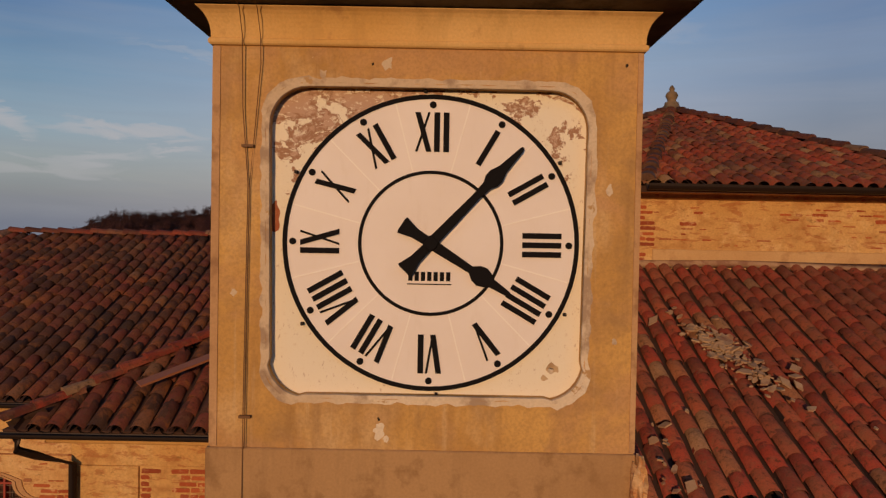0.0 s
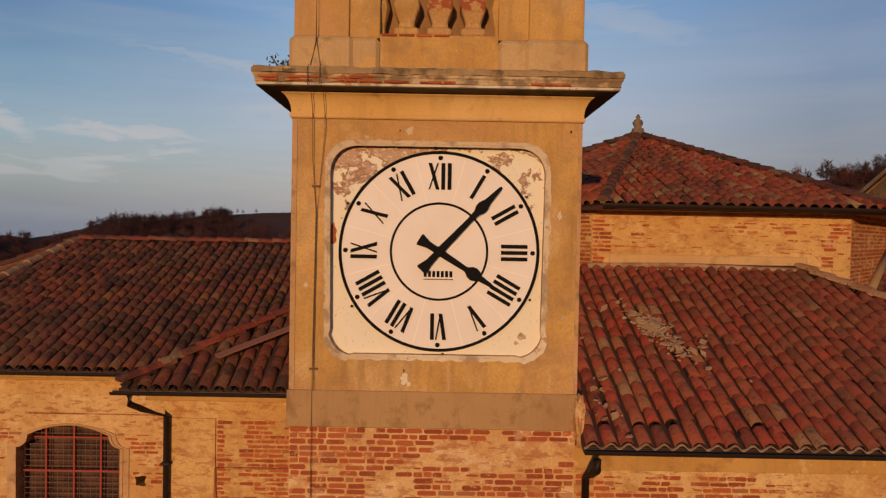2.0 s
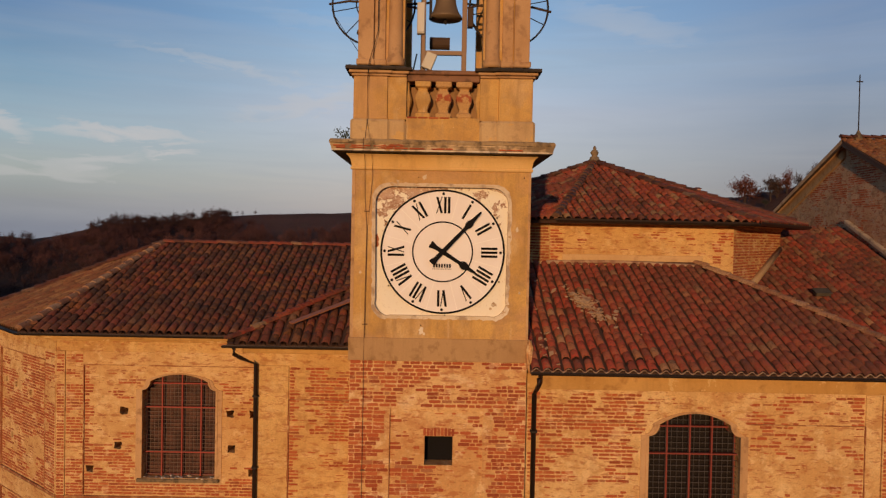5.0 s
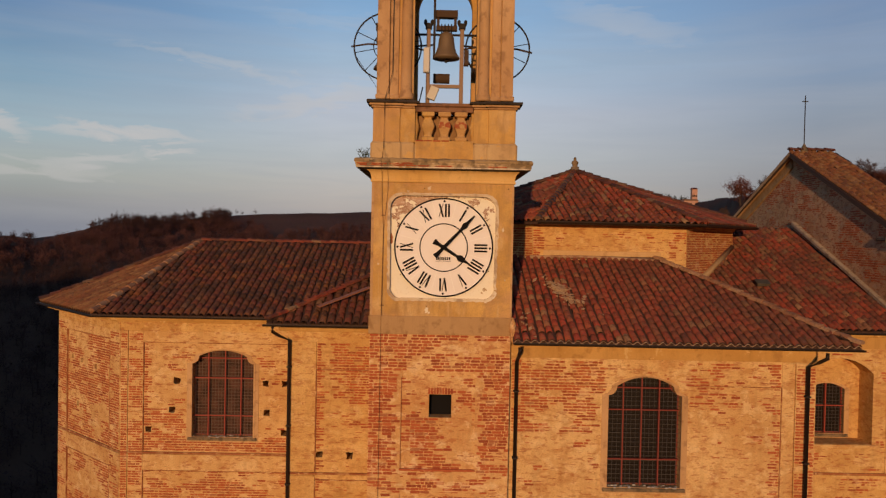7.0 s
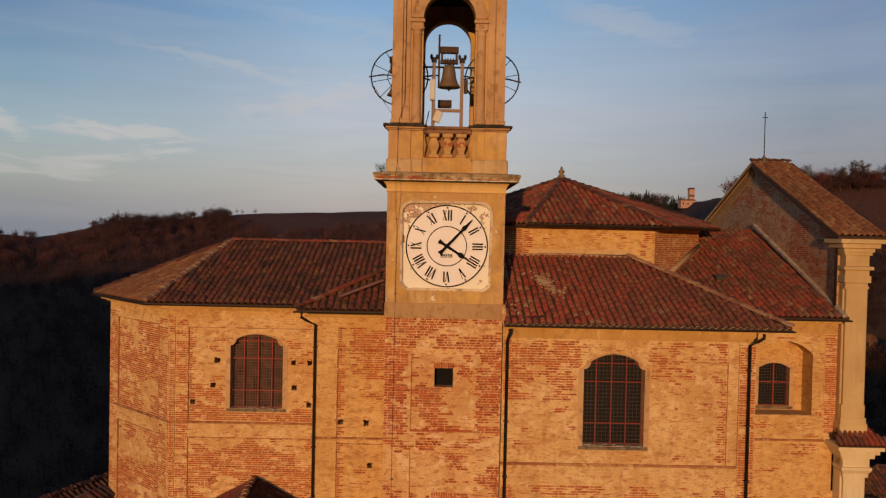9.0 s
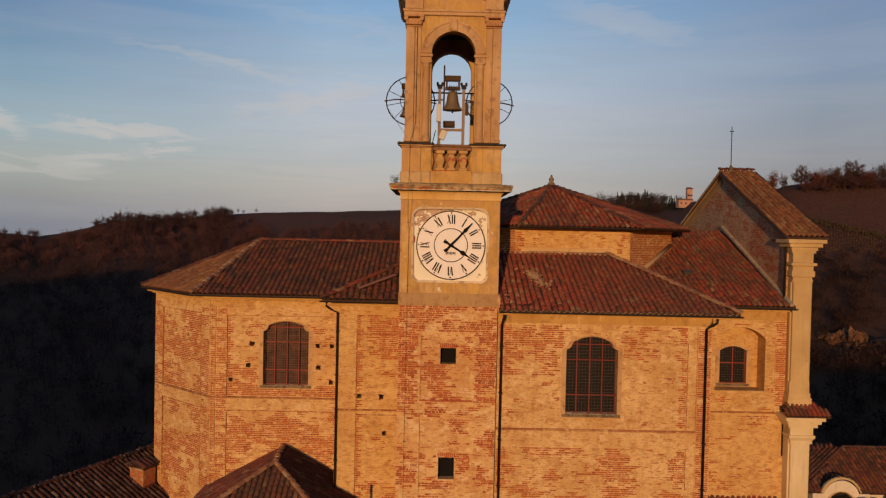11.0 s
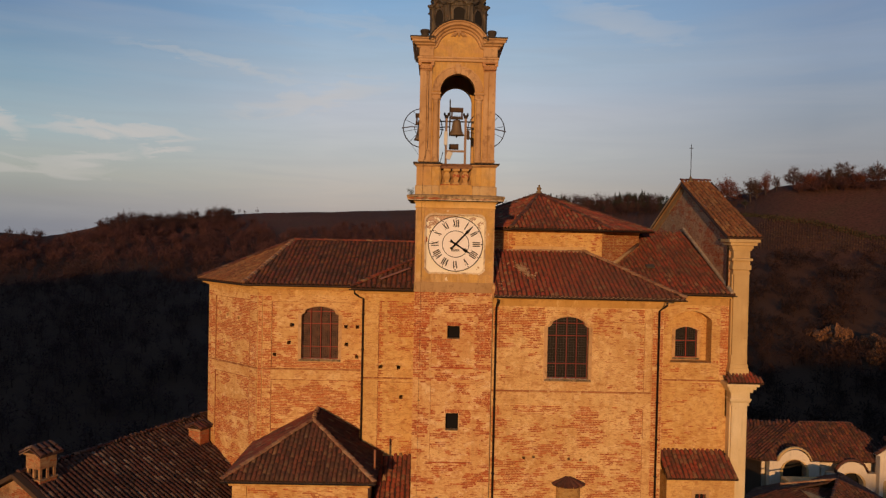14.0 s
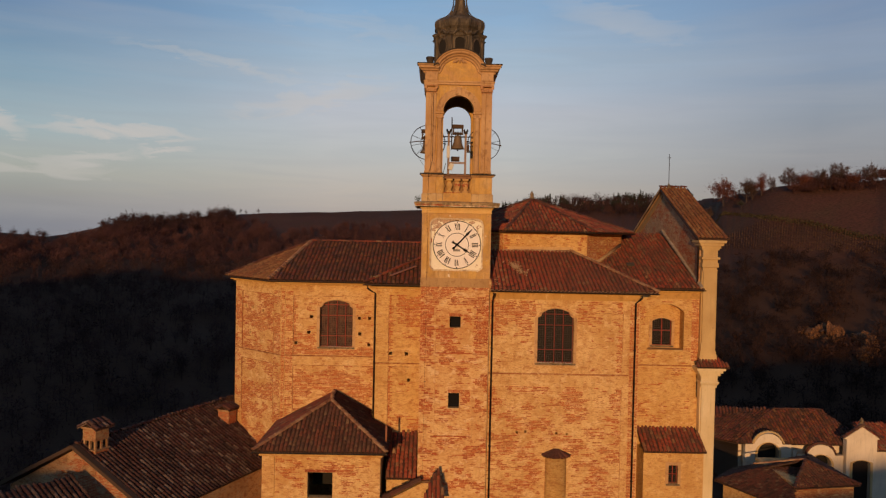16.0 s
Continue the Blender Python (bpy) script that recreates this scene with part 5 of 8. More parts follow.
for x, z, r, sd in ((1.06, 16.22, 0.085, 3.3), (0.98, 16.13, 0.04, 5.1)):
    loop = [(x + r * (0.8 + 0.7 * noise.noise(Vector((math.cos(a), math.sin(a), sd)))) * math.cos(a), z + r * 0.9 * (0.8 + 0.7 * noise.noise(Vector((math.cos(a), math.sin(a), sd + 4)))) * math.sin(a)) for a in [2 * math.pi * k / 18 for k in range(18)]]
    part("damp_stain", slab(loop, [], 0.004, front(TF + 0.127)), STAIN, tower)
loop = [(-1.59 + 0.05 * math.cos(a), 17.60 + 0.16 * math.sin(a)) for a in [2 * math.pi * k / 16 for k in range(16)]]
part("bare_brick_patch", slab(ragged(loop, 0.02, 0.045, 12), [], 0.004, front(TF + 0.126)), BRICK, tower)
bm = bmesh.new()
bmesh.ops.create_icosphere(bm, subdivisions=3, radius=1.0)
for v in bm.verts:
    k = 1 + 0.3 * noise.noise(v.co * 2.0) + 0.15 * noise.noise(v.co * 6.0)
    k += 0.5 * noise.noise(v.co * 4.0 + Vector((5, 0, 0)))
    v.co = Vector((1.84 + v.co.x * 0.075 * k, 6.88 + v.co.y * 0.16 * k, 15.14 + v.co.z * 0.34 * k))
part("mortar_fillet", bm, WALL_PEACH, tower, "lumpy pale mortar fillet")

# ---- tower clock ----
KX, KZ, KR, KS = -0.115, 17.382, 1.386, 1.012
clock = thing("tower_clock", "white tower clock with black roman numerals showing five past four", "clock", at=(0, 0, 0))


def disc(r, n=72):
    return [(KX + r * math.sin(-2 * math.pi * i / n), KZ + r * math.cos(-2 * math.pi * i / n)) for i in range(n)]


dial = part("dial", slab(disc(KR - 0.01), [], 0.045, front(TF + 0.09)), DIAL, clock, "plain white enamelled dial plates")
part("outer_ring", slab(disc(KR), [disc(KR - 0.042)], 0.05, front(TF + 0.078)), BLACK, clock, "black outer ring")
part("inner_ring", slab(disc(0.680), [disc(0.648)], 0.02, front(TF + 0.082)), BLACK, clock, "black inner ring")


def polar(s, r, ang):
    """A point s to the clockwise side and r outwards of the dial's middle, at a clock angle."""
    r, s = r * KS, s * KS
    return (KX + r * math.sin(ang) + s * math.cos(ang), KZ + r * math.cos(ang) - s * math.sin(ang))


R0, R1 = 0.845, 1.205


def strokes(text):
    """Bars of a roman numeral, each (s at foot, s at head, width)."""
    widths = {"I": 0.086, "V": 0.155, "X": 0.165}
    total = sum(widths[c] for c in text)
    s, out = -total / 2, []
    for c in text:
        w = widths[c]
        if c == "I":
            out.append((s + w / 2, s + w / 2, 0.052))
        elif c == "V":
            out.append((s + w * 0.56, s + 0.03, 0.052))
            out.append((s + w * 0.56, s + w - 0.01, 0.020))
        else:
            out.append((s + w - 0.03, s + 0.03, 0.050))
            out.append((s + 0.02, s + w - 0.03, 0.020))
        s += w
    return out


for hour, text in enumerate(("XII", "I", "II", "III", "IIII", "V", "VI", "VII", "VIII", "IX", "X", "XI")):
    ang = radians(30 * hour)
    bm = bmesh.new()
    for k, (foot, head, w) in enumerate(strokes(text)):
        loop = [polar(foot - w / 2, R0, ang), polar(foot + w / 2, R0, ang), polar(head + w / 2, R1, ang), polar(head - w / 2, R1, ang)]
        one = slab(loop[::-1], [], 0.016, front(TF + 0.076 - 0.0015 * k))
        me = bpy.data.meshes.new("tmp")
        one.to_mesh(me)
        one.free()
        bm.from_mesh(me)
        bpy.data.meshes.remove(me)
    part("numeral", bm, BLACK, clock, "black roman numeral " + text)
    dot_c = polar(0, 1.275, ang)
    part("hour_dot", slab([(dot_c[0] + 0.032 * math.cos(-2 * math.pi * i / 18), dot_c[1] + 0.032 * math.sin(-2 * math.pi * i / 18)) for i in range(18)], [], 0.016, front(TF + 0.076)), BLACK, clock, "black hour dot")
    a2 = ang + radians(15)
    part("dial_seam", slab([polar(-0.006, 0.68, a2), polar(-0.006, 1.32, a2), polar(0.006, 1.32, a2), polar(0.006, 0.68, a2)], [], 0.008, front(TF + 0.085)), SEAM, clock)
for k in range(6):
    ang = radians(-3 + 60 * k)
    p = polar(0, KR + 0.02, ang)
    part("fixing_screw", boxes((p[0] - 0.015, p[0] + 0.015, TF + 0.07, TF + 0.13, p[1] - 0.015, p[1] + 0.015), bevel=0.004), IRON, clock)


def pointer(name, deg, shape, tail, y, label):
    ang = radians(deg)
    right = [polar(w, r, ang) for r, w in shape]
    left = [polar(-w, r, ang) for r, w in reversed(shape)]
    tails = [polar(-w, -r, ang) for r, w in tail] + [polar(w, -r, ang) for r, w in reversed(tail)]
    part(name, slab((right + left + tails)[::-1], [], 0.014, front(y)), BLACK, clock, label)


pointer("minute_pointer", 43.2, [(0.05, 0.05), (0.60, 0.036), (0.74, 0.045), (0.80, 0.075), (0.86, 0.078), (0.95, 0.045), (1.19, 0.022), (1.22, 0.012)], [(0.05, 0.045), (0.20, 0.05), (0.34, 0.085), (0.35, 0.06)], TF + 0.02, "long black minute pointer with flared tail")
pointer("hour_pointer", 122.2, [(0.05, 0.05), (0.44, 0.036), (0.50, 0.08), (0.56, 0.095), (0.62, 0.075), (0.66, 0.045), (0.85, 0.025), (0.88, 0.01)], [(0.05, 0.045), (0.18, 0.05), (0.31, 0.085), (0.32, 0.06)], TF + 0.04, "short black hour pointer with spade shoulders")
bm = bmesh.new()
bmesh.ops.create_cone(bm, cap_ends=True, segments=20, radius1=0.075, radius2=0.06, depth=0.09, matrix=Matrix.Translation((KX, TF + 0.04, KZ)) @ Matrix.Rotation(math.pi / 2, 4, "X"))
part("hub", bm, BLACK, clock, "black centre hub")
# the maker's mark: plain bars of its size
mark = part("maker_mark", boxes((KX - 0.215, KX + 0.20, TF + 0.080, TF + 0.1, 16.995, 17.005)), BLACK, clock, "thin black underlined mark")
for i in range(7):
    x = KX - 0.205 + i * 0.059
    part("mark_bar", boxes((x, x + 0.04, TF + 0.081, TF + 0.1, 17.03, 17.115)), BLACK, mark)

# ---- church ----
church = thing("church", "baroque brick church with patched ochre plaster and red tiled roofs", "church")
AX = 18.75
TW, CW, AW, NW = 7.35, 11.8, 10.25, 11.0


def wall(name, loop, holes, y, thick=0.6, mat=WALL, label=""):
    return part(name, slab(loop, holes, thick, front(y)), mat, church, label)


def band(name, x0, x1, y, z0, z1, d, mat=WALL, m=None, bevel=0.008):
    if m is None:
        return part(name, boxes((x0, x1, y - d, y + 0.02, z0, z1), bevel=bevel), mat, church)
    return part(name, boxes((x0, x1, z0, z1, -0.02, d), bevel=bevel, m=m), mat, church)


def church_window(loop, y, bars_u, bars_v, parent, cell=0.125, deep=0.28, m=None, sill=True, glass=None, wire=None, bars=None):
    """A window set back in its opening: dusty panes, red iron bars and a wire grille before them."""
    m = m or front(y)
    u0, u1 = min(p[0] for p in loop), max(p[0] for p in loop)
    v0, v1 = min(p[1] for p in loop), max(p[1] for p in loop)
    win = part("window", slab(grow(loop, 0.17), [grow(loop, 0.045)], 0.05, m @ Matrix.Translation((0, 0, 0.022))), OCHRE_TRIM, parent, "tall barred window with plaster surround")
    part("window_bead", slab(grow(loop, 0.052), [grow(loop, -0.012)], 0.07, m @ Matrix.Translation((0, 0, 0.040))), OCHRE_TRIM, win, "rounded plaster bead round the opening")
    part("window_pane", slab(grow(loop, 0.03), [], 0.02, m @ Matrix.Translation((0, 0, -deep - 0.1))), glass or GLASS, win, "dark dusty glass")
    part("window_frame", slab(grow(loop, 0.02), [grow(loop, -0.03)], 0.06, m @ Matrix.Translation((0, 0, -deep - 0.04))), bars or RUST, win)

    def top(u):
        v = v1
        while v > v0 and not inside(loop, u, v - 0.02):
            v -= 0.02
        return v

    for fu in bars_u:
        u = u0 + (u1 - u0) * fu
        part("glazing_bar", boxes((u - 0.017, u + 0.017, v0, top(u), -deep, -deep + 0.10), m=m), bars or RUST, win)
    for fv in bars_v:
        v = v0 + (v1 - v0) * fv
        part("glazing_bar", boxes((u0, u1, v - 0.016, v + 0.016, -deep + 0.004, -deep + 0.107), m=m), bars or RUST, win)
    bm = bmesh.new()
    u = u0 + cell / 2
    while u < u1:
        box(bm, u - 0.0045, u + 0.0045, v0, top(u), -deep + 0.06, -deep + 0.069, m=m)
        u += cell
    v = v0 + cell / 2
    while v < v1:
        a, b = u0, u1
        while a < b and not inside(loop, a + 0.005, v):
            a += 0.02
        while b > a and not inside(loop, b - 0.005, v):
            b -= 0.02
        if b - a > 0.1:
            box(bm, a, b, v - 0.006, v + 0.006, -deep + 0.069, -deep + 0.078, m=m)
        v += cell
    part("wire_grille", bm, wire or GRILLE, win, "square iron wire grille")
    if sill:
        part("window_sill", boxes((u0 - 0.12, u1 + 0.12, v0 - 0.10, v0 - 0.003, -deep - 0.06, 0.10), m=m, bevel=0.012), LEDGE, win, "worn stone sill with crumbs of mortar")
    return win


# sockets left by the scaffolding
def sockets(places, s=0.10):
    return [ragged(rect(x - s, x + s, z - s, z + s), 0.06, 0.05, x) for x, z in places]


CH_HOLES = sockets(((-9.15, 12.55), (-9.3, 11.55), (-10.1, 10.85), (-6.1, 12.5), (-6.05, 11.5), (-5.45, 12.5), (-5.45, 10.8)))
AN_HOLES = sockets(((-3.98, 10.55), (-3.0, 10.52), (-2.85, 8.9)))
FA_HOLES = sockets(((1.1, 12.9), (1.9, 12.85), (3.0, 12.75), (1.6, 11.2)), 0.085)
TR_HOLES = sockets(((3.6, 6.55), (4.1, 6.6), (5.9, 6.55), (6.5, 6.5)), 0.07)

GRIME = plaster_mat("worn_brick_edging", (0.26, 0.085, 0.032), (0.40, 0.15, 0.055), (0.54, 0.31, 0.13), 0.50, False, (0.60, 0.38, 0.17))

# transept beside the tower
tr_win = shouldered(4.66, 6.78, 10.62, 13.80, 0.27, 0.26)
tr_loop = rect(1.803, 10.56, -1.2, 14.62)
tr_wall = wall("transept_wall", tr_loop, [tr_win, *TR_HOLES], TW, 0.7, WALL, "patchy brick and cream plaster wall")
part("transept_side_wall", boxes((9.9, 10.56, TW + 0.71, NW + 0.3, -1.2, 14.6)), WALL, church)
church_window(tr_win, TW, (0.23, 0.48, 0.72), (0.24, 0.69, 0.89), church, 0.132, bars=RUST_DARK)
band("wall_plate", 1.86, 10.6, TW, 14.30, 14.66, 0.06, PLATE)
part("eaves_cornice", boxes((1.86, 10.70, TW - 0.22, TW + 0.1, 14.66, 14.74), (1.86, 10.80, TW - 0.40, TW + 0.1, 14.74, 14.82), bevel=0.015), PLATE, church)
band("string_course", 1.86, 10.58, TW, 9.94, 10.02, 0.05, GRIME)
band("string_band", 1.86, 10.56, TW, 9.30, 9.92, 0.025)
band("corner_strip", 9.62, 9.98, TW, 10.02, 14.28, 0.03)
band("corner_strip", 10.0, 10.58, TW, -1.2, 14.28, 0.055)
band("corner_strip", 9.62, 10.0, TW, -1.2, 9.28, 0.03)

# choir
ch_win = shouldered(-8.62, -6.5, 10.62, 13.62, 0.26, 0.2)
ch_loop = rect(-11.05, -4.6, -1.2, 14.55)
ch_wall = wall("choir_wall", ch_loop, [ch_win, *CH_HOLES], CW, 0.7, WALL, "patchy brick and yellow plaster choir wall")
church_window(ch_win, CW, (0.24, 0.51, 0.77), (0.235, 0.67, 0.90), church, 0.113, glass=GLASS_BROWN, wire=GRILLE_BROWN)
C0, C1 = Vector((-14.75, 15.0, 0)), Vector((-11.05, CW, 0))
FACET = basis((C0.x, C0.y, 0), C1 - C0, (0, 0, 1))
FL = (C1 - C0).length
fa_loop = rect(0, FL, -1.2, 14.55)
fa_wall = part("apse_wall", slab(fa_loop, FA_HOLES, 0.7, FACET), WALL, church, "patchy brick apse wall")
part("apse_end_wall", boxes((-14.75, -14.1, 15.3, 20.4, -1.2, 14.5)), WALL, church)
part("choir_back_wall", boxes((-11.0, 3.0, 23.2, 23.8, -1.2, 14.5)), WALL, church)
for nm, z0, z1, d, mt in (("wall_plate", 14.25, 14.56, 0.05, WALL_YELLOW), ("string_course", 10.02, 10.09, 0.06, GRIME)):
    band(nm, -11.05, -4.95, CW, z0, z1, d, mt)
    band(nm, 0.0, FL - 0.02, 0, z0, z1, d, mt, FACET)
part("eaves_cornice", boxes((-11.15, -4.9, CW - 0.2, CW + 0.1, 14.56, 14.64), (-11.3, -4.9, CW - 0.4, CW + 0.1, 14.64, 14.74), bevel=0.015), PLATE, church)
part("eaves_cornice", boxes((-0.1, FL + 0.08, 14.56, 14.64, -0.1, 0.2), (-0.2, FL + 0.15, 14.64, 14.74, -0.1, 0.4), bevel=0.015, m=FACET), PLATE, church)
for x0, x1, d in ((-11.05, -10.80, 0.07), (-10.80, -10.28, 0.035)):
    band("corner_strip", x0, x1, CW, 10.1, 14.25, d)
    band("corner_strip", x0, x1, CW, -1.2, 10.0, d)
band("panel_head", -10.28, -4.95, CW, 13.86, 14.25, 0.035)
band("panel_head", -10.28, -4.95, CW, 9.45, 10.0, 0.035)
for u0, u1, d in ((0.0, 0.75, 0.05), (FL - 0.72, FL - 0.02, 0.05)):
    band("corner_strip", u0, u1, 0, 10.1, 14.25, d, WALL, FACET)
    band("corner_strip", u0, u1, 0, -1.2, 10.0, d, WALL, FACET)
band("panel_head", 0.75, FL - 0.72, 0, 13.9, 14.25, 0.05, WALL, FACET)
band("panel_head", 0.75, FL - 0.72, 0, 9.45, 10.0, 0.05, WALL, FACET)

# annex between choir and tower
an_loop = rect(-5.05, TX0 + 0.02, -1.2, 14.55)
an_wall = wall("annex_wall", an_loop, AN_HOLES, AW, 0.6, WALL_YELLOW, "yellow plastered wall with bare brick")
part("annex_side_wall", boxes((-5.05, -4.5, AW + 0.61, CW + 0.3, -1.2, 14.5)), WALL_YELLOW, church)
band("wall_plate", -5.05, TX0, AW, 14.2, 14.56, 0.02, WALL_YELLOW)
band("corner_strip", -5.05, -4.12, AW, 10.0, 14.2, 0.04, WALL_YELLOW)
band("string_course", -5.08, TX0, AW, 9.90, 9.97, 0.06, GRIME)
band("corner_strip", -5.05, -4.12, AW, -1.2, 9.86, 0.04, WALL_YELLOW)
part("eaves_cornice", boxes((-5.3, TX0, AW - 0.25, AW + 0.1, 14.56, 14.68), bevel=0.015), PLATE, church)


def edging(m, *lines, w=0.028, d=0.045):
    """Worn brick mouldings round the sunk panels: lines of (u0, u1, v0, v1), level or upright."""
    for u0, u1, v0, v1 in lines:
        bm = bmesh.new()
        n = max(2, int(max(u1 - u0, v1 - v0) / 0.12))
        rows = []
        for i in range(n + 1):
            u, v = u0 + (u1 - u0) * i / n, v0 + (v1 - v0) * i / n
            k = w * (0.55 + 0.6 * noise.noise(Vector((u * 4, v * 4, 2))))
            e = Vector((0, k)) if u1 - u0 > v1 - v0 else Vector((-k, 0))
            rows.append([bm.verts.new(m @ Vector((u + s * e.x, v + s * e.y, h))) for s, h in ((-1, -0.01), (-1, d), (1, d), (1, -0.01))])
        for a, b in zip(rows, rows[1:]):
            for j in range(3):
                bm.faces.new((a[j], a[j + 1], b[j + 1], b[j]))
        bm.faces.new(rows[0])
        bm.faces.new(rows[-1][::-1])
        bmesh.ops.recalc_face_normals(bm, faces=bm.faces[:])
        part("panel_edging", bm, GRIME, church)


edging(front(CW), (-10.28, -10.28, 10.12, 13.86), (-10.28, -5.0, 13.86, 13.86), (-10.28, -10.28, 5.5, 9.44), (-10.28, -5.0, 9.44, 9.44))
edging(FACET, (0.75, 0.75, 10.12, 13.9), (FL - 0.72, FL - 0.72, 10.12, 13.9), (0.75, FL - 0.72, 13.9, 13.9), (0.75, 0.75, 5.5, 9.44), (FL - 0.72, FL - 0.72, 5.5, 9.44), (0.75, FL - 0.72, 9.44, 9.44), d=0.06)
edging(front(AW), (-4.12, -4.12, 9.98, 13.3), (-4.12, TX0, 13.3, 13.3), (-4.12, -4.12, 4.0, 9.8), (-4.12, TX0, 9.72, 9.72))
edging(front(TW), (2.3, 4.4, 13.56, 13.56), (7.0, 9.62, 13.56, 13.56), (9.62, 9.62, 10.04, 13.56), (9.62, 9.62, 1.0, 9.28), w=0.018, d=0.035)
edging(front(TF), (-1.22, -1.22, 11.17, 13.88), (-1.22, -1.22, 6.38, 10.48), w=0.014, d=0.008)

# nave wall with its niche
na_niche = arch(12.12, 14.40, 10.98, 13.35, 0.52, 14)
na_win = arch(12.62, 13.90, 11.12, 12.68, 0.2, 10)
na_loop = rect(10.5, 15.55, -1.2, 14.62)
na_wall = wall("nave_wall", na_loop, [na_niche], NW, 0.85, WALL_YELLOW, "patchy brick nave wall")
part("niche_back_wall", slab(grow(na_niche, 0.2), [na_win], 0.35, front(NW + 0.85)), WALL_YELLOW, church)
church_window(na_win, NW + 0.85, (0.5,), (0.55,), church, 0.12, 0.12)
band("wall_plate", 10.56, 15.55, NW, 14.2, 14.62, 0.05, PLATE)
part("niche_sill", boxes((12.0, 14.5, NW - 0.07, NW + 0.84, 10.86, 10.972), bevel=0.01), WALL_YELLOW, church)
band("string_course", 10.56, 15.5, NW, 9.94, 10.02, 0.06, GRIME)
band("panel_edge", 14.85, 15.5, NW, 10.02, 14.2, 0.035)
band("panel_edge", 10.6, 11.3, NW, 10.02, 14.2, 0.035)
part("eaves_cornice", boxes((10.6, 15.5, NW - 0.3, NW + 0.1, 14.62, 14.74), bevel=0.015), PLATE, church)

# drum under the pyramid roof
SKIRT = plaster_mat("pale_cement_skirting", (0.52, 0.31, 0.13), (0.62, 0.41, 0.19), (0.42, 0.24, 0.10), 0.58, False)
DXC, DH, DYF, DXH, DYH = 5.72, 2.68, 12.2, 5.87, 6.55
d_plan = [(DXC - DH, DYF), (DXC + DH, DYF), (DXC + DXH, DYF + 4.0), (DXC + DXH, 2 * AX - DYF - 4.0), (DXC + DH, 2 * AX - DYF), (DXC - DH, 2 * AX - DYF), (DXC - DXH, 2 * AX - DYF - 4.0), (DXC - DXH, DYF + 4.0)]
drum = part("drum_wall", moulding(d_plan, [(0, 14.9), (0, 18.3)]), WALL_YELLOW, church, "yellow plastered octagonal drum with bare bricks")
part("drum_cornice", moulding(d_plan, [(0.03, 18.08), (0.06, 18.10), (0.06, 18.16), (0.25, 18.20), (0.3, 18.3), (0.05, 18.31)]), WALL_YELLOW, church)
part("cement_skirting", boxes((DXC - DH + 0.36, DXC + DH - 0.9, DYF - 0.03, DYF + 0.02, 16.7, 17.27), bevel=0.012), SKIRT, church, "smooth pale cement skirting above the roof")
part("roof_fillet", tube([(DXC - DH - 0.1, DYF - 0.04, 17.02), (DXC - 1.0, DYF - 0.05, 17.05), (7.3, DYF - 0.05, 17.03), (DXC + DH, DYF - 0.06, 16.52), (9.25, 13.2, 16.20), (9.7, 13.85, 16.42), (11.5, 16.15, 17.4)], 0.065, 7), EAVE_LIME, church, "pale lime fillet along the roof edge")
part("roof_fillet", tube([(DXC + DH + 0.02, DYF - 0.02, 16.60), (9.3, 13.2, 16.33), (9.75, 13.8, 16.52), (11.5, 16.08, 17.46)], 0.12, 7), SKIRT, church, "broad lime fillet under the brick side of the drum")

# facade block behind the nave
COPING = plaster_mat("pale_coping_stone", (0.34, 0.25, 0.16), (0.46, 0.35, 0.23), (0.16, 0.11, 0.07), 0.52)
PALE = plaster_mat("pale_cream_plaster", (0.66, 0.50, 0.27), (0.76, 0.61, 0.37), (0.46, 0.31, 0.15), 0.66)
GX0, GX1 = 15.25, 16.5
gy0, gy1 = 11.0, 2 * AX - 11.0
gab = [(-gy1, 8.0), (-gy0, 8.0), (-gy0, 18.0), (-AX, 21.5), (-gy1, 18.0)]
GBACK = basis((GX0, 0, 0), (0, -1, 0), (0, 0, 1))
GREY_WALL = old_wall_mat("grey_rubble_wall", (0.42, 0.225, 0.105), (0.58, 0.36, 0.185), (0.20, 0.10, 0.052), (0.32, 0.095, 0.042), 0.8, (0.45, 0.33, 0.21))
gable = part("facade_back_wall", slab(gab, [], 0.5, GBACK), GREY_WALL, church, "rough stone and brick back of the facade gable")
part("facade_front_wall", slab([(-a, b) for a, b in gab][::-1], [], 0.5, basis((GX1 - 0.25, 0, 0), (0, 1, 0), (0, 0, 1))), CREAM, church)
part("facade_end_wall", boxes((GX0 + 0.2, GX1 - 0.27, gy0 + 0.01, gy0 + 0.5, -4.9, 18.0)), CREAM, church)
for z0, z1, d, y in ((10.95, 16.05, 0.10, gy0), (-4.9, 9.75, 0.32, gy0)):
    shade = CREAM if z0 > 0 else PALE
    part("corner_pilaster", boxes((GX0 + 0.14, GX1 - 0.30, y - 0.32 - d, y + 0.01, z0, z1), bevel=0.02), shade, church, "cream plaster corner pilaster")
    part("corner_pilaster", boxes((GX0 + 0.07, GX1 - 0.20, y - 0.2 - d, y + 0.012, z0, z1), bevel=0.02), shade, church)


def stack(name, x0, x1, y, levels, mat, label=""):
    """A moulded block: levels of (outset, z0, z1) round a pier head."""
    prof = [q for out, z0, z1 in levels for q in ((out, z0), (out, z1))]
    return part(name, moulding(plan(x0, x1, y - 0.40, y + 0.05), prof), mat, church, label)


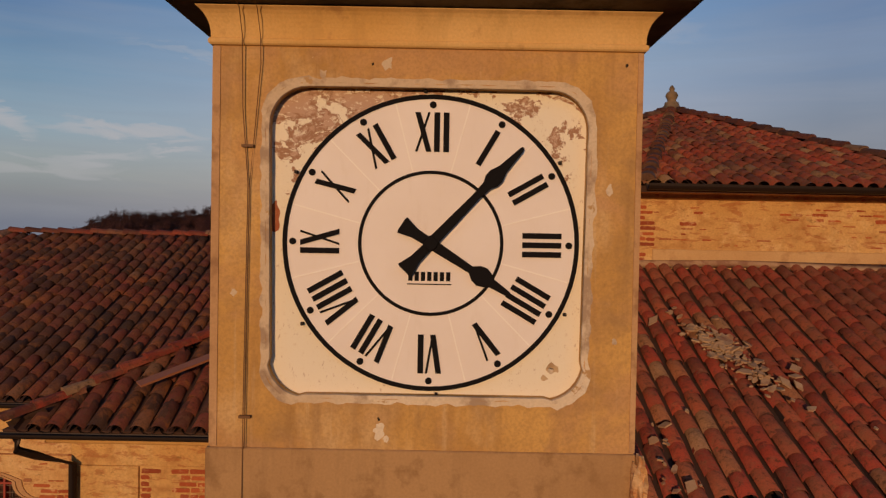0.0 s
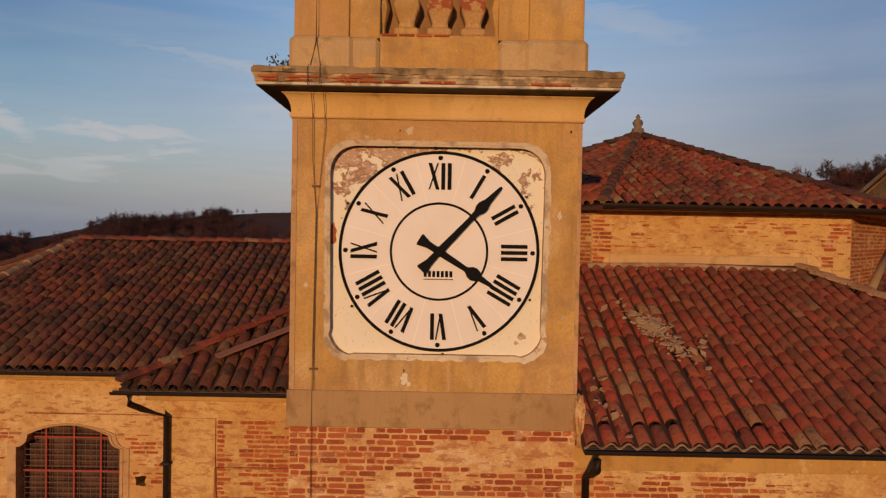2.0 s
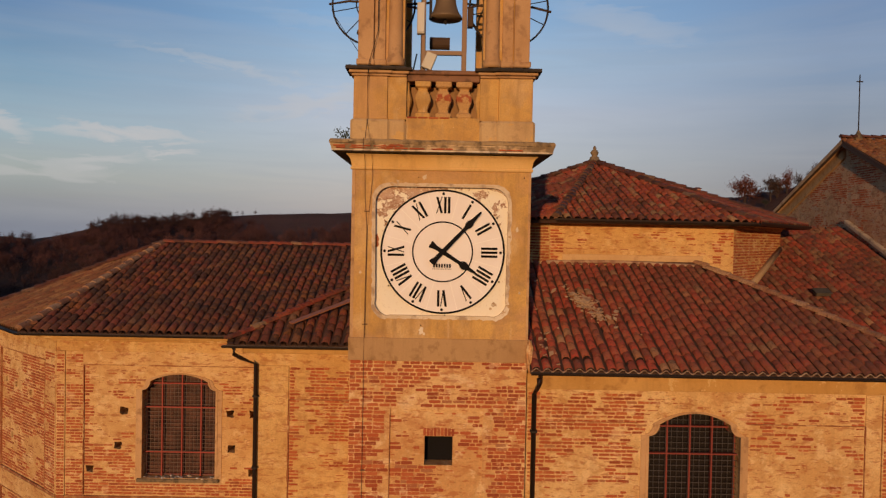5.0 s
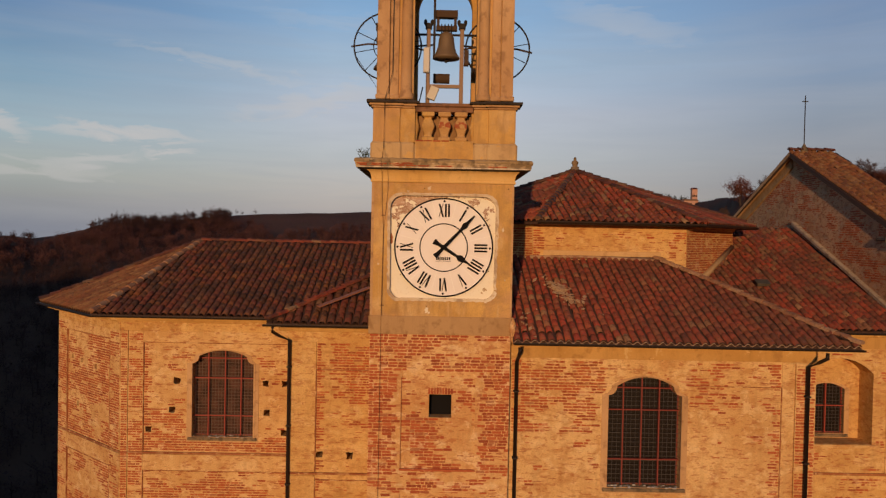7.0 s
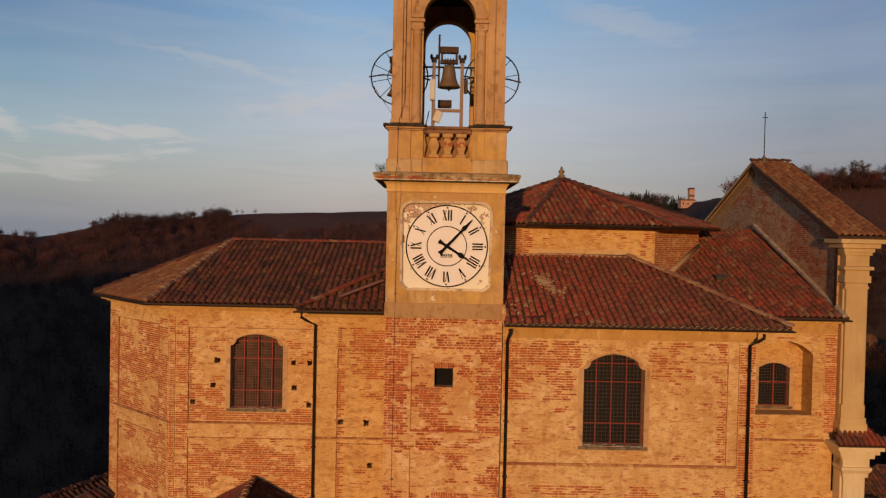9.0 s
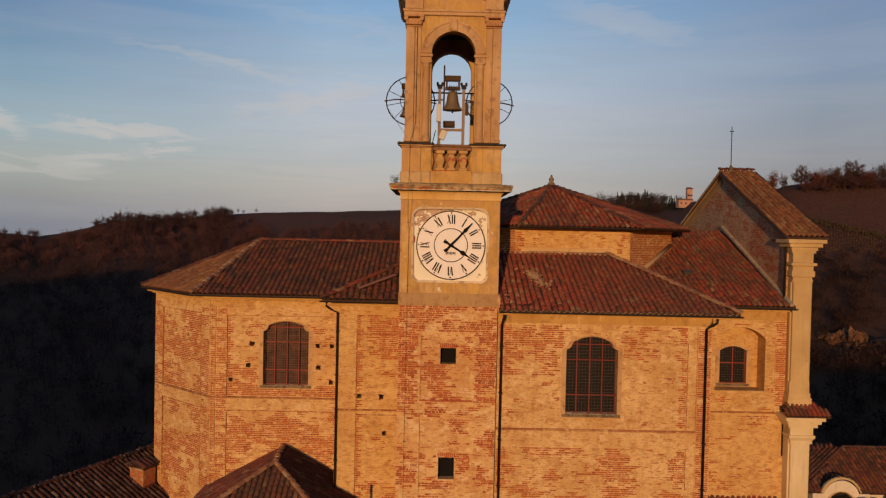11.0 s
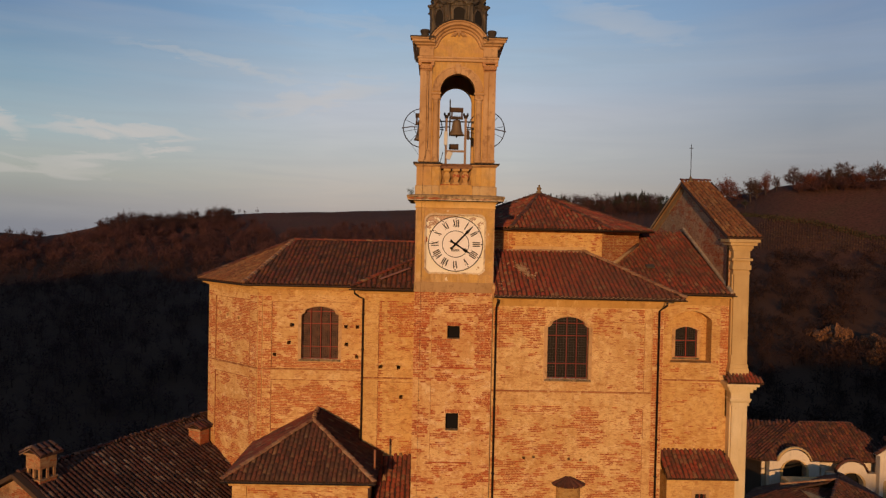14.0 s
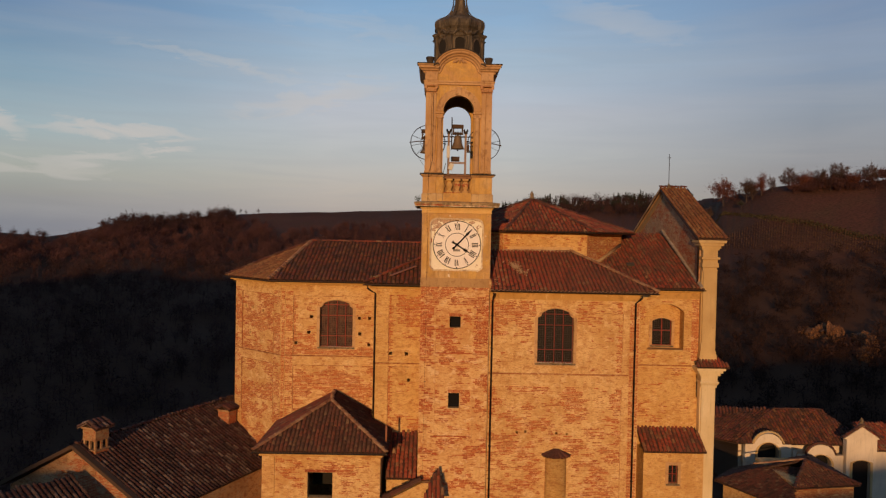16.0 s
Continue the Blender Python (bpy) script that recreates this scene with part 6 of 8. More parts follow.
stack("pilaster_capital", GX0 + 0.12, GX1 - 0.30, gy0, [(0.05, 16.0, 16.1), (0.02, 16.1, 16.22), (0.10, 16.24, 16.5), (0.05, 16.5, 16.72), (0.16, 16.74, 16.86), (0.04, 16.88, 17.3)], CREAM, "cream moulded capital")
stack("facade_cornice", GX0 + 0.10, GX1 - 0.28, gy0, [(0.10, 17.3, 17.42), (0.16, 17.42, 17.56), (0.30, 17.58, 17.74), (0.42, 17.76, 17.92)], CREAM, "cream moulded cornice")
stack("pilaster_base", GX0 + 0.12, GX1 - 0.30, gy0, [(0.12, 10.40, 10.78), (0.08, 10.78, 11.0), (0.04, 11.0, 11.5)], CREAM)
stack("lower_cornice", GX0 + 0.12, GX1 - 0.20, gy0 - 0.24, [(0.03, 8.75, 8.9), (0.12, 9.05, 9.15), (0.05, 9.15, 9.5), (0.18, 9.52, 9.68), (0.3, 9.7, 9.85), (0.42, 9.87, 10.05)], PALE, "cream moulded lower cornice")

SHARD_WHITE = plaster_mat("white_mortar_crumbs", (0.5, 0.44, 0.36), (0.62, 0.55, 0.45), (0.34, 0.26, 0.18), 0.55, False)
# roofs
E0 = 14.86
CRY, CRZ, TRZ = 17.7, 17.19, 16.97
lay_tiles("transept_roof", [(1.84, 6.5, E0), (11.4, 6.5, E0), (7.3, 12.2, TRZ), (1.84, 12.2, TRZ)], TILE_TRANSEPT, church, 11, pick=(0.0, 4.6, -0.2, 5.2), eave=EAVE_LIME)
lay_tiles("transept_end_roof", [(11.4, 6.5, E0), (11.4, 10.3, E0), (9.23, 13.25, 16.05), (7.3, 12.25, TRZ)], TILE_DARK_RED, church, 12)
ridge((11.4, 6.5, E0 + 0.06), (7.3, 12.2, TRZ + 0.08), RIDGE_TAN, church, 13)
lay_tiles("nave_roof", [(11.4, 10.3, E0), (15.4, 10.3, E0), (15.2, AX, 18.45), (11.5, AX, 18.45), (11.5, 16.2, 17.35), (9.23, 13.25, 16.02)], TILE_DARK_RED, church, 14)
part("nave_back_roof", slab([(0, 0), (5.0, 0), (5.0, 8.6), (0, 8.6)], [], 0.1, basis((15.4, 2 * AX - 10.3, E0), (-1, 0, 0), (0, -1, 0.425))), TILE_BASE, church)
lay_tiles("choir_roof", [(-11.75, 11.1, E0), (-1.5, 11.1, E0), (3.0, CRY, CRZ), (-10.2, CRY, CRZ)], TILE_CHOIR, church, 15, 0.25)
lay_tiles("apse_roof", [(-15.5, 14.94, E0), (-11.75, 11.1, E0), (-10.2, CRY, CRZ)], TILE_MOSS, church, 16)
lay_tiles("apse_end_roof", [(-15.5, 2 * CRY - 14.94, E0), (-15.5, 14.94, E0), (-10.2, CRY, CRZ)], TILE_CHOIR, church, 17)
part("choir_back_roof", slab([(0, 0), (13.0, 0), (13.0, 7.0), (0, 7.0)], [], 0.1, basis((3.0, 2 * CRY - 11.1, E0), (-1, 0, 0), (0, -1, 0.353))), TILE_BASE, church)
ridge((-11.75, 11.1, E0 + 0.05), (-10.2, CRY, CRZ + 0.08), RIDGE_TAN, church, 18)
ridge((-15.5, 14.94, E0 + 0.05), (-10.2, CRY, CRZ + 0.08), TILE_BROWN, church, 19)
ridge((-10.2, CRY, CRZ + 0.08), (2.9, CRY, CRZ + 0.08), TILE_RED, church, 20)
lay_tiles("annex_roof", [(-5.6, 9.55, E0), (TX0, 9.55, E0), (TX0, 13.0, 16.32)], TILE_CHOIR, church, 21, 0.25)
lay_tiles("annex_end_roof", [(-5.6, 11.3, E0), (-5.6, 9.55, E0), (TX0, 13.0, 16.32), (TX0, 15.3, 16.32)], TILE_CHOIR, church, 22, 0.25)
ridge((-5.6, 9.55, E0 + 0.08), (TX0, 13.0, 16.44), TILE_RED, church, 23, 0.11)
part("flashing", boxes((0, 2.0, -0.1, 0.1, 0, 0.03), m=basis((-4.05, 10.1, 15.25), (1.95, 1.45, 0.72), (-0.5, 1, 0.2)) @ pose(0, 0, 0.1)), COPPER_RED, church, "reddish metal flashing strip")
part("roof_core", boxes((-1.9, 1.9, TB + 0.02, 16.5, 14.5, 16.0)), TILE_BASE, church)
apex = (DXC - 0.1, AX, 20.52)
d_eave = [(DXC + (x - DXC) * 1.135, AX + (y - AX) * 1.115, 18.24) for x, y in d_plan]
d_eave[0] = (d_eave[0][0] + 0.4, *d_eave[0][1:])
for i in range(8):
    lay_tiles("drum_roof", [d_eave[i], d_eave[(i + 1) % 8], apex], TILE_RED, church, 30 + i) if i in (0, 1, 2, 7) else part("drum_back_roof", slab([(0, 0), ((Vector(d_eave[(i + 1) % 8]) - Vector(d_eave[i])).length, 0), ((Vector(d_eave[(i + 1) % 8]) - Vector(d_eave[i])).length / 2, 7.4)], [], 0.08, basis(d_eave[i], Vector(d_eave[(i + 1) % 8]) - Vector(d_eave[i]), Vector(apex) - (Vector(d_eave[i]) + Vector(d_eave[(i + 1) % 8])) / 2)), TILE_BASE, church)
    ridge((*d_eave[i][:2], 18.3), (apex[0], apex[1], 20.6), TILE_BROWN, church, 50 + i)
part("drum_finial", lathe([(0.26, 20.5), (0.26, 20.66), (0.19, 20.71), (0.17, 20.79), (0.10, 20.83), (0.12, 20.88), (0.16, 20.96), (0.12, 21.04), (0.05, 21.09), (0.075, 21.13), (0.04, 21.19), (0.02, 21.22)], (DXC - 0.1, AX, 0), 14), LEDGE, church, "weathered stone finial")
lay_tiles("facade_roof", [(14.95, 10.45, 18.02), (16.88, 10.45, 18.02), (16.88, AX, 21.62), (14.95, AX, 21.62)], TILE_MOSS, church, 61)
part("facade_far_roof", slab([(0, 0), (1.93, 0), (1.93, 9.1), (0, 9.1)], [], 0.14, basis((16.88, 2 * AX - 10.45, 17.95), (-1, 0, 0), (0, -1, 0.442))), OCHRE_TRIM, church)
ridge((14.92, AX, 21.7), (16.88, AX, 21.7), TILE_BROWN, church, 62)
part("verge_board", slab([(-10.45, 17.80), (-10.45, 17.96), (-AX, 21.64), (-AX, 21.40)], [], 0.08, basis((14.96, 0, 0), (0, -1, 0), (0, 0, 1))), WOOD, church)
part("verge_board", slab([(-(2 * AX - 10.45), 17.80), (-AX, 21.40), (-AX, 21.64), (-(2 * AX - 10.45), 17.96)], [], 0.08, basis((14.96, 0, 0), (0, -1, 0), (0, 0, 1))), WOOD, church)
part("verge_plaster", slab([(-(2 * AX - 10.9), 17.5), (-AX - 0.2, 20.95), (-AX - 0.2, 21.4), (-(2 * AX - 10.45), 17.8)], [], 0.1, basis((15.17, 0, 0), (0, -1, 0), (0, 0, 1))), CEMENT, church)
cop = boxes((0, 9.15, -0.10, 0.10, 0.0, 0.16), m=basis((15.22, 10.3, E0 + 0.02), (-0.02, 8.45, 3.6), (-1, 0, 0)), bevel=0.03)
part("coping", cop, COPING, church, "weathered stone coping between nave and facade")
lay_tiles("cornice_roof", [(14.95, 9.9, 10.08), (16.95, 9.9, 10.08), (16.5, 10.6, 10.5), (15.2, 10.6, 10.5)], TILE_DARK_RED, church, 63, 0.20, 0.3)
part("wall_ledge", boxes((GX0 - 0.12, GX0 + 0.02, 11.0, 12.4, 17.82, 17.92), bevel=0.02), STONE_DARK, church, "dark ledge across the back of the facade")
part("rain_pipe", tube([(GX0 - 0.10, 10.75, 17.9), (GX0 - 0.10, 10.95, 17.5), (GX0 - 0.10, 10.95, 15.2)], 0.05), GUTTER, church)
lay_tiles("lean_to_roof", [(11.55, 9.15, 5.02), (15.4, 9.15, 5.02), (15.25, NW, 6.05), (11.55, NW, 6.05)], TILE_DARK_RED, church, 64)
lt_win = rect(13.15, 13.75, 3.0, 4.15)
part("lean_to_wall", slab(rect(11.62, 15.3, -2.5, 4.92), [lt_win], 0.4, front(9.45)), WALL_YELLOW, church, "low plastered lean-to wall")
part("lean_to_side_wall", boxes((11.62, 12.0, 9.86, NW, -2.5, 4.95), (14.9, 15.3, 9.86, NW - 0.4, -2.5, 4.95)), WALL_YELLOW, church)
church_window(lt_win, 9.45, (0.5,), (0.5,), church, 0.13, 0.2)

# roof hatch on the nave
hm = basis((11.45, 13.05, 16.17), (1, 0, 0), (0, 8.45, 3.59))
hatch = part("roof_hatch", boxes((-0.22, 0.22, -0.15, 0.15, 0.0, 0.10), bevel=0.015, m=hm), STONE_DARK, church, "small grey roof hatch")
part("hatch_lid", boxes((-0.25, 0.25, -0.18, 0.18, 0.103, 0.125), bevel=0.008, m=hm), STONE_DARK, hatch)
# crumbs of mortar on the window sills
rng = random.Random(17)
for wx0, wx1, wy in ((4.66, 6.78, TW), (-8.62, -6.5, CW)):
    bm = bmesh.new()
    for i in range(34):
        r = rng.uniform(0.012, 0.045)
        bmesh.ops.create_icosphere(bm, subdivisions=1, radius=r, matrix=Matrix.Translation((rng.uniform(wx0, wx1), wy + rng.uniform(-0.07, 0.2), 10.62 + r * 0.3)) @ Matrix.Diagonal((1.4, 1, 0.6, 1)))
    tagged(part("mortar_crumbs", bm, SHARD_WHITE, church), "crumbs of white mortar on the sill", kind="stuff")

# gutters and pipes
gutter((1.84, 6.42, 14.84), (11.45, 6.42, 14.82), church)
gutter((-11.8, 11.0, 14.84), (-5.2, 11.0, 14.84), church)
gutter((-15.6, 14.9, 14.84), (-11.8, 11.02, 14.84), church)
gutter((-5.7, 9.48, 14.83), (TX0, 9.48, 14.83), church)
gutter((11.45, 10.22, 14.82), (15.45, 10.22, 14.82), church)
gutter((d_eave[0][0], d_eave[0][1] - 0.08, 18.28), (d_eave[1][0], d_eave[1][1] - 0.08, 18.26), church, 0.10)
gutter((d_eave[1][0], d_eave[1][1] - 0.08, 18.28), (d_eave[2][0], d_eave[2][1] - 0.08, 18.26), church, 0.10)
drainpipe(2.02, TW - 0.12, -1.0, 14.35, church, (0.0, -0.75))
drainpipe(10.30, TW - 0.16, -1.0, 14.35, church, (0.16, -0.7))
drainpipe(-4.98, AW - 0.12, 4.0, 14.4, church, (-0.42, -0.6))

# half-round niche tower at the foot of the transept
bm = bmesh.new()
n = 14
ring_a, ring_b = [], []
for i in range(n + 1):
    a = math.pi * i / n
    ring_a.append(bm.verts.new((5.9 + 0.62 * math.cos(a), TW - 0.45 * math.sin(a), -1.2)))
    ring_b.append(bm.verts.new((5.9 + 0.62 * math.cos(a), TW - 0.45 * math.sin(a), 5.2)))
for i in range(n):
    f = bm.faces.new((ring_a[i + 1], ring_a[i], ring_b[i], ring_b[i + 1]))
    f.smooth = True
bm.faces.new(ring_b)
part("half_round_apse", bm, WALL_YELLOW, church, "small half-round plastered projection")
for i in range(7):
    a0, a1 = math.pi * i / 7, math.pi * (i + 1) / 7
    p = lambda a, r, z: (5.9 + r * math.cos(a), TW - r * 0.75 * math.sin(a), z)
    am = (a0 + a1) / 2
    ridge(p(am, 0.80, 5.18), p(am, 0.10, 5.52), TILE_BROWN, church, 70 + i, 0.15, 0.5, "apse_cap_tile")

# cross on the facade gable
vane = thing("gable_cross", "thin iron rod with a small cross on the gable", "cross", at=(0, 0, 0))
part("rod", tube([(15.6, AX, 21.6), (15.6, AX, 24.1)], 0.022, 6), IRON, vane)
part("cross_arm", boxes((15.48, 15.72, AX - 0.02, AX + 0.02, 23.82, 23.86)), IRON, vane)
part("foot", lathe([(0.16, 21.6), (0.16, 21.75), (0.08, 21.9), (0.03, 22.0)], (15.6, AX, 0), 10), LEDGE, vane)

# ---- bells ----


def bell(x, y, lip, r, wheel_x=None, wheel_r=1.0, axle=None):
    h = r * 2.0
    ob = thing("bell", "bronze church bell hung on an iron frame", "bell", "bells in the belfry")
    prof = [(r, 0.0), (r * 0.98, 0.05), (r * 0.80, h * 0.18), (r * 0.64, h * 0.42), (r * 0.56, h * 0.72), (r * 0.50, h * 0.86), (r * 0.34, h * 0.96), (r * 0.1, h)]
    part("bell_body", lathe([(a, lip + b) for a, b in prof], (x, y, 0), 24), BRONZE, ob)
    part("clapper", lathe([(0.03, lip - 0.12), (0.05, lip - 0.06), (0.02, lip), (0.02, lip + h * 0.5)], (x, y, 0), 8), IRON, ob)
    head = part("headstock", boxes((x - 0.32, x + 0.32, y - 0.09, y + 0.09, lip + h + 0.02, lip + h + 0.16), (x - 0.30, x - 0.22, y - 0.08, y + 0.08, lip + h + 0.16, lip + h + 0.40), (x + 0.22, x + 0.30, y - 0.08, y + 0.08, lip + h + 0.16, lip + h + 0.40), (x - 0.33, x + 0.33, y - 0.12, y + 0.12, lip + h + 0.40, lip + h + 0.62), bevel=0.012), WOOD, ob, "dark timber headstock")
    for k in range(4):
        xx = x - 0.15 + 0.1 * k
        part("crown_strap", tube([(xx, y - 0.1, lip + h * 0.9), (xx, y - 0.1, lip + h + 0.2)], 0.02, 6), IRON, ob)
    return ob


def wheel(owner, cx, cy, cz, r):
    def hoop(name, rad, thick, parent, label=""):
        return part(name, tube([(cx + rad * math.cos(2 * math.pi * i / 40), cy, cz + rad * math.sin(2 * math.pi * i / 40)) for i in range(41)], thick, 6), IRON, parent, label)
    ob = hoop("wheel", r, 0.026, owner, "thin iron bell wheel")
    hoop("inner_hoop", r * 0.42, 0.016, ob)
    for i in range(10):
        a = 2 * math.pi * i / 10 + 0.2
        part("spoke", tube([(cx + r * 0.08 * math.cos(a), cy, cz + r * 0.08 * math.sin(a)), (cx + r * math.cos(a), cy, cz + r * math.sin(a))], 0.013, 5), IRON, ob)
    part("rope_arm", tube([(cx - r * 1.08, cy, cz - 0.02), (cx - r * 0.6, cy - 0.02, cz + 0.06), (cx + r * 0.6, cy - 0.02, cz + 0.02), (cx + r * 1.08, cy, cz - 0.08)], 0.03, 6), WOOD, ob)
    part("pulley_rope", tube([(cx - r * 0.95, cy + 0.02, cz - 0.3), (cx - 0.2, cy + 0.3, cz - r * 1.35)], 0.008, 4), IRON, ob)


bell(BXC + 0.03, 8.9, 23.06, 0.41)
wheel(bell(-2.0, 9.6, 22.85, 0.40), -1.92, 9.0, 23.42, 1.02)
wheel(bell(1.35, 9.6, 22.85, 0.40), 1.42, 9.0, 23.40, 0.97)
frame_ob = thing("iron_support", "rusty brown iron framework carrying the bells", "framework")
for x in (-0.68, 0.33):
    part("post", boxes((x - 0.06, x + 0.06, 8.85, 8.97, 19.95, 24.02), bevel=0.01), BELL_IRON, frame_ob, "faded brown iron post")
    part("bearing", boxes((x - 0.10, x + 0.10, 8.8, 9.02, 23.95, 24.12), bevel=0.02), IRON, frame_ob)
part("axle", tube([(-1.9, 8.9, 23.78), (1.45, 8.9, 23.78)], 0.035, 8), IRON, frame_ob)
part("axle", tube([(-1.9, 9.3, 23.45), (-0.5, 9.2, 23.55)], 0.03, 8), IRON, frame_ob)
part("axle", tube([(0.3, 9.2, 23.55), (1.45, 9.3, 23.45)], 0.03, 8), IRON, frame_ob)
part("cross_beam", boxes((-0.68, 0.36, 8.86, 8.96, 22.18, 22.28)), BELL_IRON, frame_ob)
part("cross_beam", boxes((-1.5, 1.2, 9.5, 9.6, 21.55, 21.63)), IRON, frame_ob)
part("upright_bar", boxes((-0.54, -0.47, 8.7, 8.76, 23.0, 24.9)), IRON, frame_ob, "black flat iron upright")
part("brace", tube([(-0.98, 9.2, 21.6), (-0.83, 8.9, 22.2)], 0.02, 6), IRON, frame_ob)
for x in (-0.78, -0.58, 0.23, 0.43):
    part("bolt_knob", lathe([(0.02, 24.05), (0.05, 24.12), (0.05, 24.2), (0.02, 24.24)], (x, 8.9, 0), 8), IRON, frame_ob)
motor = thing("bell_motor", "small grey ringing motor on a beam", "motor")
bm = bmesh.new()
bmesh.ops.create_cone(bm, cap_ends=True, segments=16, radius1=0.15, radius2=0.15, depth=0.45, matrix=Matrix.Translation((-0.25, 8.9, 22.46)) @ Matrix.Rotation(math.pi / 2, 4, "Y"))
part("housing", bm, WOOD, motor)
part("end_cover", boxes((-0.52, -0.44, 8.78, 9.02, 22.32, 22.6), bevel=0.03), IRON, motor)
cab = thing("control_box", "pale upright control box on the bell frame", "box")
part("case", boxes((-0.80, -0.62, 7.75, 7.92, 22.40, 23.12), bevel=0.015), GREY_BOX, cab)
part("lid", boxes((-0.79, -0.63, 7.73, 7.748, 22.43, 23.09), bevel=0.005), GREY_BOX, cab)
cab2 = thing("control_box", "pale tilted junction box under the beam", "box")
part("case", boxes((-0.13, 0.13, -0.08, 0.08, -0.2, 0.2), bevel=0.015, m=pose(-0.52, 8.7, 21.98, 0, 22, 0)), GREY_BOX, cab2)
cab3 = thing("control_box", "small grey box beside the post", "box")
part("case", boxes((0.40, 0.54, 8.75, 8.95, 22.85, 23.32), bevel=0.015), WOOD, cab3)

# weed growing out of the cornice
LEAF = Mat("dry_weed", 0.9).done((0.05, 0.06, 0.025))
weed = thing("weed", "small straggly weed growing from the tower cornice", "plant")
rng = random.Random(5)
stems, lv, lf = bmesh.new(), [], []
for i in range(9):
    a, l = rng.uniform(0, 6.28), rng.uniform(0.15, 0.38)
    p0 = Vector((-2.42, 7.6, 19.82))
    tip = p0 + Vector((math.cos(a) * 0.16 - 0.03, math.sin(a) * 0.16, l))
    tube([p0, p0.lerp(tip, 0.5) + Vector((0, 0, 0.04)), tip], 0.006, 4, stems)
    for k in range(12):
        q = p0.lerp(tip, rng.uniform(0.35, 1.05)) + Vector([rng.uniform(-0.07, 0.07) for _ in range(3)])
        d1, d2 = Vector([rng.uniform(-1, 1) for _ in range(3)]).normalized() * 0.035, Vector([rng.uniform(-1, 1) for _ in range(3)]).normalized() * 0.02
        m0 = len(lv)
        lv += [q - d1, q + d2, q + d1, q - d2]
        lf.append((m0, m0 + 1, m0 + 2, m0 + 3))
part("stems", stems, LEAF, weed)
mesh_of("leaves", lv, lf, LEAF, weed)

# broken tiles lying on the transept roof
SHARD = plaster_mat("pale_mortar_shard", (0.34, 0.19, 0.10), (0.50, 0.34, 0.19), (0.26, 0.10, 0.05), 0.50, False)
rng = random.Random(8)
slope = Vector((0, 5.7, TRZ - E0)).normalized()
sn = Vector((1, 0, 0)).cross(slope)
sv, sf = [], []
for i in range(230):
    k = rng.random()
    if k < 0.86:
        v = rng.gauss(3.05, 0.42)
        u = rng.gauss(3.58, 0.15) + (3.05 - v) * 0.30
    elif k < 0.93:
        u, v = rng.gauss(2.25, 0.1), rng.gauss(0.8, 0.4)
    else:
        u, v = rng.uniform(2.2, 4.6), rng.uniform(0.6, 4.6)
    o = Vector((u, 6.5, E0)) + slope * v + sn * rng.uniform(0.13, 0.17)
    s = 0.018 + 0.085 * rng.random() ** 2
    a = rng.uniform(0, 6.28)
    t1 = (Vector((1, 0, 0)) * math.cos(a) + slope * math.sin(a) + sn * rng.uniform(-0.6, 0.6)).normalized()
    t2 = sn.cross(t1).normalized()
    nn = t1.cross(t2)
    m0 = len(sv)
    c = rng.randint(4, 6)
    pts = [(math.cos(6.28 * j / c) * s * rng.uniform(0.6, 1.3), math.sin(6.28 * j / c) * s * rng.uniform(0.4, 0.9)) for j in range(c)]
    for h in (0.012, -0.006):
        sv += [o + t1 * p + t2 * q + nn * h for p, q in pts]
    sf.append(tuple(range(m0, m0 + c)))
    for j in range(c):
        sf.append((m0 + j, m0 + c + j, m0 + c + (j + 1) % c, m0 + (j + 1) % c))
ob = mesh_of("tile_shards", sv, sf, SHARD, None, "pale broken tile and mortar shards lying on the roof", "stuff")
ob["category"] = "rubble"

# ---- houses round the church ----


def house(name, label, category):
    return thing(name, label, category)


pav = house("hipped_house", "small brick house with a hipped tiled roof against the choir", "house")
PZ, PYF, PXL, PXR = 5.78, 5.3, -11.2, -3.82
ph = (-7.45, 9.3, 7.72)
lay_tiles("front_roof", [(PXL, PYF, PZ), (PXR, PYF, PZ), ph], TILE_BROWN, pav, 81)
lay_tiles("left_roof", [(PXL, 12.0, PZ), (PXL, PYF, PZ), ph, (-7.6, 12.4, 7.72)], TILE_RED, pav, 82)
lay_tiles("right_roof", [(PXR, PYF, PZ), (PXR, 11.8, PZ), (-7.6, 12.4, 7.72), ph], TILE_BROWN, pav, 83)
ridge((PXL, PYF, PZ + 0.06), (ph[0], ph[1], 7.82), RIDGE_TAN, pav, 84)
ridge((PXR, PYF, PZ + 0.06), (ph[0], ph[1], 7.82), RIDGE_TAN, pav, 85)
ridge((ph[0], ph[1], 7.82), (-7.6, 11.8, 7.82), RIDGE_TAN, pav, 86)
pv_win = rect(-8.25, -6.85, 3.05, 4.5)
pav_wall = part("front_wall", slab(rect(-10.78, -4.2, -1.2, 5.62), [pv_win], 0.5, front(5.85)), WALL, pav, "brick wall with worn plaster")
part("side_wall", boxes((-10.78, -10.3, 6.36, 11.78, -1.2, 5.65)), WALL, pav)
part("side_wall", boxes((-4.7, -4.2, 6.36, 10.2, -1.2, 5.65)), WALL, pav)
part("window_void", slab(grow(pv_win, 0.1), [], 0.05, front(8.5)), DARK, pav)
part("window_lintel", boxes((-8.4, -6.7, 5.84, 6.0, 4.51, 4.66), bevel=0.01), BRICK, pav)
part("corner_strip", boxes((-10.8, -10.1, 5.80, 5.87, -1.2, 5.4), bevel=0.01), WALL, pav)
part("corner_strip", boxes((-4.8, -4.18, 5.80, 5.87, -1.2, 5.4), bevel=0.01), WALL, pav)
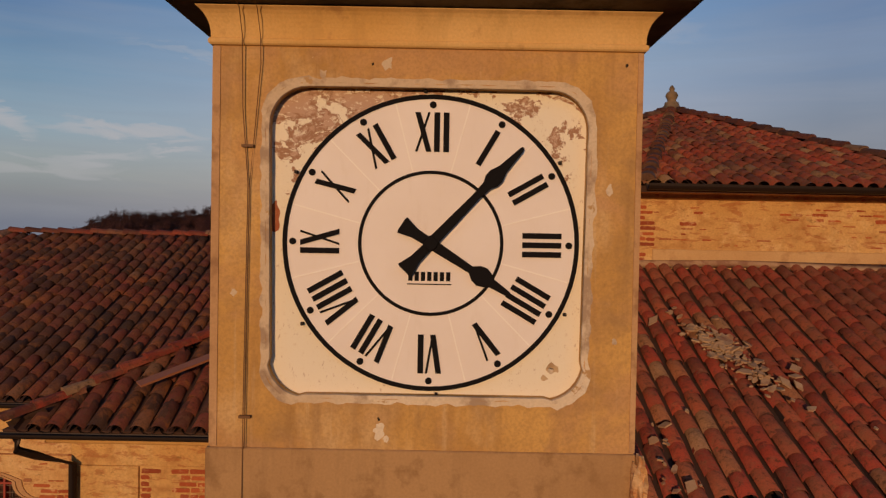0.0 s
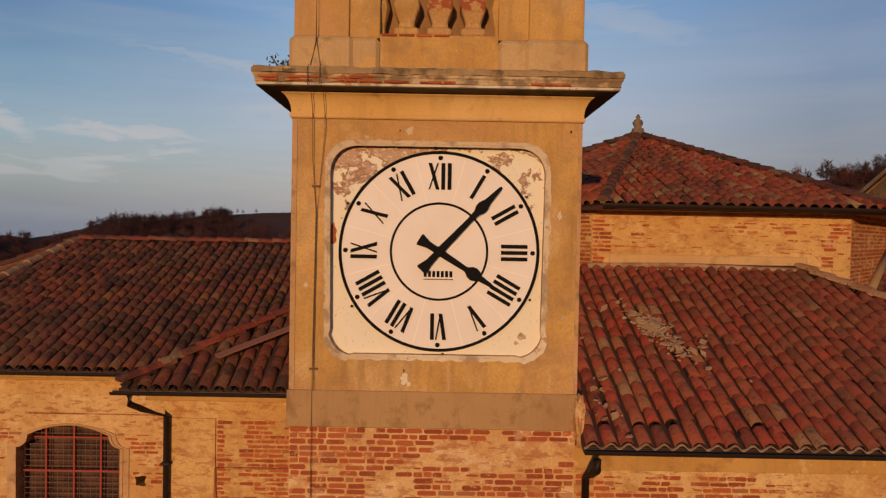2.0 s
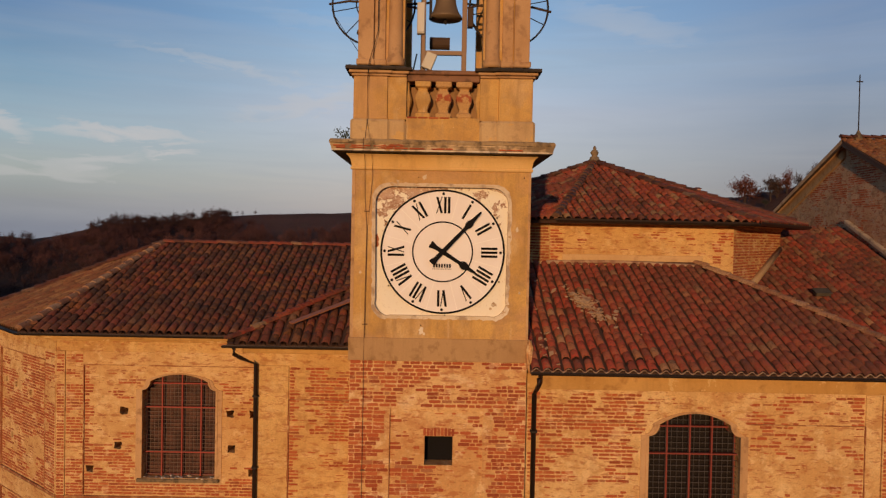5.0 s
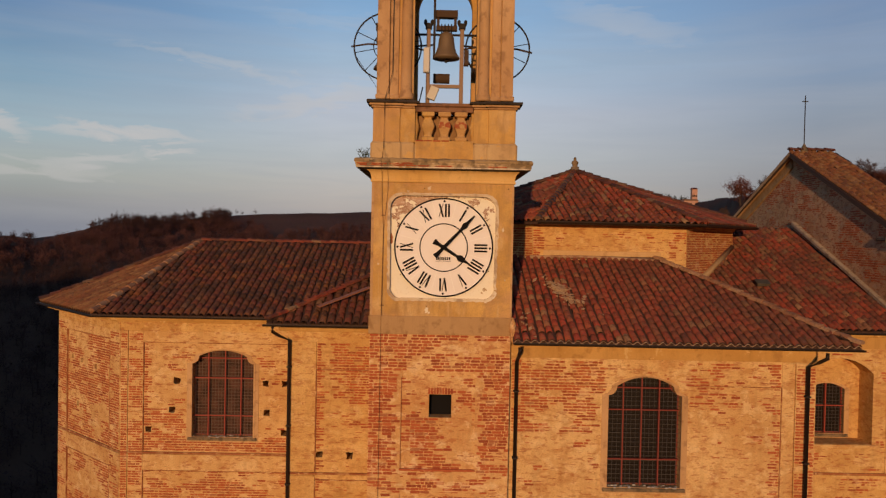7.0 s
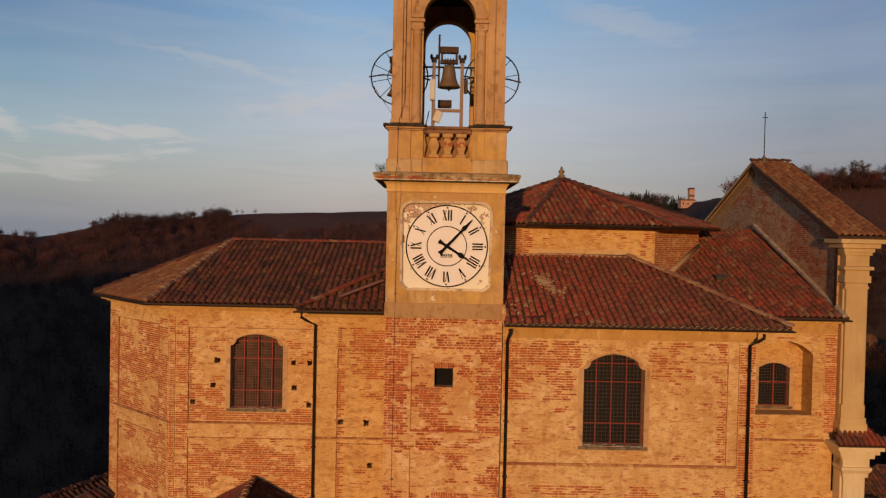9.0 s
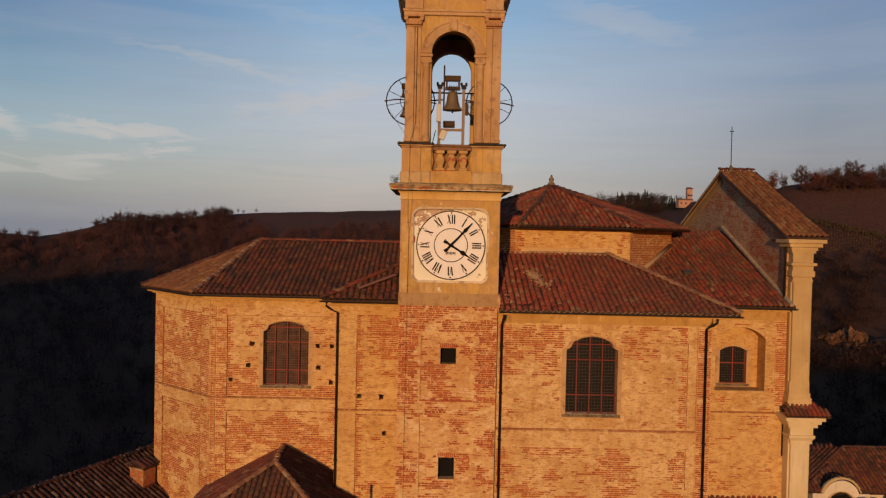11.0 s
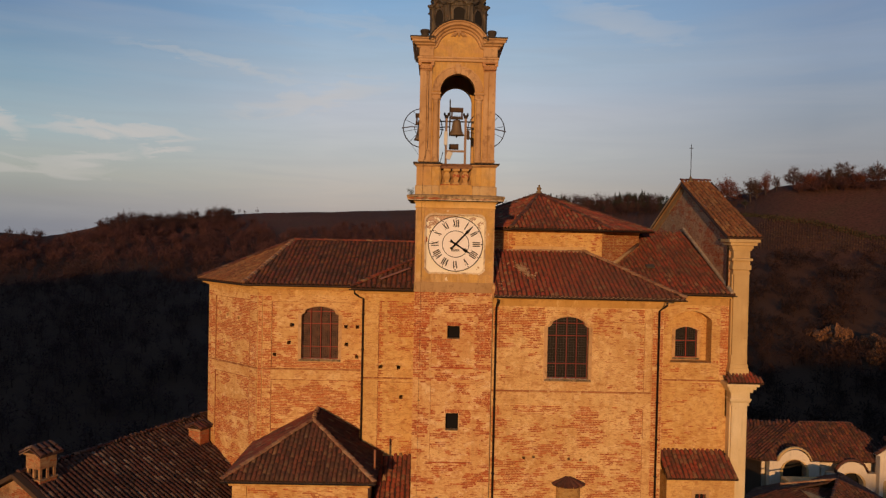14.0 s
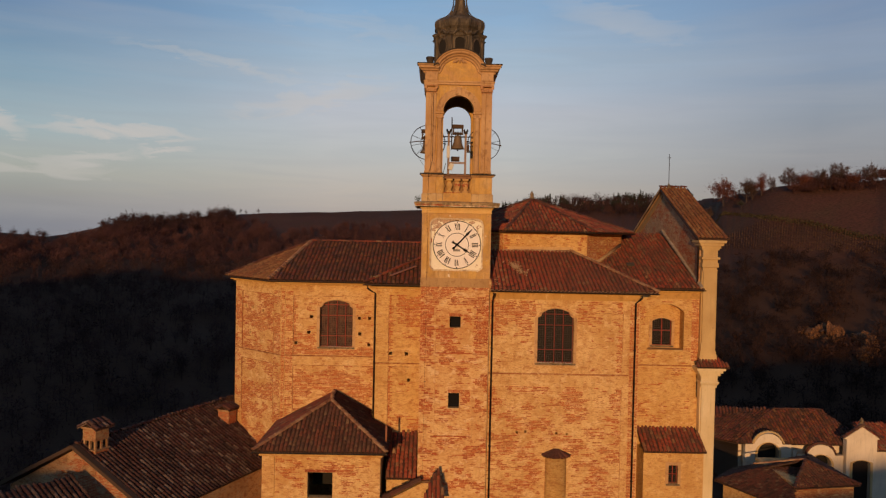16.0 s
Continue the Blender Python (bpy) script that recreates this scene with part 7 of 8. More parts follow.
part("eaves_cornice", boxes((-10.95, -4.05, 5.6, 5.9, 5.44, 5.66), bevel=0.04), WALL_YELLOW, pav)
gutter((PXL - 0.05, PYF - 0.07, PZ - 0.03), (PXR + 0.05, PYF - 0.07, PZ - 0.03), pav)
part("flue_pipe", tube([(-3.95, 6.9, 5.6), (-3.95, 6.9, 6.95)], 0.06), COPPER_RED, pav, "rusty flue pipe")

shed = house("lean_to_shed", "low red tiled lean-to between house and tower", "shed")
lay_tiles("shed_roof", [(-3.95, 6.8, 3.9), (TX0 - 0.05, 6.8, 3.9), (TX0 - 0.05, 10.15, 5.68), (-3.95, 10.15, 5.68)], TILE_RED, shed, 87)
part("shed_wall", boxes((-3.9, TX0 - 0.02, 7.1, 7.5, -1.2, 3.95)), WALL_YELLOW, shed)

# long house with chimneys
lodge = house("long_house", "long house with a dark brown tiled gable roof and chimneys", "house")
RA, RB = Vector((-20.8, 5.1, 6.0)), Vector((-15.5, 17.7, 6.0))
ru = (RB - RA).normalized()
rn = Vector((ru.y, -ru.x, 0))
run, dropz = 5.8, 2.95
EA, EB = RA + rn * run + Vector((0, 0, -dropz)), RB + rn * run + Vector((0, 0, -dropz))
FA, FB = RA - rn * run + Vector((0, 0, -dropz)), RB - rn * run + Vector((0, 0, -dropz))
lay_tiles("right_roof", [EA, EB, RB, RA], TILE_LODGE, lodge, 91, 0.27, 0.40)
lay_tiles("left_roof", [FB, FA, RA, RB], TILE_LODGE, lodge, 92, 0.34, 0.6)
ridge(RA + Vector((0, 0, 0.06)), RB + Vector((0, 0, 0.06)), TILE_BROWN, lodge, 93)
LG = basis(RA + ru * 0.35, rn, (0, 0, 1))
gl = [(-run + 0.3, -7.6), (run - 0.3, -7.6), (run - 0.3, -dropz - 0.1), (0, -0.12), (-run + 0.3, -dropz - 0.1)]
lodge_gable = part("gable_wall", slab(gl, [], 0.4, LG), GREY_WALL, lodge, "worn brick gable wall")
part("side_wall", boxes((0.8, (RB - RA).length, -7.6, -dropz, -0.4, 0), m=basis(RA + rn * (run - 0.4), ru, (0, 0, 1))), GREY_WALL, lodge)
part("side_wall", boxes((0.8, (RB - RA).length, -7.6, -dropz, -0.4, 0), m=basis(RA - rn * (run - 0.8), ru, (0, 0, 1))), WALL, lodge)
part("far_gable_wall", slab(gl, [], 0.4, basis(RB - ru * 0.3, rn, (0, 0, 1))), WALL, lodge)
part("verge_board", boxes((0, 6.55, -0.30, 0.05, -0.1, 0.10), m=basis(RA - ru * 0.03, EA - RA, ru)), WOOD, lodge)
part("verge_board", boxes((0, 6.55, -0.05, 0.30, -0.1, 0.10), m=basis(RA - ru * 0.03, FA - RA, -ru)), WOOD, lodge)
part("verge_plaster", boxes((0.3, 6.2, 0.24, 0.4, -0.62, -0.12), m=basis(RA + ru * 0.02, EA - RA, ru)), PALE, lodge)


CHIMNEY_WALL = old_wall_mat("sooty_chimney_mortar", (0.33, 0.165, 0.068), (0.45, 0.265, 0.12), (0.15, 0.068, 0.032), (0.30, 0.075, 0.028), 0.8, (0.50, 0.32, 0.16))


def chimney(at, w, h, fancy, parent, yaw):
    m = pose(at[0], at[1], at[2], 0, 0, yaw)
    over = 0.23 if fancy else 0.16
    ch = part("chimney", boxes((-w / 2, w / 2, -w / 2, w / 2, -1.0, h * (0.22 if fancy else 0.45)), (-w / 2 - 0.05, w / 2 + 0.05, -w / 2 - 0.05, w / 2 + 0.05, h * (0.22 if fancy else 0.45), h * (0.26 if fancy else 0.50)), bevel=0.015, m=m), CHIMNEY_WALL, parent, "brick chimney")
    for turn in (0, 90, -90):
        side = m @ pose(0, 0, 0, 0, 0, turn) @ basis((0, -w / 2, 0), (1, 0, 0), (0, 0, 1))
        lay_bricks(side, rect(-w / 2 + 0.02, w / 2 - 0.02, -0.4, h * (0.21 if fancy else 0.43)), [], lambda u, v: 0.9, ch, 140 + turn)
        if fancy:
            lay_bricks(side, rect(-w / 2 + 0.01, w / 2 - 0.01, h * 0.53, h * 0.88), [], lambda u, v: 0.3, ch, 340 + turn)
    if fancy:
        for sx in (-1, 0, 1):
            for sy in (-1, 0, 1):
                if sx or sy:
                    part("chimney_post", boxes((sx * w * 0.4 - 0.06, sx * w * 0.4 + 0.06, sy * w * 0.4 - 0.06, sy * w * 0.4 + 0.06, h * 0.26, h * 0.52), m=m), CHIMNEY_WALL, ch)
        part("chimney_head", boxes((-w / 2, w / 2, -w / 2, w / 2, h * 0.52, h * 0.88), (-w / 2 - 0.08, w / 2 + 0.08, -w / 2 - 0.08, w / 2 + 0.08, h * 0.88, h * 0.94), bevel=0.02, m=m), CHIMNEY_WALL, ch)
        part("flue_core", boxes((-w * 0.28, w * 0.28, -w * 0.28, w * 0.28, h * 0.2, h * 0.6), m=m), DARK, ch)
    top = h * 0.94 if fancy else h * 0.50
    for k, sx in enumerate((-1, 1)):
        a = m @ Vector((sx * (w / 2 + over), -w / 2 - over + 0.06, top - (0.08 if fancy else 0)))
        b = m @ Vector((0, -w / 2 - over + 0.06, top + 0.28))
        c = m @ Vector((0, w / 2 + over - 0.06, top + 0.28))
        d = m @ Vector((sx * (w / 2 + over), w / 2 + over - 0.06, top - (0.08 if fancy else 0)))
        quad = [a, d, c, b] if sx > 0 else [d, a, b, c]
        mm = basis(quad[0], quad[1] - quad[0], quad[3] - quad[0])
        iv = mm.inverted()
        part("chimney_cap", slab([tuple((iv @ q)[:2]) for q in quad], [], 0.05, mm), TILE_LODGE if fancy else TILE_CHOIR, ch)
        for j in range(4):
            p0 = quad[0].lerp(quad[1], (j + 0.5) / 4)
            p1 = quad[3].lerp(quad[2], (j + 0.5) / 4)
            ridge(p0 + Vector((0, 0, 0.02)), p1 + Vector((0, 0, 0.02)), TILE_LODGE if fancy else TILE_CHOIR, ch, 100 + j, 0.13, 0.35, "cap_tile")
    return ch


chimney((-19.95, 5.6, 5.3), 0.95, 1.8, True, lodge, -23)
chimney((-15.09, 14.35, 5.1), 0.85, 1.7, False, lodge, -23)

low = house("low_house", "low house with a dark tiled roof in the shade", "house")
lay_tiles("roof", [(-21.5, -4.4, 2.65), (-17.3, 1.9, 2.65), (-20.45, 4.2, 4.75), (-25.0, -2.0, 4.75)], TILE_LODGE, low, 95, 0.27, 0.40)
part("wall", boxes((0.4, 6.9, -4.8, -0.1, -3.4, -0.4), m=basis((-21.5, -4.4, 2.65), (4.2, 6.3, 0), (0, 0, 1))), WALL, low)

# chapel court to the side
chap = house("chapel_court", "white plastered chapel with arched doorways and a tiled roof", "chapel")
GZ = -4.8
HX0, HX1, HY0, HY1 = 26.2, 37.2, 30.2, 38.0
lay_tiles("roof_front", [(HX0 - 0.4, HY0 - 0.3, -0.1), (HX1 + 0.4, HY0 - 0.3, -0.1), (HX1 - 2.0, 34.0, 2.05), (HX0 + 4.6, 34.0, 2.05)], TILE_CHOIR, chap, 111, 0.3, 0.42)
# left and wing slopes take the darker tile, shade put into their colour
lay_tiles("roof_left", [(HX0 - 6.0, HY1, -0.6), (HX0 - 0.4, HY0 - 0.3, -0.1), (HX0 + 4.6, 34.0, 2.05)], TILE_CHOIR, chap, 112, 0.3, 0.42)
lay_tiles("wing_roof", [(HX0 - 6.0, HY1, -0.6), (HX0 + 4.6, 34.0, 2.05), (HX0 - 0.8, 38.6, 1.25)], TILE_CHOIR, chap, 118, 0.3, 0.42)
lay_tiles("roof_right", [(HX1 + 0.4, HY0 - 0.3, -0.1), (HX1 + 0.4, HY1, -0.1), (HX1 - 2.0, 34.0, 2.05)], TILE_BROWN, chap, 113, 0.3, 0.42)
ridge((HX0 + 4.6, 34.0, 2.1), (HX1 - 2.0, 34.0, 2.1), TILE_BROWN, chap, 114)
part("body_wall", boxes((HX0, HX1, HY0 + 0.6, HY1, GZ - 6, -0.15)), WHITEWASH, chap)
# thin dark panel added on the side wall, painting the shade under the eave
part("shade_panel", boxes((HX0 - 0.07, HX0 - 0.004, HY0 + 0.5, HY1, GZ - 6, -0.15)), WOOD, chap, "dark panel added on the side wall to paint its shade")
for xc, hw, zt, top in ((28.5, 0.95, 0.05, 0.85), (33.2, 0.95, -0.95, -0.05)):
    dl = arch(xc - hw, xc + hw, GZ - 5.9, zt - 0.85, 0.85, 12)
    outline = [(xc - hw - 1.1, GZ - 6), (xc + hw + 1.1, GZ - 6), (xc + hw + 1.1, top - 0.95), (xc + hw + 0.35, top - 0.95)] + arch(xc - hw - 0.3, xc + hw + 0.3, 0, top - 0.9, 0.9, 12)[2:] + [(xc - hw - 0.35, top - 0.95), (xc - hw - 1.1, top - 0.95)]
    dw = part("arched_portal", slab(outline, [dl], 0.6, front(HY0 - 0.42)), WHITEWASH, chap, "white arched doorway")
    part("door_void", slab(grow(dl, 0.1), [], 0.05, front(HY0 + 0.5)), DARK, dw)
    part("arch_rim", slab(grow(dl, 0.2), [grow(dl, 0.02)], 0.1, front(HY0 - 0.48)), CREAM, dw)
    hood = arch(xc - hw - 0.35, xc + hw + 0.35, 0, top - 0.9, 0.98, 12)[2:]
    for (a0, b0), (a1, b1) in zip(hood, hood[1:]):
        ridge((a0, HY0 - 0.35, b0 + 0.02), (a1, HY0 - 0.35, b1 + 0.02), CREAM if xc < 30 else TILE_BROWN, dw, 130, 0.16, 1.0, "hood_tile")
for x0, x1 in ((30.75, 31.05), (35.35, 35.6), (37.6, 42.5)):
    part("low_wall", boxes((x0, x1, HY0 - 0.3, HY0 + 0.1, GZ - 6, -0.6), bevel=0.02), WHITEWASH, chap)
gx = 36.55
gate = part("gabled_gate", slab([(gx - 1.35, GZ - 6), (gx + 1.35, GZ - 6), (gx + 1.35, 0.6), (gx + 1.6, 0.65), (gx, 1.7), (gx - 1.6, 0.65), (gx - 1.35, 0.6)], [arch(gx - 0.8, gx + 0.8, GZ - 5.9, -1.5, 0.25)], 0.6, front(HY0 - 0.9)), WHITEWASH, chap, "white gabled gateway")
part("gate_door", slab(arch(gx - 0.85, gx + 0.85, GZ - 5.9, -1.5, 0.27), [], 0.05, front(HY0 - 0.5)), GUTTER, gate)
part("gate_surround", slab(grow(arch(gx - 0.8, gx + 0.8, GZ - 5.9, -1.5, 0.25), 0.22), [arch(gx - 0.8, gx + 0.8, GZ - 5.9, -1.5, 0.25)], 0.06, front(HY0 - 0.94)), CREAM, gate)
for s_ in (-1, 1):
    ridge((gx + s_ * 1.75, HY0 - 0.9, 0.72), (gx, HY0 - 0.9, 1.85), TILE_BROWN, gate, 115, 0.2)
part("gate_finial", lathe([(0.28, 1.7), (0.28, 1.9), (0.14, 2.05), (0.18, 2.2), (0.03, 2.5)], (gx, HY0 - 0.7, 0), 10), LEDGE, gate)
lay_tiles("side_roof", [(38.2, HY0 - 0.5, -0.5), (44.0, HY0 - 0.5, -0.5), (44.0, 34.0, 0.9), (38.2, 34.0, 0.9)], TILE_RED, chap, 117, 0.3, 0.42)

hut = house("brick_hut", "small brick building with a hipped tile roof", "hut")
q0, q1, q2, q3 = (26.4, 20.6, -0.95), (31.5, 20.6, -0.6), (31.5, 28.4, -0.6), (25.0, 28.8, -2.0)
h0 = (29.15, 24.5, 0.12)
e0, e1, e2 = (21.7, 24.4, -1.6), (25.0, 17.6, -1.6), (25.3, 25.4, -1.0)
lay_tiles("roof_front", [q0, q1, h0], TILE_BROWN, hut, 121)
lay_tiles("roof_right", [q1, q2, h0], TILE_BROWN, hut, 123)
lay_tiles("roof_left", [e0, e1, q0, h0, e2], TILE_BROWN, hut, 122)
lay_tiles("roof_back", [q2, q3, h0], TILE_BROWN, hut, 127)
lay_tiles("roof_valley", [q3, e0, e2, h0], TILE_BROWN, hut, 129)
ridge((*q0[:2], -0.88), (*h0[:2], 0.18), TILE_BROWN, hut, 125)
ridge((*q1[:2], -0.55), (*h0[:2], 0.18), TILE_BROWN, hut, 126)
ridge((*e2[:2], -0.54), (*h0[:2], 0.18), RIDGE_TAN, hut, 128)
hut_wall = part("wall", boxes((26.6, 31.2, 21.0, 28.0, -9.0, -0.75)), WALL, hut)
part("wing_wall", slab([(22.3, 24.0), (25.2, 18.2), (26.3, 20.9), (26.5, 27.8)], [], 7.0, Matrix.Translation((0, 0, -1.75))), WALL, hut)
part("yard_wall", boxes((17.6, 18.0, 20.0, 34.0, -6.5, -3.2), bevel=0.05), WHITEWASH, hut)

# tile-capped wall at the foot of the tower
garden = house("capped_wall", "low garden wall with a tile coping beside the tower", "wall")
part("wall", slab([(-4.0, -1.2), (-1.3, -1.2), (-1.3, 3.9), (-1.9, 3.85), (-4.0, 2.75)], [], 0.4, front(6.2)), WALL_YELLOW, garden)
ridge((-4.1, 6.4, 2.8), (-1.9, 6.4, 3.95), TILE_BROWN, garden, 131, 0.26, 0.55, "coping_tiles")
part("post", boxes((-1.45, -0.75, 5.75, 6.45, -1.2, 3.6), bevel=0.02), WALL_YELLOW, garden)
lay_tiles("post_roof", [(-1.75, 5.3, 3.1), (-0.55, 5.3, 3.1), (-0.85, 6.3, 4.5), (-1.2, 6.3, 4.5)], TILE_RED, garden, 132, 0.22, 0.35)

# ---- woods and vines ----


def wood_mat(name, stops, patch=0.07):
    """Twigs and dry leaves: tone by tree, with a little of its own for every twig."""
    m = Mat(name, 0.95, 0.0, 0.1)
    mixed = m.node("ShaderNodeMath")
    mixed.operation = "MULTIPLY_ADD"
    m.link(m.piece(), mixed.inputs[0])
    mixed.inputs[1].default_value = 0.4
    spread = m.node("ShaderNodeMapRange")
    spread.inputs[1].default_value, spread.inputs[2].default_value, spread.inputs[3].default_value, spread.inputs[4].default_value = 0.33, 0.67, 0.0, 0.6
    m.link(m.noise(patch, 2), spread.inputs[0])
    m.link(spread.outputs[0], mixed.inputs[2])
    return m.done(m.ramp(mixed.outputs[0], stops))


RUSSET = wood_mat("russet_twigs", [(0, (0.036, 0.019, 0.018)), (0.45, (0.072, 0.033, 0.030)), (0.75, (0.105, 0.046, 0.038)), (1, (0.14, 0.058, 0.046))])
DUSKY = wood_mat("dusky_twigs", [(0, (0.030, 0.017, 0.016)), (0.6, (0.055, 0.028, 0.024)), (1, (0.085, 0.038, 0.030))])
RUST_LEAF = wood_mat("rust_red_leaves", [(0, (0.07, 0.024, 0.016)), (0.5, (0.13, 0.043, 0.027)), (1, (0.19, 0.066, 0.038))], 0.3)
GREY_TWIG = wood_mat("grey_brown_twigs", [(0, (0.045, 0.028, 0.024)), (0.5, (0.085, 0.054, 0.044)), (1, (0.12, 0.074, 0.058))], 0.3)
# darker twigs for the steep slope, its shade painted into the colour
SHADE_TWIG = wood_mat("shade_brown_twigs", [(0, (0.020, 0.012, 0.010)), (0.6, (0.034, 0.017, 0.013)), (1, (0.05, 0.023, 0.016))])
EVERGREEN = wood_mat("dark_evergreen", [(0, (0.018, 0.022, 0.014)), (0.6, (0.036, 0.036, 0.026)), (1, (0.062, 0.054, 0.040))])
BARK = Mat("grey_bark", 0.95).done((0.06, 0.038, 0.03))


def strips(a, b, width, taper, g):
    """Thin four-cornered twigs from points a to points b."""
    d = b - a
    side = np.cross(d, g.normal(size=a.shape))
    side /= np.maximum(1e-6, np.linalg.norm(side, axis=1))[:, None]
    w = side * (width if np.isscalar(width) else width[:, None])
    return np.stack([a - w, a + w, b + w * taper, b - w * taper], 1)


def leaves(c, size, g):
    """Small diamond-shaped clumps of leaf at points c."""
    u = g.normal(size=c.shape)
    u /= np.linalg.norm(u, axis=1)[:, None]
    v = np.cross(u, g.normal(size=c.shape))
    v /= np.linalg.norm(v, axis=1)[:, None]
    s = (size * g.uniform(0.5, 1.1, len(c)))[:, None]
    return np.stack([c - u * s, c + v * s * 0.6, c + u * s, c - v * s * 0.6], 1)


def tree_shape(kind, seed, twigs):
    """One tree of unit height as loose quads: (wood, crown)."""
    g = np.random.default_rng(seed)
    lean = np.array([g.uniform(-0.05, 0.05), g.uniform(-0.05, 0.05), 0])
    trunk_top = lean + (0, 0, 0.95 if kind == "conifer" else g.uniform(0.36, 0.5))
    foot = np.zeros((3, 3))
    wood = [strips(foot, np.tile(trunk_top, (3, 1)), 0.012, 0.4, g)]
    if kind == "conifer":
        k = g.random(twigs) ** 0.75
        ang = g.uniform(0, 6.28, twigs)
        whorl = 0.75 + 0.25 * np.sin(k * 46)
        rad = (0.17 * (1 - k) + 0.012) * g.uniform(0.25, 1.0, twigs) * whorl
        c = np.stack([rad * np.cos(ang), rad * np.sin(ang), 0.06 + 0.94 * k - rad * 0.25], 1)
        return wood[0], leaves(c, 0.035, g)
    limbs, boughs = 10, 46
    wide, tall, mid = {"bare": (0.33, 0.42, 0.56), "slim": (0.16, 0.46, 0.54), "round": (0.40, 0.41, 0.55), "pine": (0.40, 0.22, 0.74)}[kind]
    ang = g.uniform(0, 6.28, limbs) + np.arange(limbs) * 2.4
    lift = g.uniform(-0.6, 0.95, limbs)
    flat = np.sqrt(1 - lift ** 2)
    tips = np.stack([wide * flat * np.cos(ang), wide * flat * np.sin(ang), mid + tall * lift], 1) * g.uniform(0.6, 0.85, limbs)[:, None]
    start = trunk_top * g.uniform(0.4, 1.0, limbs)[:, None]
    wood += [strips(start, tips, 0.0042, 0.5, g)]
    # boughs off the limbs, held inside the crown's outline
    pick = g.integers(0, limbs, boughs)
    from_ = start[pick] + (tips - start)[pick] * g.uniform(0.35, 1.0, boughs)[:, None]
    to = g.normal(size=(boughs, 3))
    to /= np.linalg.norm(to, axis=1)[:, None]
    to = to * (wide, wide, tall) * g.uniform(0.78, 1.04, boughs)[:, None] + (0, 0, mid)
    to = from_ + (to - from_) * np.minimum(1.0, 0.34 / np.maximum(0.05, np.linalg.norm(to - from_, axis=1)))[:, None]
    wood += [strips(from_, to, 0.0022, 0.5, g)]
    pick = g.integers(0, boughs, twigs)
    base = from_[pick] + (to - from_)[pick] * g.uniform(0.25, 1.05, twigs)[:, None]
    away = base - np.array([0, 0, mid - 0.2])
    away /= np.linalg.norm(away, axis=1)[:, None]
    if kind in ("bare", "slim"):
        ray = away * 0.6 + g.normal(size=(twigs, 3)) * 0.6 + (0, 0, 0.3)
        end = base + ray * g.uniform(0.03, 0.085, twigs)[:, None]
        k = 1.0 if twigs > 900 else (900 / twigs) ** 0.6
        return np.concatenate(wood), strips(base, end, g.uniform(0.0016, 0.0034, twigs) * k, 0.6, g)
    c = base + g.normal(size=(twigs, 3)) * (0.05, 0.05, 0.045)
    return np.concatenate(wood), leaves(c, 0.020 if twigs > 900 else 0.034, g)


def quads_mesh(name, quads, material, parent=None, label="", kind=""):
    me = bpy.data.meshes.new(name)
    n = len(quads)
    me.vertices.add(4 * n)
    me.vertices.foreach_set("co", np.ascontiguousarray(quads, dtype=np.float32).ravel())
    me.loops.add(4 * n)
    me.loops.foreach_set("vertex_index", np.arange(4 * n, dtype=np.int32))
    me.polygons.add(n)
    me.polygons.foreach_set("loop_start", np.arange(0, 4 * n, 4, dtype=np.int32))
    me.update(calc_edges=True)
    me.materials.append(material)
    ob = new(name, me)
    ob.parent = parent
    return tagged(ob, label, kind=kind)


def at_bearing(b, r):
    return r * math.sin(radians(b)), -20 + r * math.cos(radians(b))


def sight_angle(b, r):
    """Elevation of the ground there as sighted from (0, -20, 18), on the camera's path, in degrees."""
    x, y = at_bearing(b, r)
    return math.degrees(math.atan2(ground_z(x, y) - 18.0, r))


class Woods:
    """Many trees joined, from a few shapes, each turned and scaled on its own."""

    def __init__(self, seed, kinds, twigs, count=7):
        self.rng, self.quads = random.Random(seed), []
        self.shapes = [np.concatenate(tree_shape(kinds[i % len(kinds)], seed * 31 + i, twigs)) for i in range(count)]

    def tree(self, x, y, h, wide=1.0):
        q = self.rng.choice(self.shapes)
        a = self.rng.uniform(0, 6.28)
        turn = np.array([[math.cos(a), math.sin(a), 0], [-math.sin(a), math.cos(a), 0], [0, 0, 1]])
        self.quads.append((q @ turn) * (h * wide, h * wide, h) + (x, y, ground_z(x, y) - 0.3))

    def put(self, name, material, label):
        ob = quads_mesh(name, np.concatenate(self.quads), material, None, label, "stuff")
        ob["category"] = "trees"
        return ob


# woodland below the ploughed strip of the valley's far side, placed by sight angle to fit the camera's view, with
# thinner, darker twigs low down as painted shade
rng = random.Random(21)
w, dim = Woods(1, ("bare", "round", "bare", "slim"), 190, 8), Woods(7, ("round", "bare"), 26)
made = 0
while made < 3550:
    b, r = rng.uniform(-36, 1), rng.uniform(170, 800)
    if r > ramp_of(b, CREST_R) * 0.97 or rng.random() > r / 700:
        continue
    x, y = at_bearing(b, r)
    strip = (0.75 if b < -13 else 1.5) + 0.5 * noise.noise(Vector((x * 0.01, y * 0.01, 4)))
    e = sight_angle(b, r)
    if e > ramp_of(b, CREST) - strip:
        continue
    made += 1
    # low trees join the darker wood: the valley's shade put into the colour
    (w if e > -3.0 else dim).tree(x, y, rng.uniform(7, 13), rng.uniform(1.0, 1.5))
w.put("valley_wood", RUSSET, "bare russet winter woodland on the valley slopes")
dim.put("shaded_wood", DUSKY, "bare woodland deep in the valley, coloured dark for its shade")
w = Woods(6, ("bare", "round"), 40)
made = 0
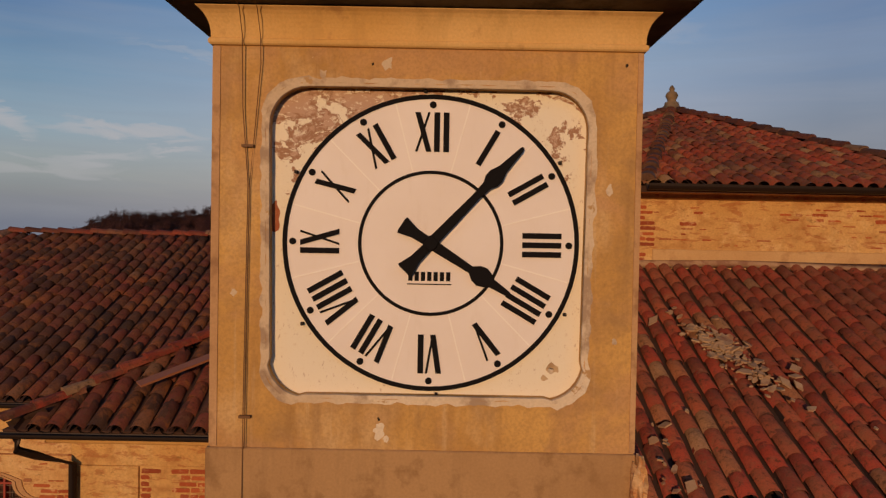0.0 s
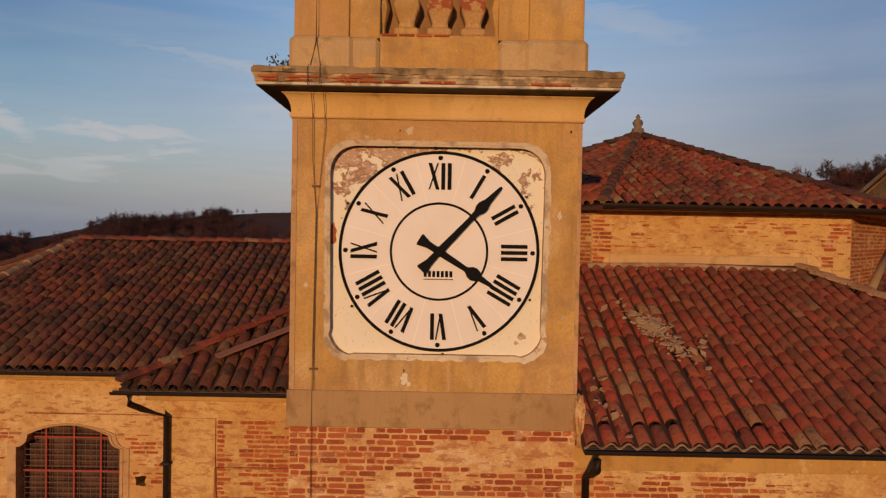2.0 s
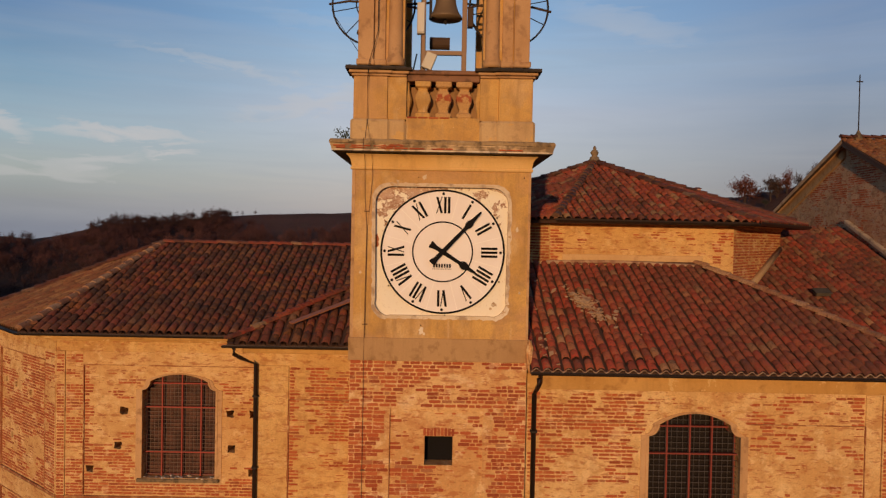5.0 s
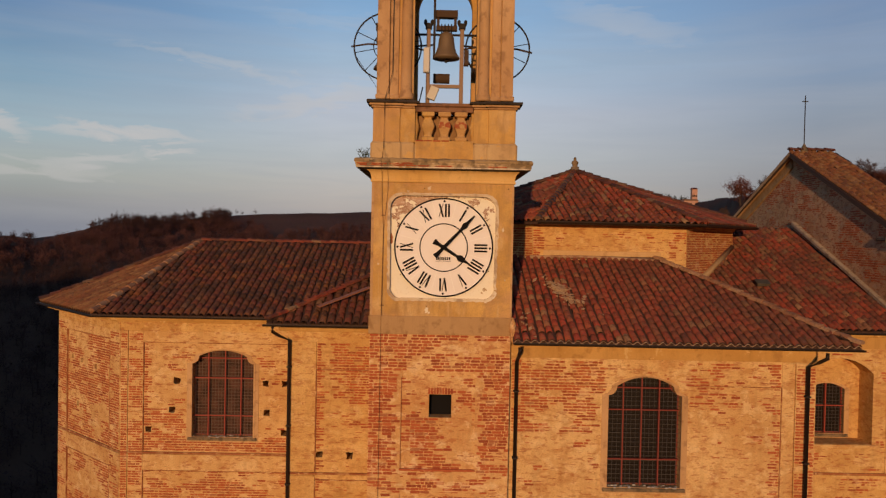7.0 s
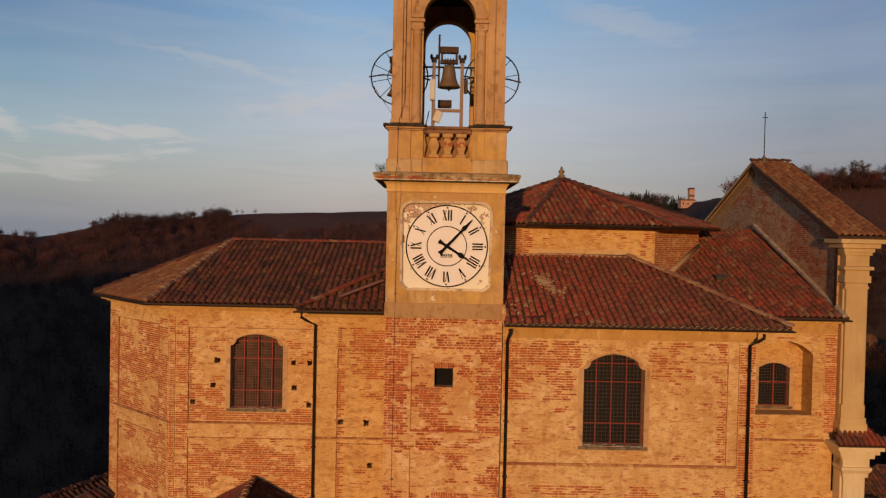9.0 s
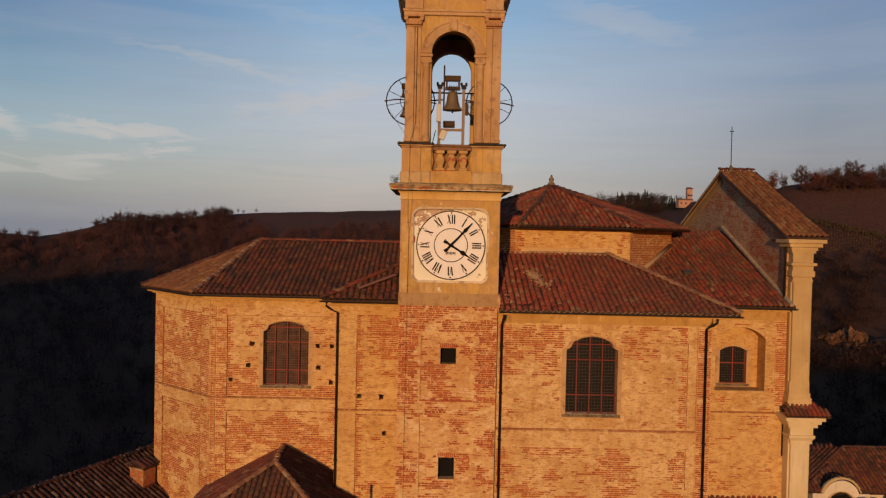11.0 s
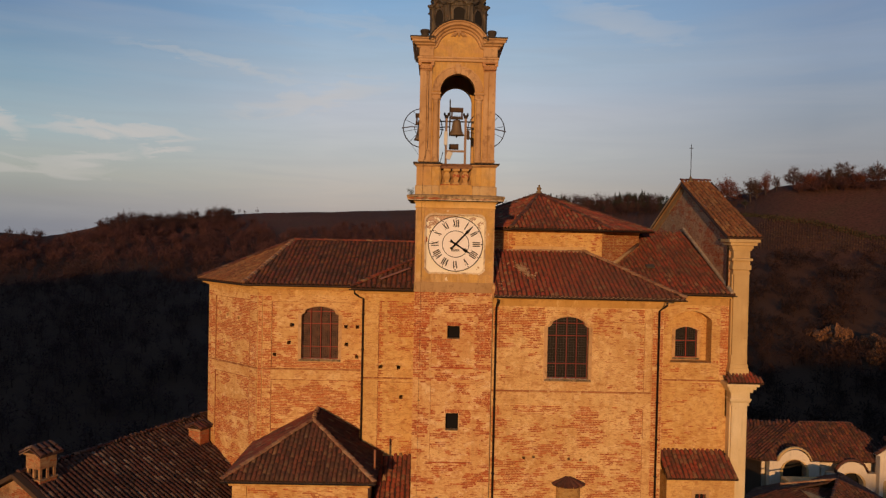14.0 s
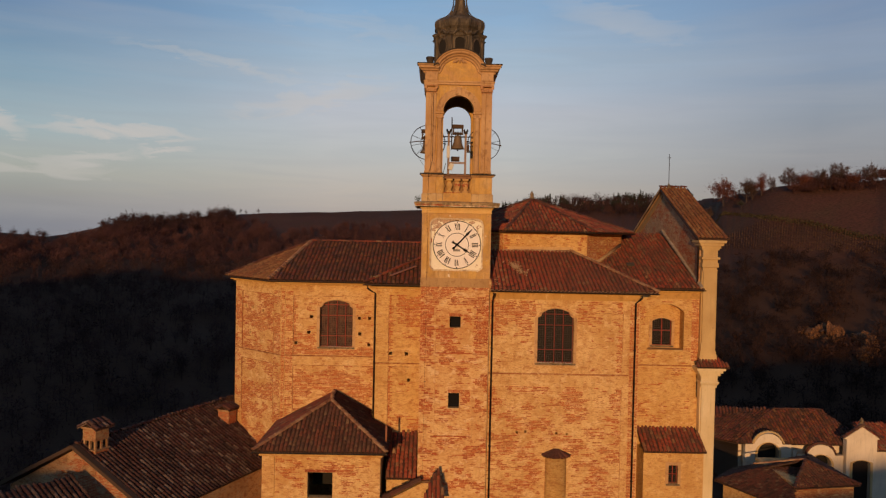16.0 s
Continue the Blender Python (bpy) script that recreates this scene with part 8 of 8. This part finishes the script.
while made < 1900:
    b, r = rng.uniform(13, 44), rng.uniform(95, 330)
    if (28.2 < b < 32.4 and 240 < r < 256) or sight_angle(b, r) > -0.6:
        continue
    made += 1
    w.tree(*at_bearing(b, r), rng.uniform(5, 9), rng.uniform(1.0, 1.6))
w.put("slope_wood", SHADE_TWIG, "bare woodland on the steep slope, coloured dark for its shade")
w = Woods(2, ("bare", "round", "round", "slim"), 260)
for i in range(420):
    b = rng.uniform(-32, -27.9) if i < 60 else rng.uniform(-24.6, -15.2)
    tall = 1.25 if -16.9 < b < -15.9 else (0.75 if b < -23.6 else 1.0)
    w.tree(*at_bearing(b, ramp_of(b, CREST_R) * rng.uniform(0.90, 1.0)), rng.uniform(7.5, 12) * tall, 1.15)
for b in (-14.9, -14.5, -13.6):
    w.tree(*at_bearing(b, ramp_of(b, CREST_R) * 0.995), rng.uniform(6, 9), 0.8)
w.put("ridge_trees", DUSKY, "dense bare trees along the hill crest")
w = Woods(3, ("conifer", "pine", "conifer", "round"), 300)
for i in range(330):
    b = rng.uniform(5, 18.0)
    far = ramp_of(b, CREST_R) * rng.uniform(0.93, 1.0)
    w.tree(*at_bearing(b, far), rng.uniform(6, 12) * (1.25 if 8 < b < 10 or 13.5 < b < 16 else 0.85), rng.uniform(0.9, 1.2))
w.put("evergreen_trees", EVERGREEN, "dark conifers and evergreens on the ridge")
w = Woods(8, ("round", "pine", "bare", "round"), 70)
for i in range(260):
    b = rng.uniform(6.5, 16.8)
    w.tree(*at_bearing(b, ramp_of(b, CREST_R) * rng.uniform(0.90, 1.0)), rng.uniform(11, 17), rng.uniform(0.8, 1.15))
w.put("ridge_thicket", DUSKY, "mixed dark and russet trees massed along the ridge")
w = Woods(4, ("bare", "round", "round"), 420)
for i in range(150):
    b = rng.uniform(26.2, 42)
    w.tree(*at_bearing(b, ramp_of(b, CREST_R) * rng.uniform(0.955, 1.0)), rng.uniform(5, 9.5), 1.4)
w.put("crest_grove", RUSSET, "tangled bare trees and scrub along the hill crest")


def lone_tree(kind, b, r, h, wide, leaf, label, twigs=1500, seed=0):
    """A tree that stands by itself on the crest: trunk and limbs, and its crown."""
    x, y = at_bearing(b, r)
    ob = thing("tree", label, "tree", "single trees on the crest", at=(x, y, ground_z(x, y) - 0.3))
    wood, crown = tree_shape(kind, seed, twigs)
    size = np.array((h * wide, h * wide, h))
    quads_mesh("limbs", wood * size, BARK, ob)
    part("trunk", lathe([(0.026 * h, 0.0), (0.02 * h, 0.1 * h), (0.016 * h, 0.3 * h), (0.007 * h, 0.5 * h)], (0, 0, 0), 8), BARK, ob)
    quads_mesh("crown", crown * size, leaf, ob)


for k, (kind, b, r, h, wide, leaf, label) in enumerate((
    ("round", 21.6, 430, 19, 1.3, RUST_LEAF, "round russet oak still holding its dry leaves"),
    ("bare", 20.5, 440, 11, 1.1, GREY_TWIG, "small bare grey tree beside the oak"),
    ("pine", 22.9, 408, 6, 1.0, EVERGREEN, "low dark evergreen bush on the crest"),
    ("bare", 23.2, 416, 14.5, 1.1, GREY_TWIG, "bare grey spreading tree on the crest"),
    ("slim", 23.6, 414, 12, 1.5, GREY_TWIG, "bare upright tree among its neighbours"),
    ("round", 24.2, 412, 14.5, 0.72, RUST_LEAF, "upright russet tree with dry red leaves"),
    ("bare", 24.9, 410, 9.5, 1.1, GREY_TWIG, "small bare brown tree on the crest"),
    ("bare", 26.0, 406, 16, 1.1, GREY_TWIG, "tall bare tree with fanning limbs"),
    ("round", 27.2, 402, 14, 1.1, RUST_LEAF, "broad brown tree with thin dry leaves"),
    ("round", 27.9, 400, 11, 1.2, DUSKY, "low brown tree in the crest thicket"),
    ("slim", 28.2, 402, 15, 0.8, GREY_TWIG, "slender bare tree over the thicket"),
    ("round", 28.7, 398, 11, 1.3, DUSKY, "bushy dark tree in the crest thicket"),
    ("bare", 29.3, 402, 16.5, 1.1, GREY_TWIG, "tall bare tree with a wide pale crown"),
    ("round", 30.0, 398, 11, 1.3, RUST_LEAF, "spreading tree with thin rusty leaves"),
    ("bare", 31.2, 400, 14, 1.1, GREY_TWIG, "bare tree near the farmhouse on the crest"),
)):
    lone_tree(kind, b, r, h * (0.88 if b > 24.5 else 1.0), wide, leaf, label, 3200, seed=900 + k)

# sandstone outcrop on the slope
ROCK = plaster_mat("sandstone", (0.15, 0.062, 0.025), (0.31, 0.14, 0.056), (0.020, 0.011, 0.008), 0.43)
rk = thing("rock_outcrop", "pale sandstone outcrop on the wooded slope", "rock")
for b, r, wdt, hgt in ((28.0, 258, 6, 2), (28.6, 254, 6, 3), (29.1, 253, 5, 5), (29.6, 250, 5, 6), (29.9, 252, 3, 5), (31.3, 248, 4, 3), (31.8, 244, 4, 5), (32.1, 238, 4, 6), (31.8, 233, 3, 4)):
    x, y = at_bearing(b, r)
    bm = bmesh.new()
    bmesh.ops.create_icosphere(bm, subdivisions=4, radius=1.0)
    z = ground_z(x, y)
    for v in bm.verts:
        k = 1 + 0.45 * noise.noise(v.co * 1.7 + Vector((b, r, 0))) + 0.22 * noise.noise(v.co * 5 + Vector((b, 0, 0))) + 0.16 * noise.noise(Vector((v.co.x * 4, v.co.y * 4, v.co.z * 14 + b)))
        v.co = Vector((x + v.co.x * wdt * 0.5 * k, y + v.co.y * 3 * k, z + (v.co.z * k + 0.3) * hgt * 0.6))
    part("boulder", bm, ROCK, rk)


def tufts(name, places, size, material, label, category, seed):
    """Low growth: loose leaves round each place on the ground."""
    g = np.random.default_rng(seed)
    c = np.array([(x, y, ground_z(x, y) + h) for x, y, h in places])
    ob = quads_mesh(name, leaves(c, size, g), material, None, label, "stuff")
    ob["category"] = category


# vine rows running down the hill, and a line of vines on the far crest
VINE = wood_mat("vine_rows", [(0, (0.055, 0.028, 0.018)), (0.5, (0.085, 0.045, 0.026)), (1, (0.11, 0.062, 0.034))], 0.03)
spots = []
for row in range(95):
    b = 20.0 + row * 0.17
    for k in range(70):
        r = 262 + k * 1.6
        e = sight_angle(b, r)
        if -0.9 < e < ramp_of(b, [(20, 2.0), (25, 1.5), (28, 1.1), (31, 0.3), (40, -0.3)]):
            spots += [(*at_bearing(b + rng.uniform(-0.02, 0.02), r + rng.uniform(-0.8, 0.8)), rng.uniform(0.2, 1.1)) for j in range(3)]
for row in range(12):
    for k in range(230):
        b = -14.2 + k * 0.065
        spots.append((*at_bearing(b, ramp_of(b, CREST_R) * (0.995 - 0.012 * row)), rng.uniform(0.3, 1.3)))
tufts("vineyard_rows", spots, 0.45, VINE, "rows of winter vines on the hillsides", "vineyard", 41)

# grassy terrace across the vineyard
GRASS = wood_mat("winter_grass", [(0, (0.042, 0.034, 0.017)), (0.6, (0.062, 0.047, 0.023)), (1, (0.088, 0.063, 0.030))], 0.05)
spots = []
for i in range(420):
    b = 19.5 + i * 0.033
    want = ramp_of(b, [(20, 2.0), (25, 1.56), (28, 1.16), (31, 0.3), (40, -0.3)])
    r = 415.0
    while r > 230 and sight_angle(b, r) > want:
        r -= 1.5
    spots += [(*at_bearing(b + rng.uniform(-0.02, 0.02), r + rng.gauss(0, 1.6)), 0.2) for j in range(5)]
tufts("grass_terrace", spots, 0.6, GRASS, "strip of greenish winter grass across the hillside", "grass", 42)

# far farmhouses on the crest
PINK_WASH = plaster_mat("faded_pink_wash", (0.42, 0.22, 0.15), (0.52, 0.30, 0.21), (0.32, 0.16, 0.11), 0.6)
def farmhouse(x, y, w_, d_, h_):
    ob = thing("farmhouse", "small pink farmhouse with a tiled roof on the far ridge", "house", "farmhouses on the ridge")
    z = ground_z(x, y) - 0.5
    part("wall", boxes((x - w_ / 2, x + w_ / 2, y - d_ / 2, y + d_ / 2, z, z + h_)), PINK_WASH, ob)
    part("roof", slab([(-w_ / 2 - 0.5, -0.2), (w_ / 2 + 0.5, -0.2), (w_ / 2 - 0.5, 2.4), (-w_ / 2 + 0.5, 2.4)], [], 0.2, basis((x, y - d_ / 2 - 0.4, z + h_), (1, 0, 0), (0, 1, 0.45))), TILE_RED, ob)
    part("roof", slab([(-w_ / 2 - 0.5, -0.2), (w_ / 2 + 0.5, -0.2), (w_ / 2 - 0.5, 2.4), (-w_ / 2 + 0.5, 2.4)], [], 0.2, basis((x, y + d_ / 2 + 0.4, z + h_), (-1, 0, 0), (0, -1, 0.45))), TILE_RED, ob)
    for k in range(3):
        xx = x - w_ / 2 + w_ * (k + 0.5) / 3
        part("window", boxes((xx - 0.5, xx + 0.5, y - d_ / 2 - 0.03, y - d_ / 2 + 0.05, z + h_ * 0.45, z + h_ * 0.45 + 1.4)), DARK, ob)


x, y = at_bearing(18.3, 602)
farmhouse(x, y, 11, 7, 6)
farmhouse(x + 5, y + 5, 4, 4, 11)
x, y = at_bearing(11.5, 800)
farmhouse(x, y, 12, 7, 4)
farmhouse(x + 16, y + 4, 9, 7, 5)
x, y = at_bearing(32.4, 410)
farmhouse(x, y, 10, 7, 3.0)

# ---- bricks and tiles, last ----


def by_zone(base, *zones):
    """Cover with zones (u0, u1, v0, v1, value) laid over it."""
    def f(u, v):
        k = base(u, v)
        for a, b, c, d, val in zones:
            if a < u < b and c < v < d:
                k = val if not callable(val) else val(u, v)
        return k
    return f


bricky, sparse = patchy(3, 0.55, -0.18), patchy(9, 0.6, 0.16)
lay_bricks(FRONT, shaft_loop, [panel_1, panel_2], by_zone(patchy(1, 0.9, 0.03), (TX0, TX1, -2, 10.9, patchy(37, 0.9, 0.10)), (TX0, -1.22, 11.1, 13.9, patchy(31, 0.9, -0.3)), (0.85, 1.8, 11.1, 13.9, patchy(32, 0.9, -0.3)), (TX0, -1.0, 13.9, 14.75, patchy(33, 0.9, -0.32)), (TX0, -0.75, 14.75, 14.96, 0.97), (-0.2, 0.65, 14.75, 14.96, 0.97), (0.85, 1.8, 14.75, 14.96, 0.97)), shaft, 1, h0=0.036, pick=(TX0, TX1, 13.75, 14.95))
lay_bricks(front(TF + 0.05), panel_1, [hole_1], patchy(2, 0.8, 0.12), inner, 2, h0=0.036, pick=(-9, 9, 13.3, 14))
lay_bricks(front(TF + 0.05), panel_2, [hole_2], patchy(4, 0.7, 0.12), inner, 3, h0=0.036)
lay_bricks(front(TW), rect(1.9, 9.6, 1.0, 14.28), [grow(tr_win, 0.12), rect(1.8, 10.6, 9.28, 10.04), rect(5.2, 6.6, -2, 5.4), *TR_HOLES], by_zone(patchy(5, 0.6, 0.30, 0.2, 0.03), (1, 11, 0, 9.28, patchy(6, 0.8, 0.04, 0.25)), (1.9, 4.6, 12.2, 14.2, patchy(8, 1.1, -0.12)), (6.7, 9.7, 12.9, 14.2, patchy(28, 0.9, 0.10)), (9.3, 9.62, 10, 14.2, patchy(29, 0.9, -0.1))), tr_wall, 4)
lay_bricks(front(TW - 0.055), rect(10.02, 10.56, 1.0, 14.2), [], patchy(7, 0.7, -0.25), tr_wall, 5)
lay_bricks(front(CW), rect(-10.26, -5.0, 3.0, 13.86), [grow(ch_win, 0.12), rect(-11, -4, 9.44, 10.12), *CH_HOLES], by_zone(patchy(10, 0.6, 0.22, 0.2, 0.16), (-10.3, -5.0, 10.1, 10.62, patchy(30, 0.6, -0.2)), (-10.3, -8.7, 10.6, 11.6, patchy(34, 0.6, 0.10)), (-10.3, -10.12, 3, 13.8, 0.9), (-11, -4, 3, 9.44, patchy(11, 0.6, -0.08))), ch_wall, 6)
lay_bricks(front(CW - 0.07), rect(-11.03, -10.82, 3.0, 14.2), [], patchy(12, 0.8, -0.3), ch_wall, 7)
lay_bricks(front(CW - 0.035), rect(-10.78, -10.30, 3.0, 14.2), [], patchy(13, 0.8, -0.1), ch_wall, 8)
lay_bricks(FACET, rect(0.77, FL - 0.74, 3.0, 13.9), [rect(0, 9, 9.44, 10.12), *FA_HOLES], by_zone(patchy(14, 0.5, -0.08), (0, 9, 3, 9.44, patchy(15, 0.6, -0.04))), fa_wall, 9)
for u0, u1 in ((0.02, 0.73), (FL - 0.70, FL - 0.04)):
    lay_bricks(FACET @ Matrix.Translation((0, 0, 0.05)), rect(u0, u1, 3.0, 14.2), [rect(0, 9, 9.98, 10.12)], patchy(16, 0.7, -0.08), fa_wall, 10)
lay_bricks(front(AW), rect(-4.1, TX0, 3.0, 14.18), [rect(-6, 0, 9.86, 10.0), *AN_HOLES], by_zone(patchy(17, 0.5, 0.30), (-4.1, -3.96, 3, 14.2, 0.85), (-3.6, 0, 12.2, 14.2, patchy(18, 1.0, -0.16)), (-6, 0, 3, 6.5, patchy(19, 0.7, 0.0))), an_wall, 11)
lay_bricks(front(NW), rect(11.3, 14.83, 6.4, 14.15), [grow(na_niche, 0.1), rect(9, 16, 9.9, 10.04)], patchy(20, 0.6, 0.18), na_wall, 12)
lay_bricks(front(NW - 0.035), rect(14.87, 15.46, 10.04, 14.15), [], patchy(21, 0.6, -0.2), na_wall, 13)
lay_bricks(front(DYF), rect(DXC - DH, DXC + DH, 16.8, 18.06), [rect(DXC - DH + 0.36, DXC + DH - 0.85, 16.6, 17.3)], by_zone(patchy(22, 1.4, 0.20, 0.3, 0.2, 0.52), (DXC - DH, DXC - DH + 0.38, 16.8, 18.1, 0.95), (DXC + DH - 0.5, DXC + DH, 16.8, 18.1, patchy(36, 1.2, 0.0))), drum, 14)
dm = basis((DXC + DH, DYF, 0), (DXH - DH, 4.0, 0), (0, 0, 1))
lay_bricks(dm, rect(0.02, 5.1, 16.0, 18.06), [], patchy(23, 0.6, -0.3), drum, 15)
dm = basis((DXC - DXH, DYF + 4.0, 0), (DXH - DH, -4.0, 0), (0, 0, 1))
lay_bricks(dm, rect(2.4, 5.08, 16.0, 18.06), [], lambda u, v: 0.97, drum, 35)
lay_bricks(GBACK, [(-18.7, 15.0), (-11.05, 15.0), (-11.05, 17.9), (-18.7, 21.3)], [], patchy(24, 0.6, 0.10), gable, 16)
lay_bricks(GBACK, [(-26.0, 17.0), (-18.75, 17.0), (-18.75, 21.3), (-26.0, 18.2)], [], patchy(25, 0.6, 0.10), gable, 17)
lay_bricks(front(5.85), rect(-10.05, -4.65, 1.0, 5.55), [grow(pv_win, 0.08)], patchy(26, 0.7, 0.08), pav_wall, 18)
lay_bricks(LG, [(-3.5, -3.6), (5.0, -3.6), (0.3, -0.5), (-0.3, -0.5)], [], patchy(27, 0.9, -0.15), lodge_gable, 19)
lay_bricks(front(21.0), rect(26.6, 31.2, -5.2, -0.95), [], lambda u, v: 0.95, hut_wall, 20)

# soldier arches over the tower holes and brick sills under the panels
for hl in (hole_1, hole_2):
    u0, u1, top = hl[0][0] - 0.04, hl[1][0] + 0.04, hl[2][1]
    for i in range(9):
        u = u0 + (u1 - u0) * (i + 0.5) / 9
        part("arch_brick", boxes((u - 0.031, u + 0.031, top + 0.012, top + 0.17 + 0.02 * math.sin(math.pi * i / 8), -0.02, 0.012), m=front(TF + 0.05)), BRICK, inner)
for pn in (panel_1, panel_2):
    part("panel_sill", boxes((pn[0][0] - 0.03, pn[1][0] + 0.03, pn[0][1] - 0.05, pn[0][1] + 0.012, -0.04, 0.03), m=FRONT, bevel=0.012), BRICK, tower)

unit = bpy.data.meshes.new("brick")
ring8 = ((-0.42, -0.5), (0.40, -0.49), (0.5, -0.26), (0.49, 0.28), (0.41, 0.5), (-0.40, 0.48), (-0.5, 0.25), (-0.49, -0.27))
unit.from_pydata([(p * 0.97, q * 0.9, 1) for p, q in ring8] + [(p, q, -0.4) for p, q in ring8], [], OCT)
unit.materials.append(BRICK)
for m, verts, faces, single, parent in bricks_todo:
    if verts:
        mesh_of("brickwork", verts, faces, BRICK, parent, kind="stuff")
    for c, v, d, half, h in single:
        ob = new("brick", unit)
        ob.parent = parent
        ob.matrix_local = m @ Matrix.Translation((c, v, 0)) @ Matrix.Diagonal((half * 2 * 0.97, h * 2 * 0.94, d, 1))

# one clay tile, for those that lie nearest
seg, wide = 6, 0.2332
tv, tf = [], []
for vv, r, up in ((0, 0.395 * wide, 0.004), (0.42, 0.362 * wide, 0.0)):
    tv += [(-r * math.cos(math.pi * s / seg), vv, up + r * 0.92 * math.sin(math.pi * s / seg) - 0.02) for s in range(seg + 1)]
tv += [(-0.395 * wide * 0.96 * math.cos(math.pi * s / seg), 0.004, 0.004 + 0.395 * wide * 0.885 * math.sin(math.pi * s / seg) - 0.02) for s in range(seg + 1)]
for s in range(seg):
    tf.append((s + 1, s + seg + 2, s + seg + 1, s))
    tf.append((s, s + 2 * seg + 2, s + 2 * seg + 3, s + 1))
tile_units = {}
for m, verts, faces, smooth, single, roof, material in tiles_todo:
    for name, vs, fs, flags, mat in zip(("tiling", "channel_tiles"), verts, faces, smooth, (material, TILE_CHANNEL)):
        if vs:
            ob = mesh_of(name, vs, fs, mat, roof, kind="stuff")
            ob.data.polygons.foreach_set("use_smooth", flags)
    for u, v, lift, yaw, step in single:
        if material.name not in tile_units:
            me = bpy.data.meshes.new("roof_tile")
            me.from_pydata(tv, [], tf)
            me.polygons.foreach_set("use_smooth", [k % 2 == 0 for k in range(len(tf))])
            me.materials.append(material)
            tile_units[material.name] = me
        ob = new("roof_tile", tile_units[material.name])
        ob.parent = roof
        ob.matrix_local = m @ Matrix.Translation((u, v, lift)) @ Matrix.Rotation(-yaw, 4, "Z")
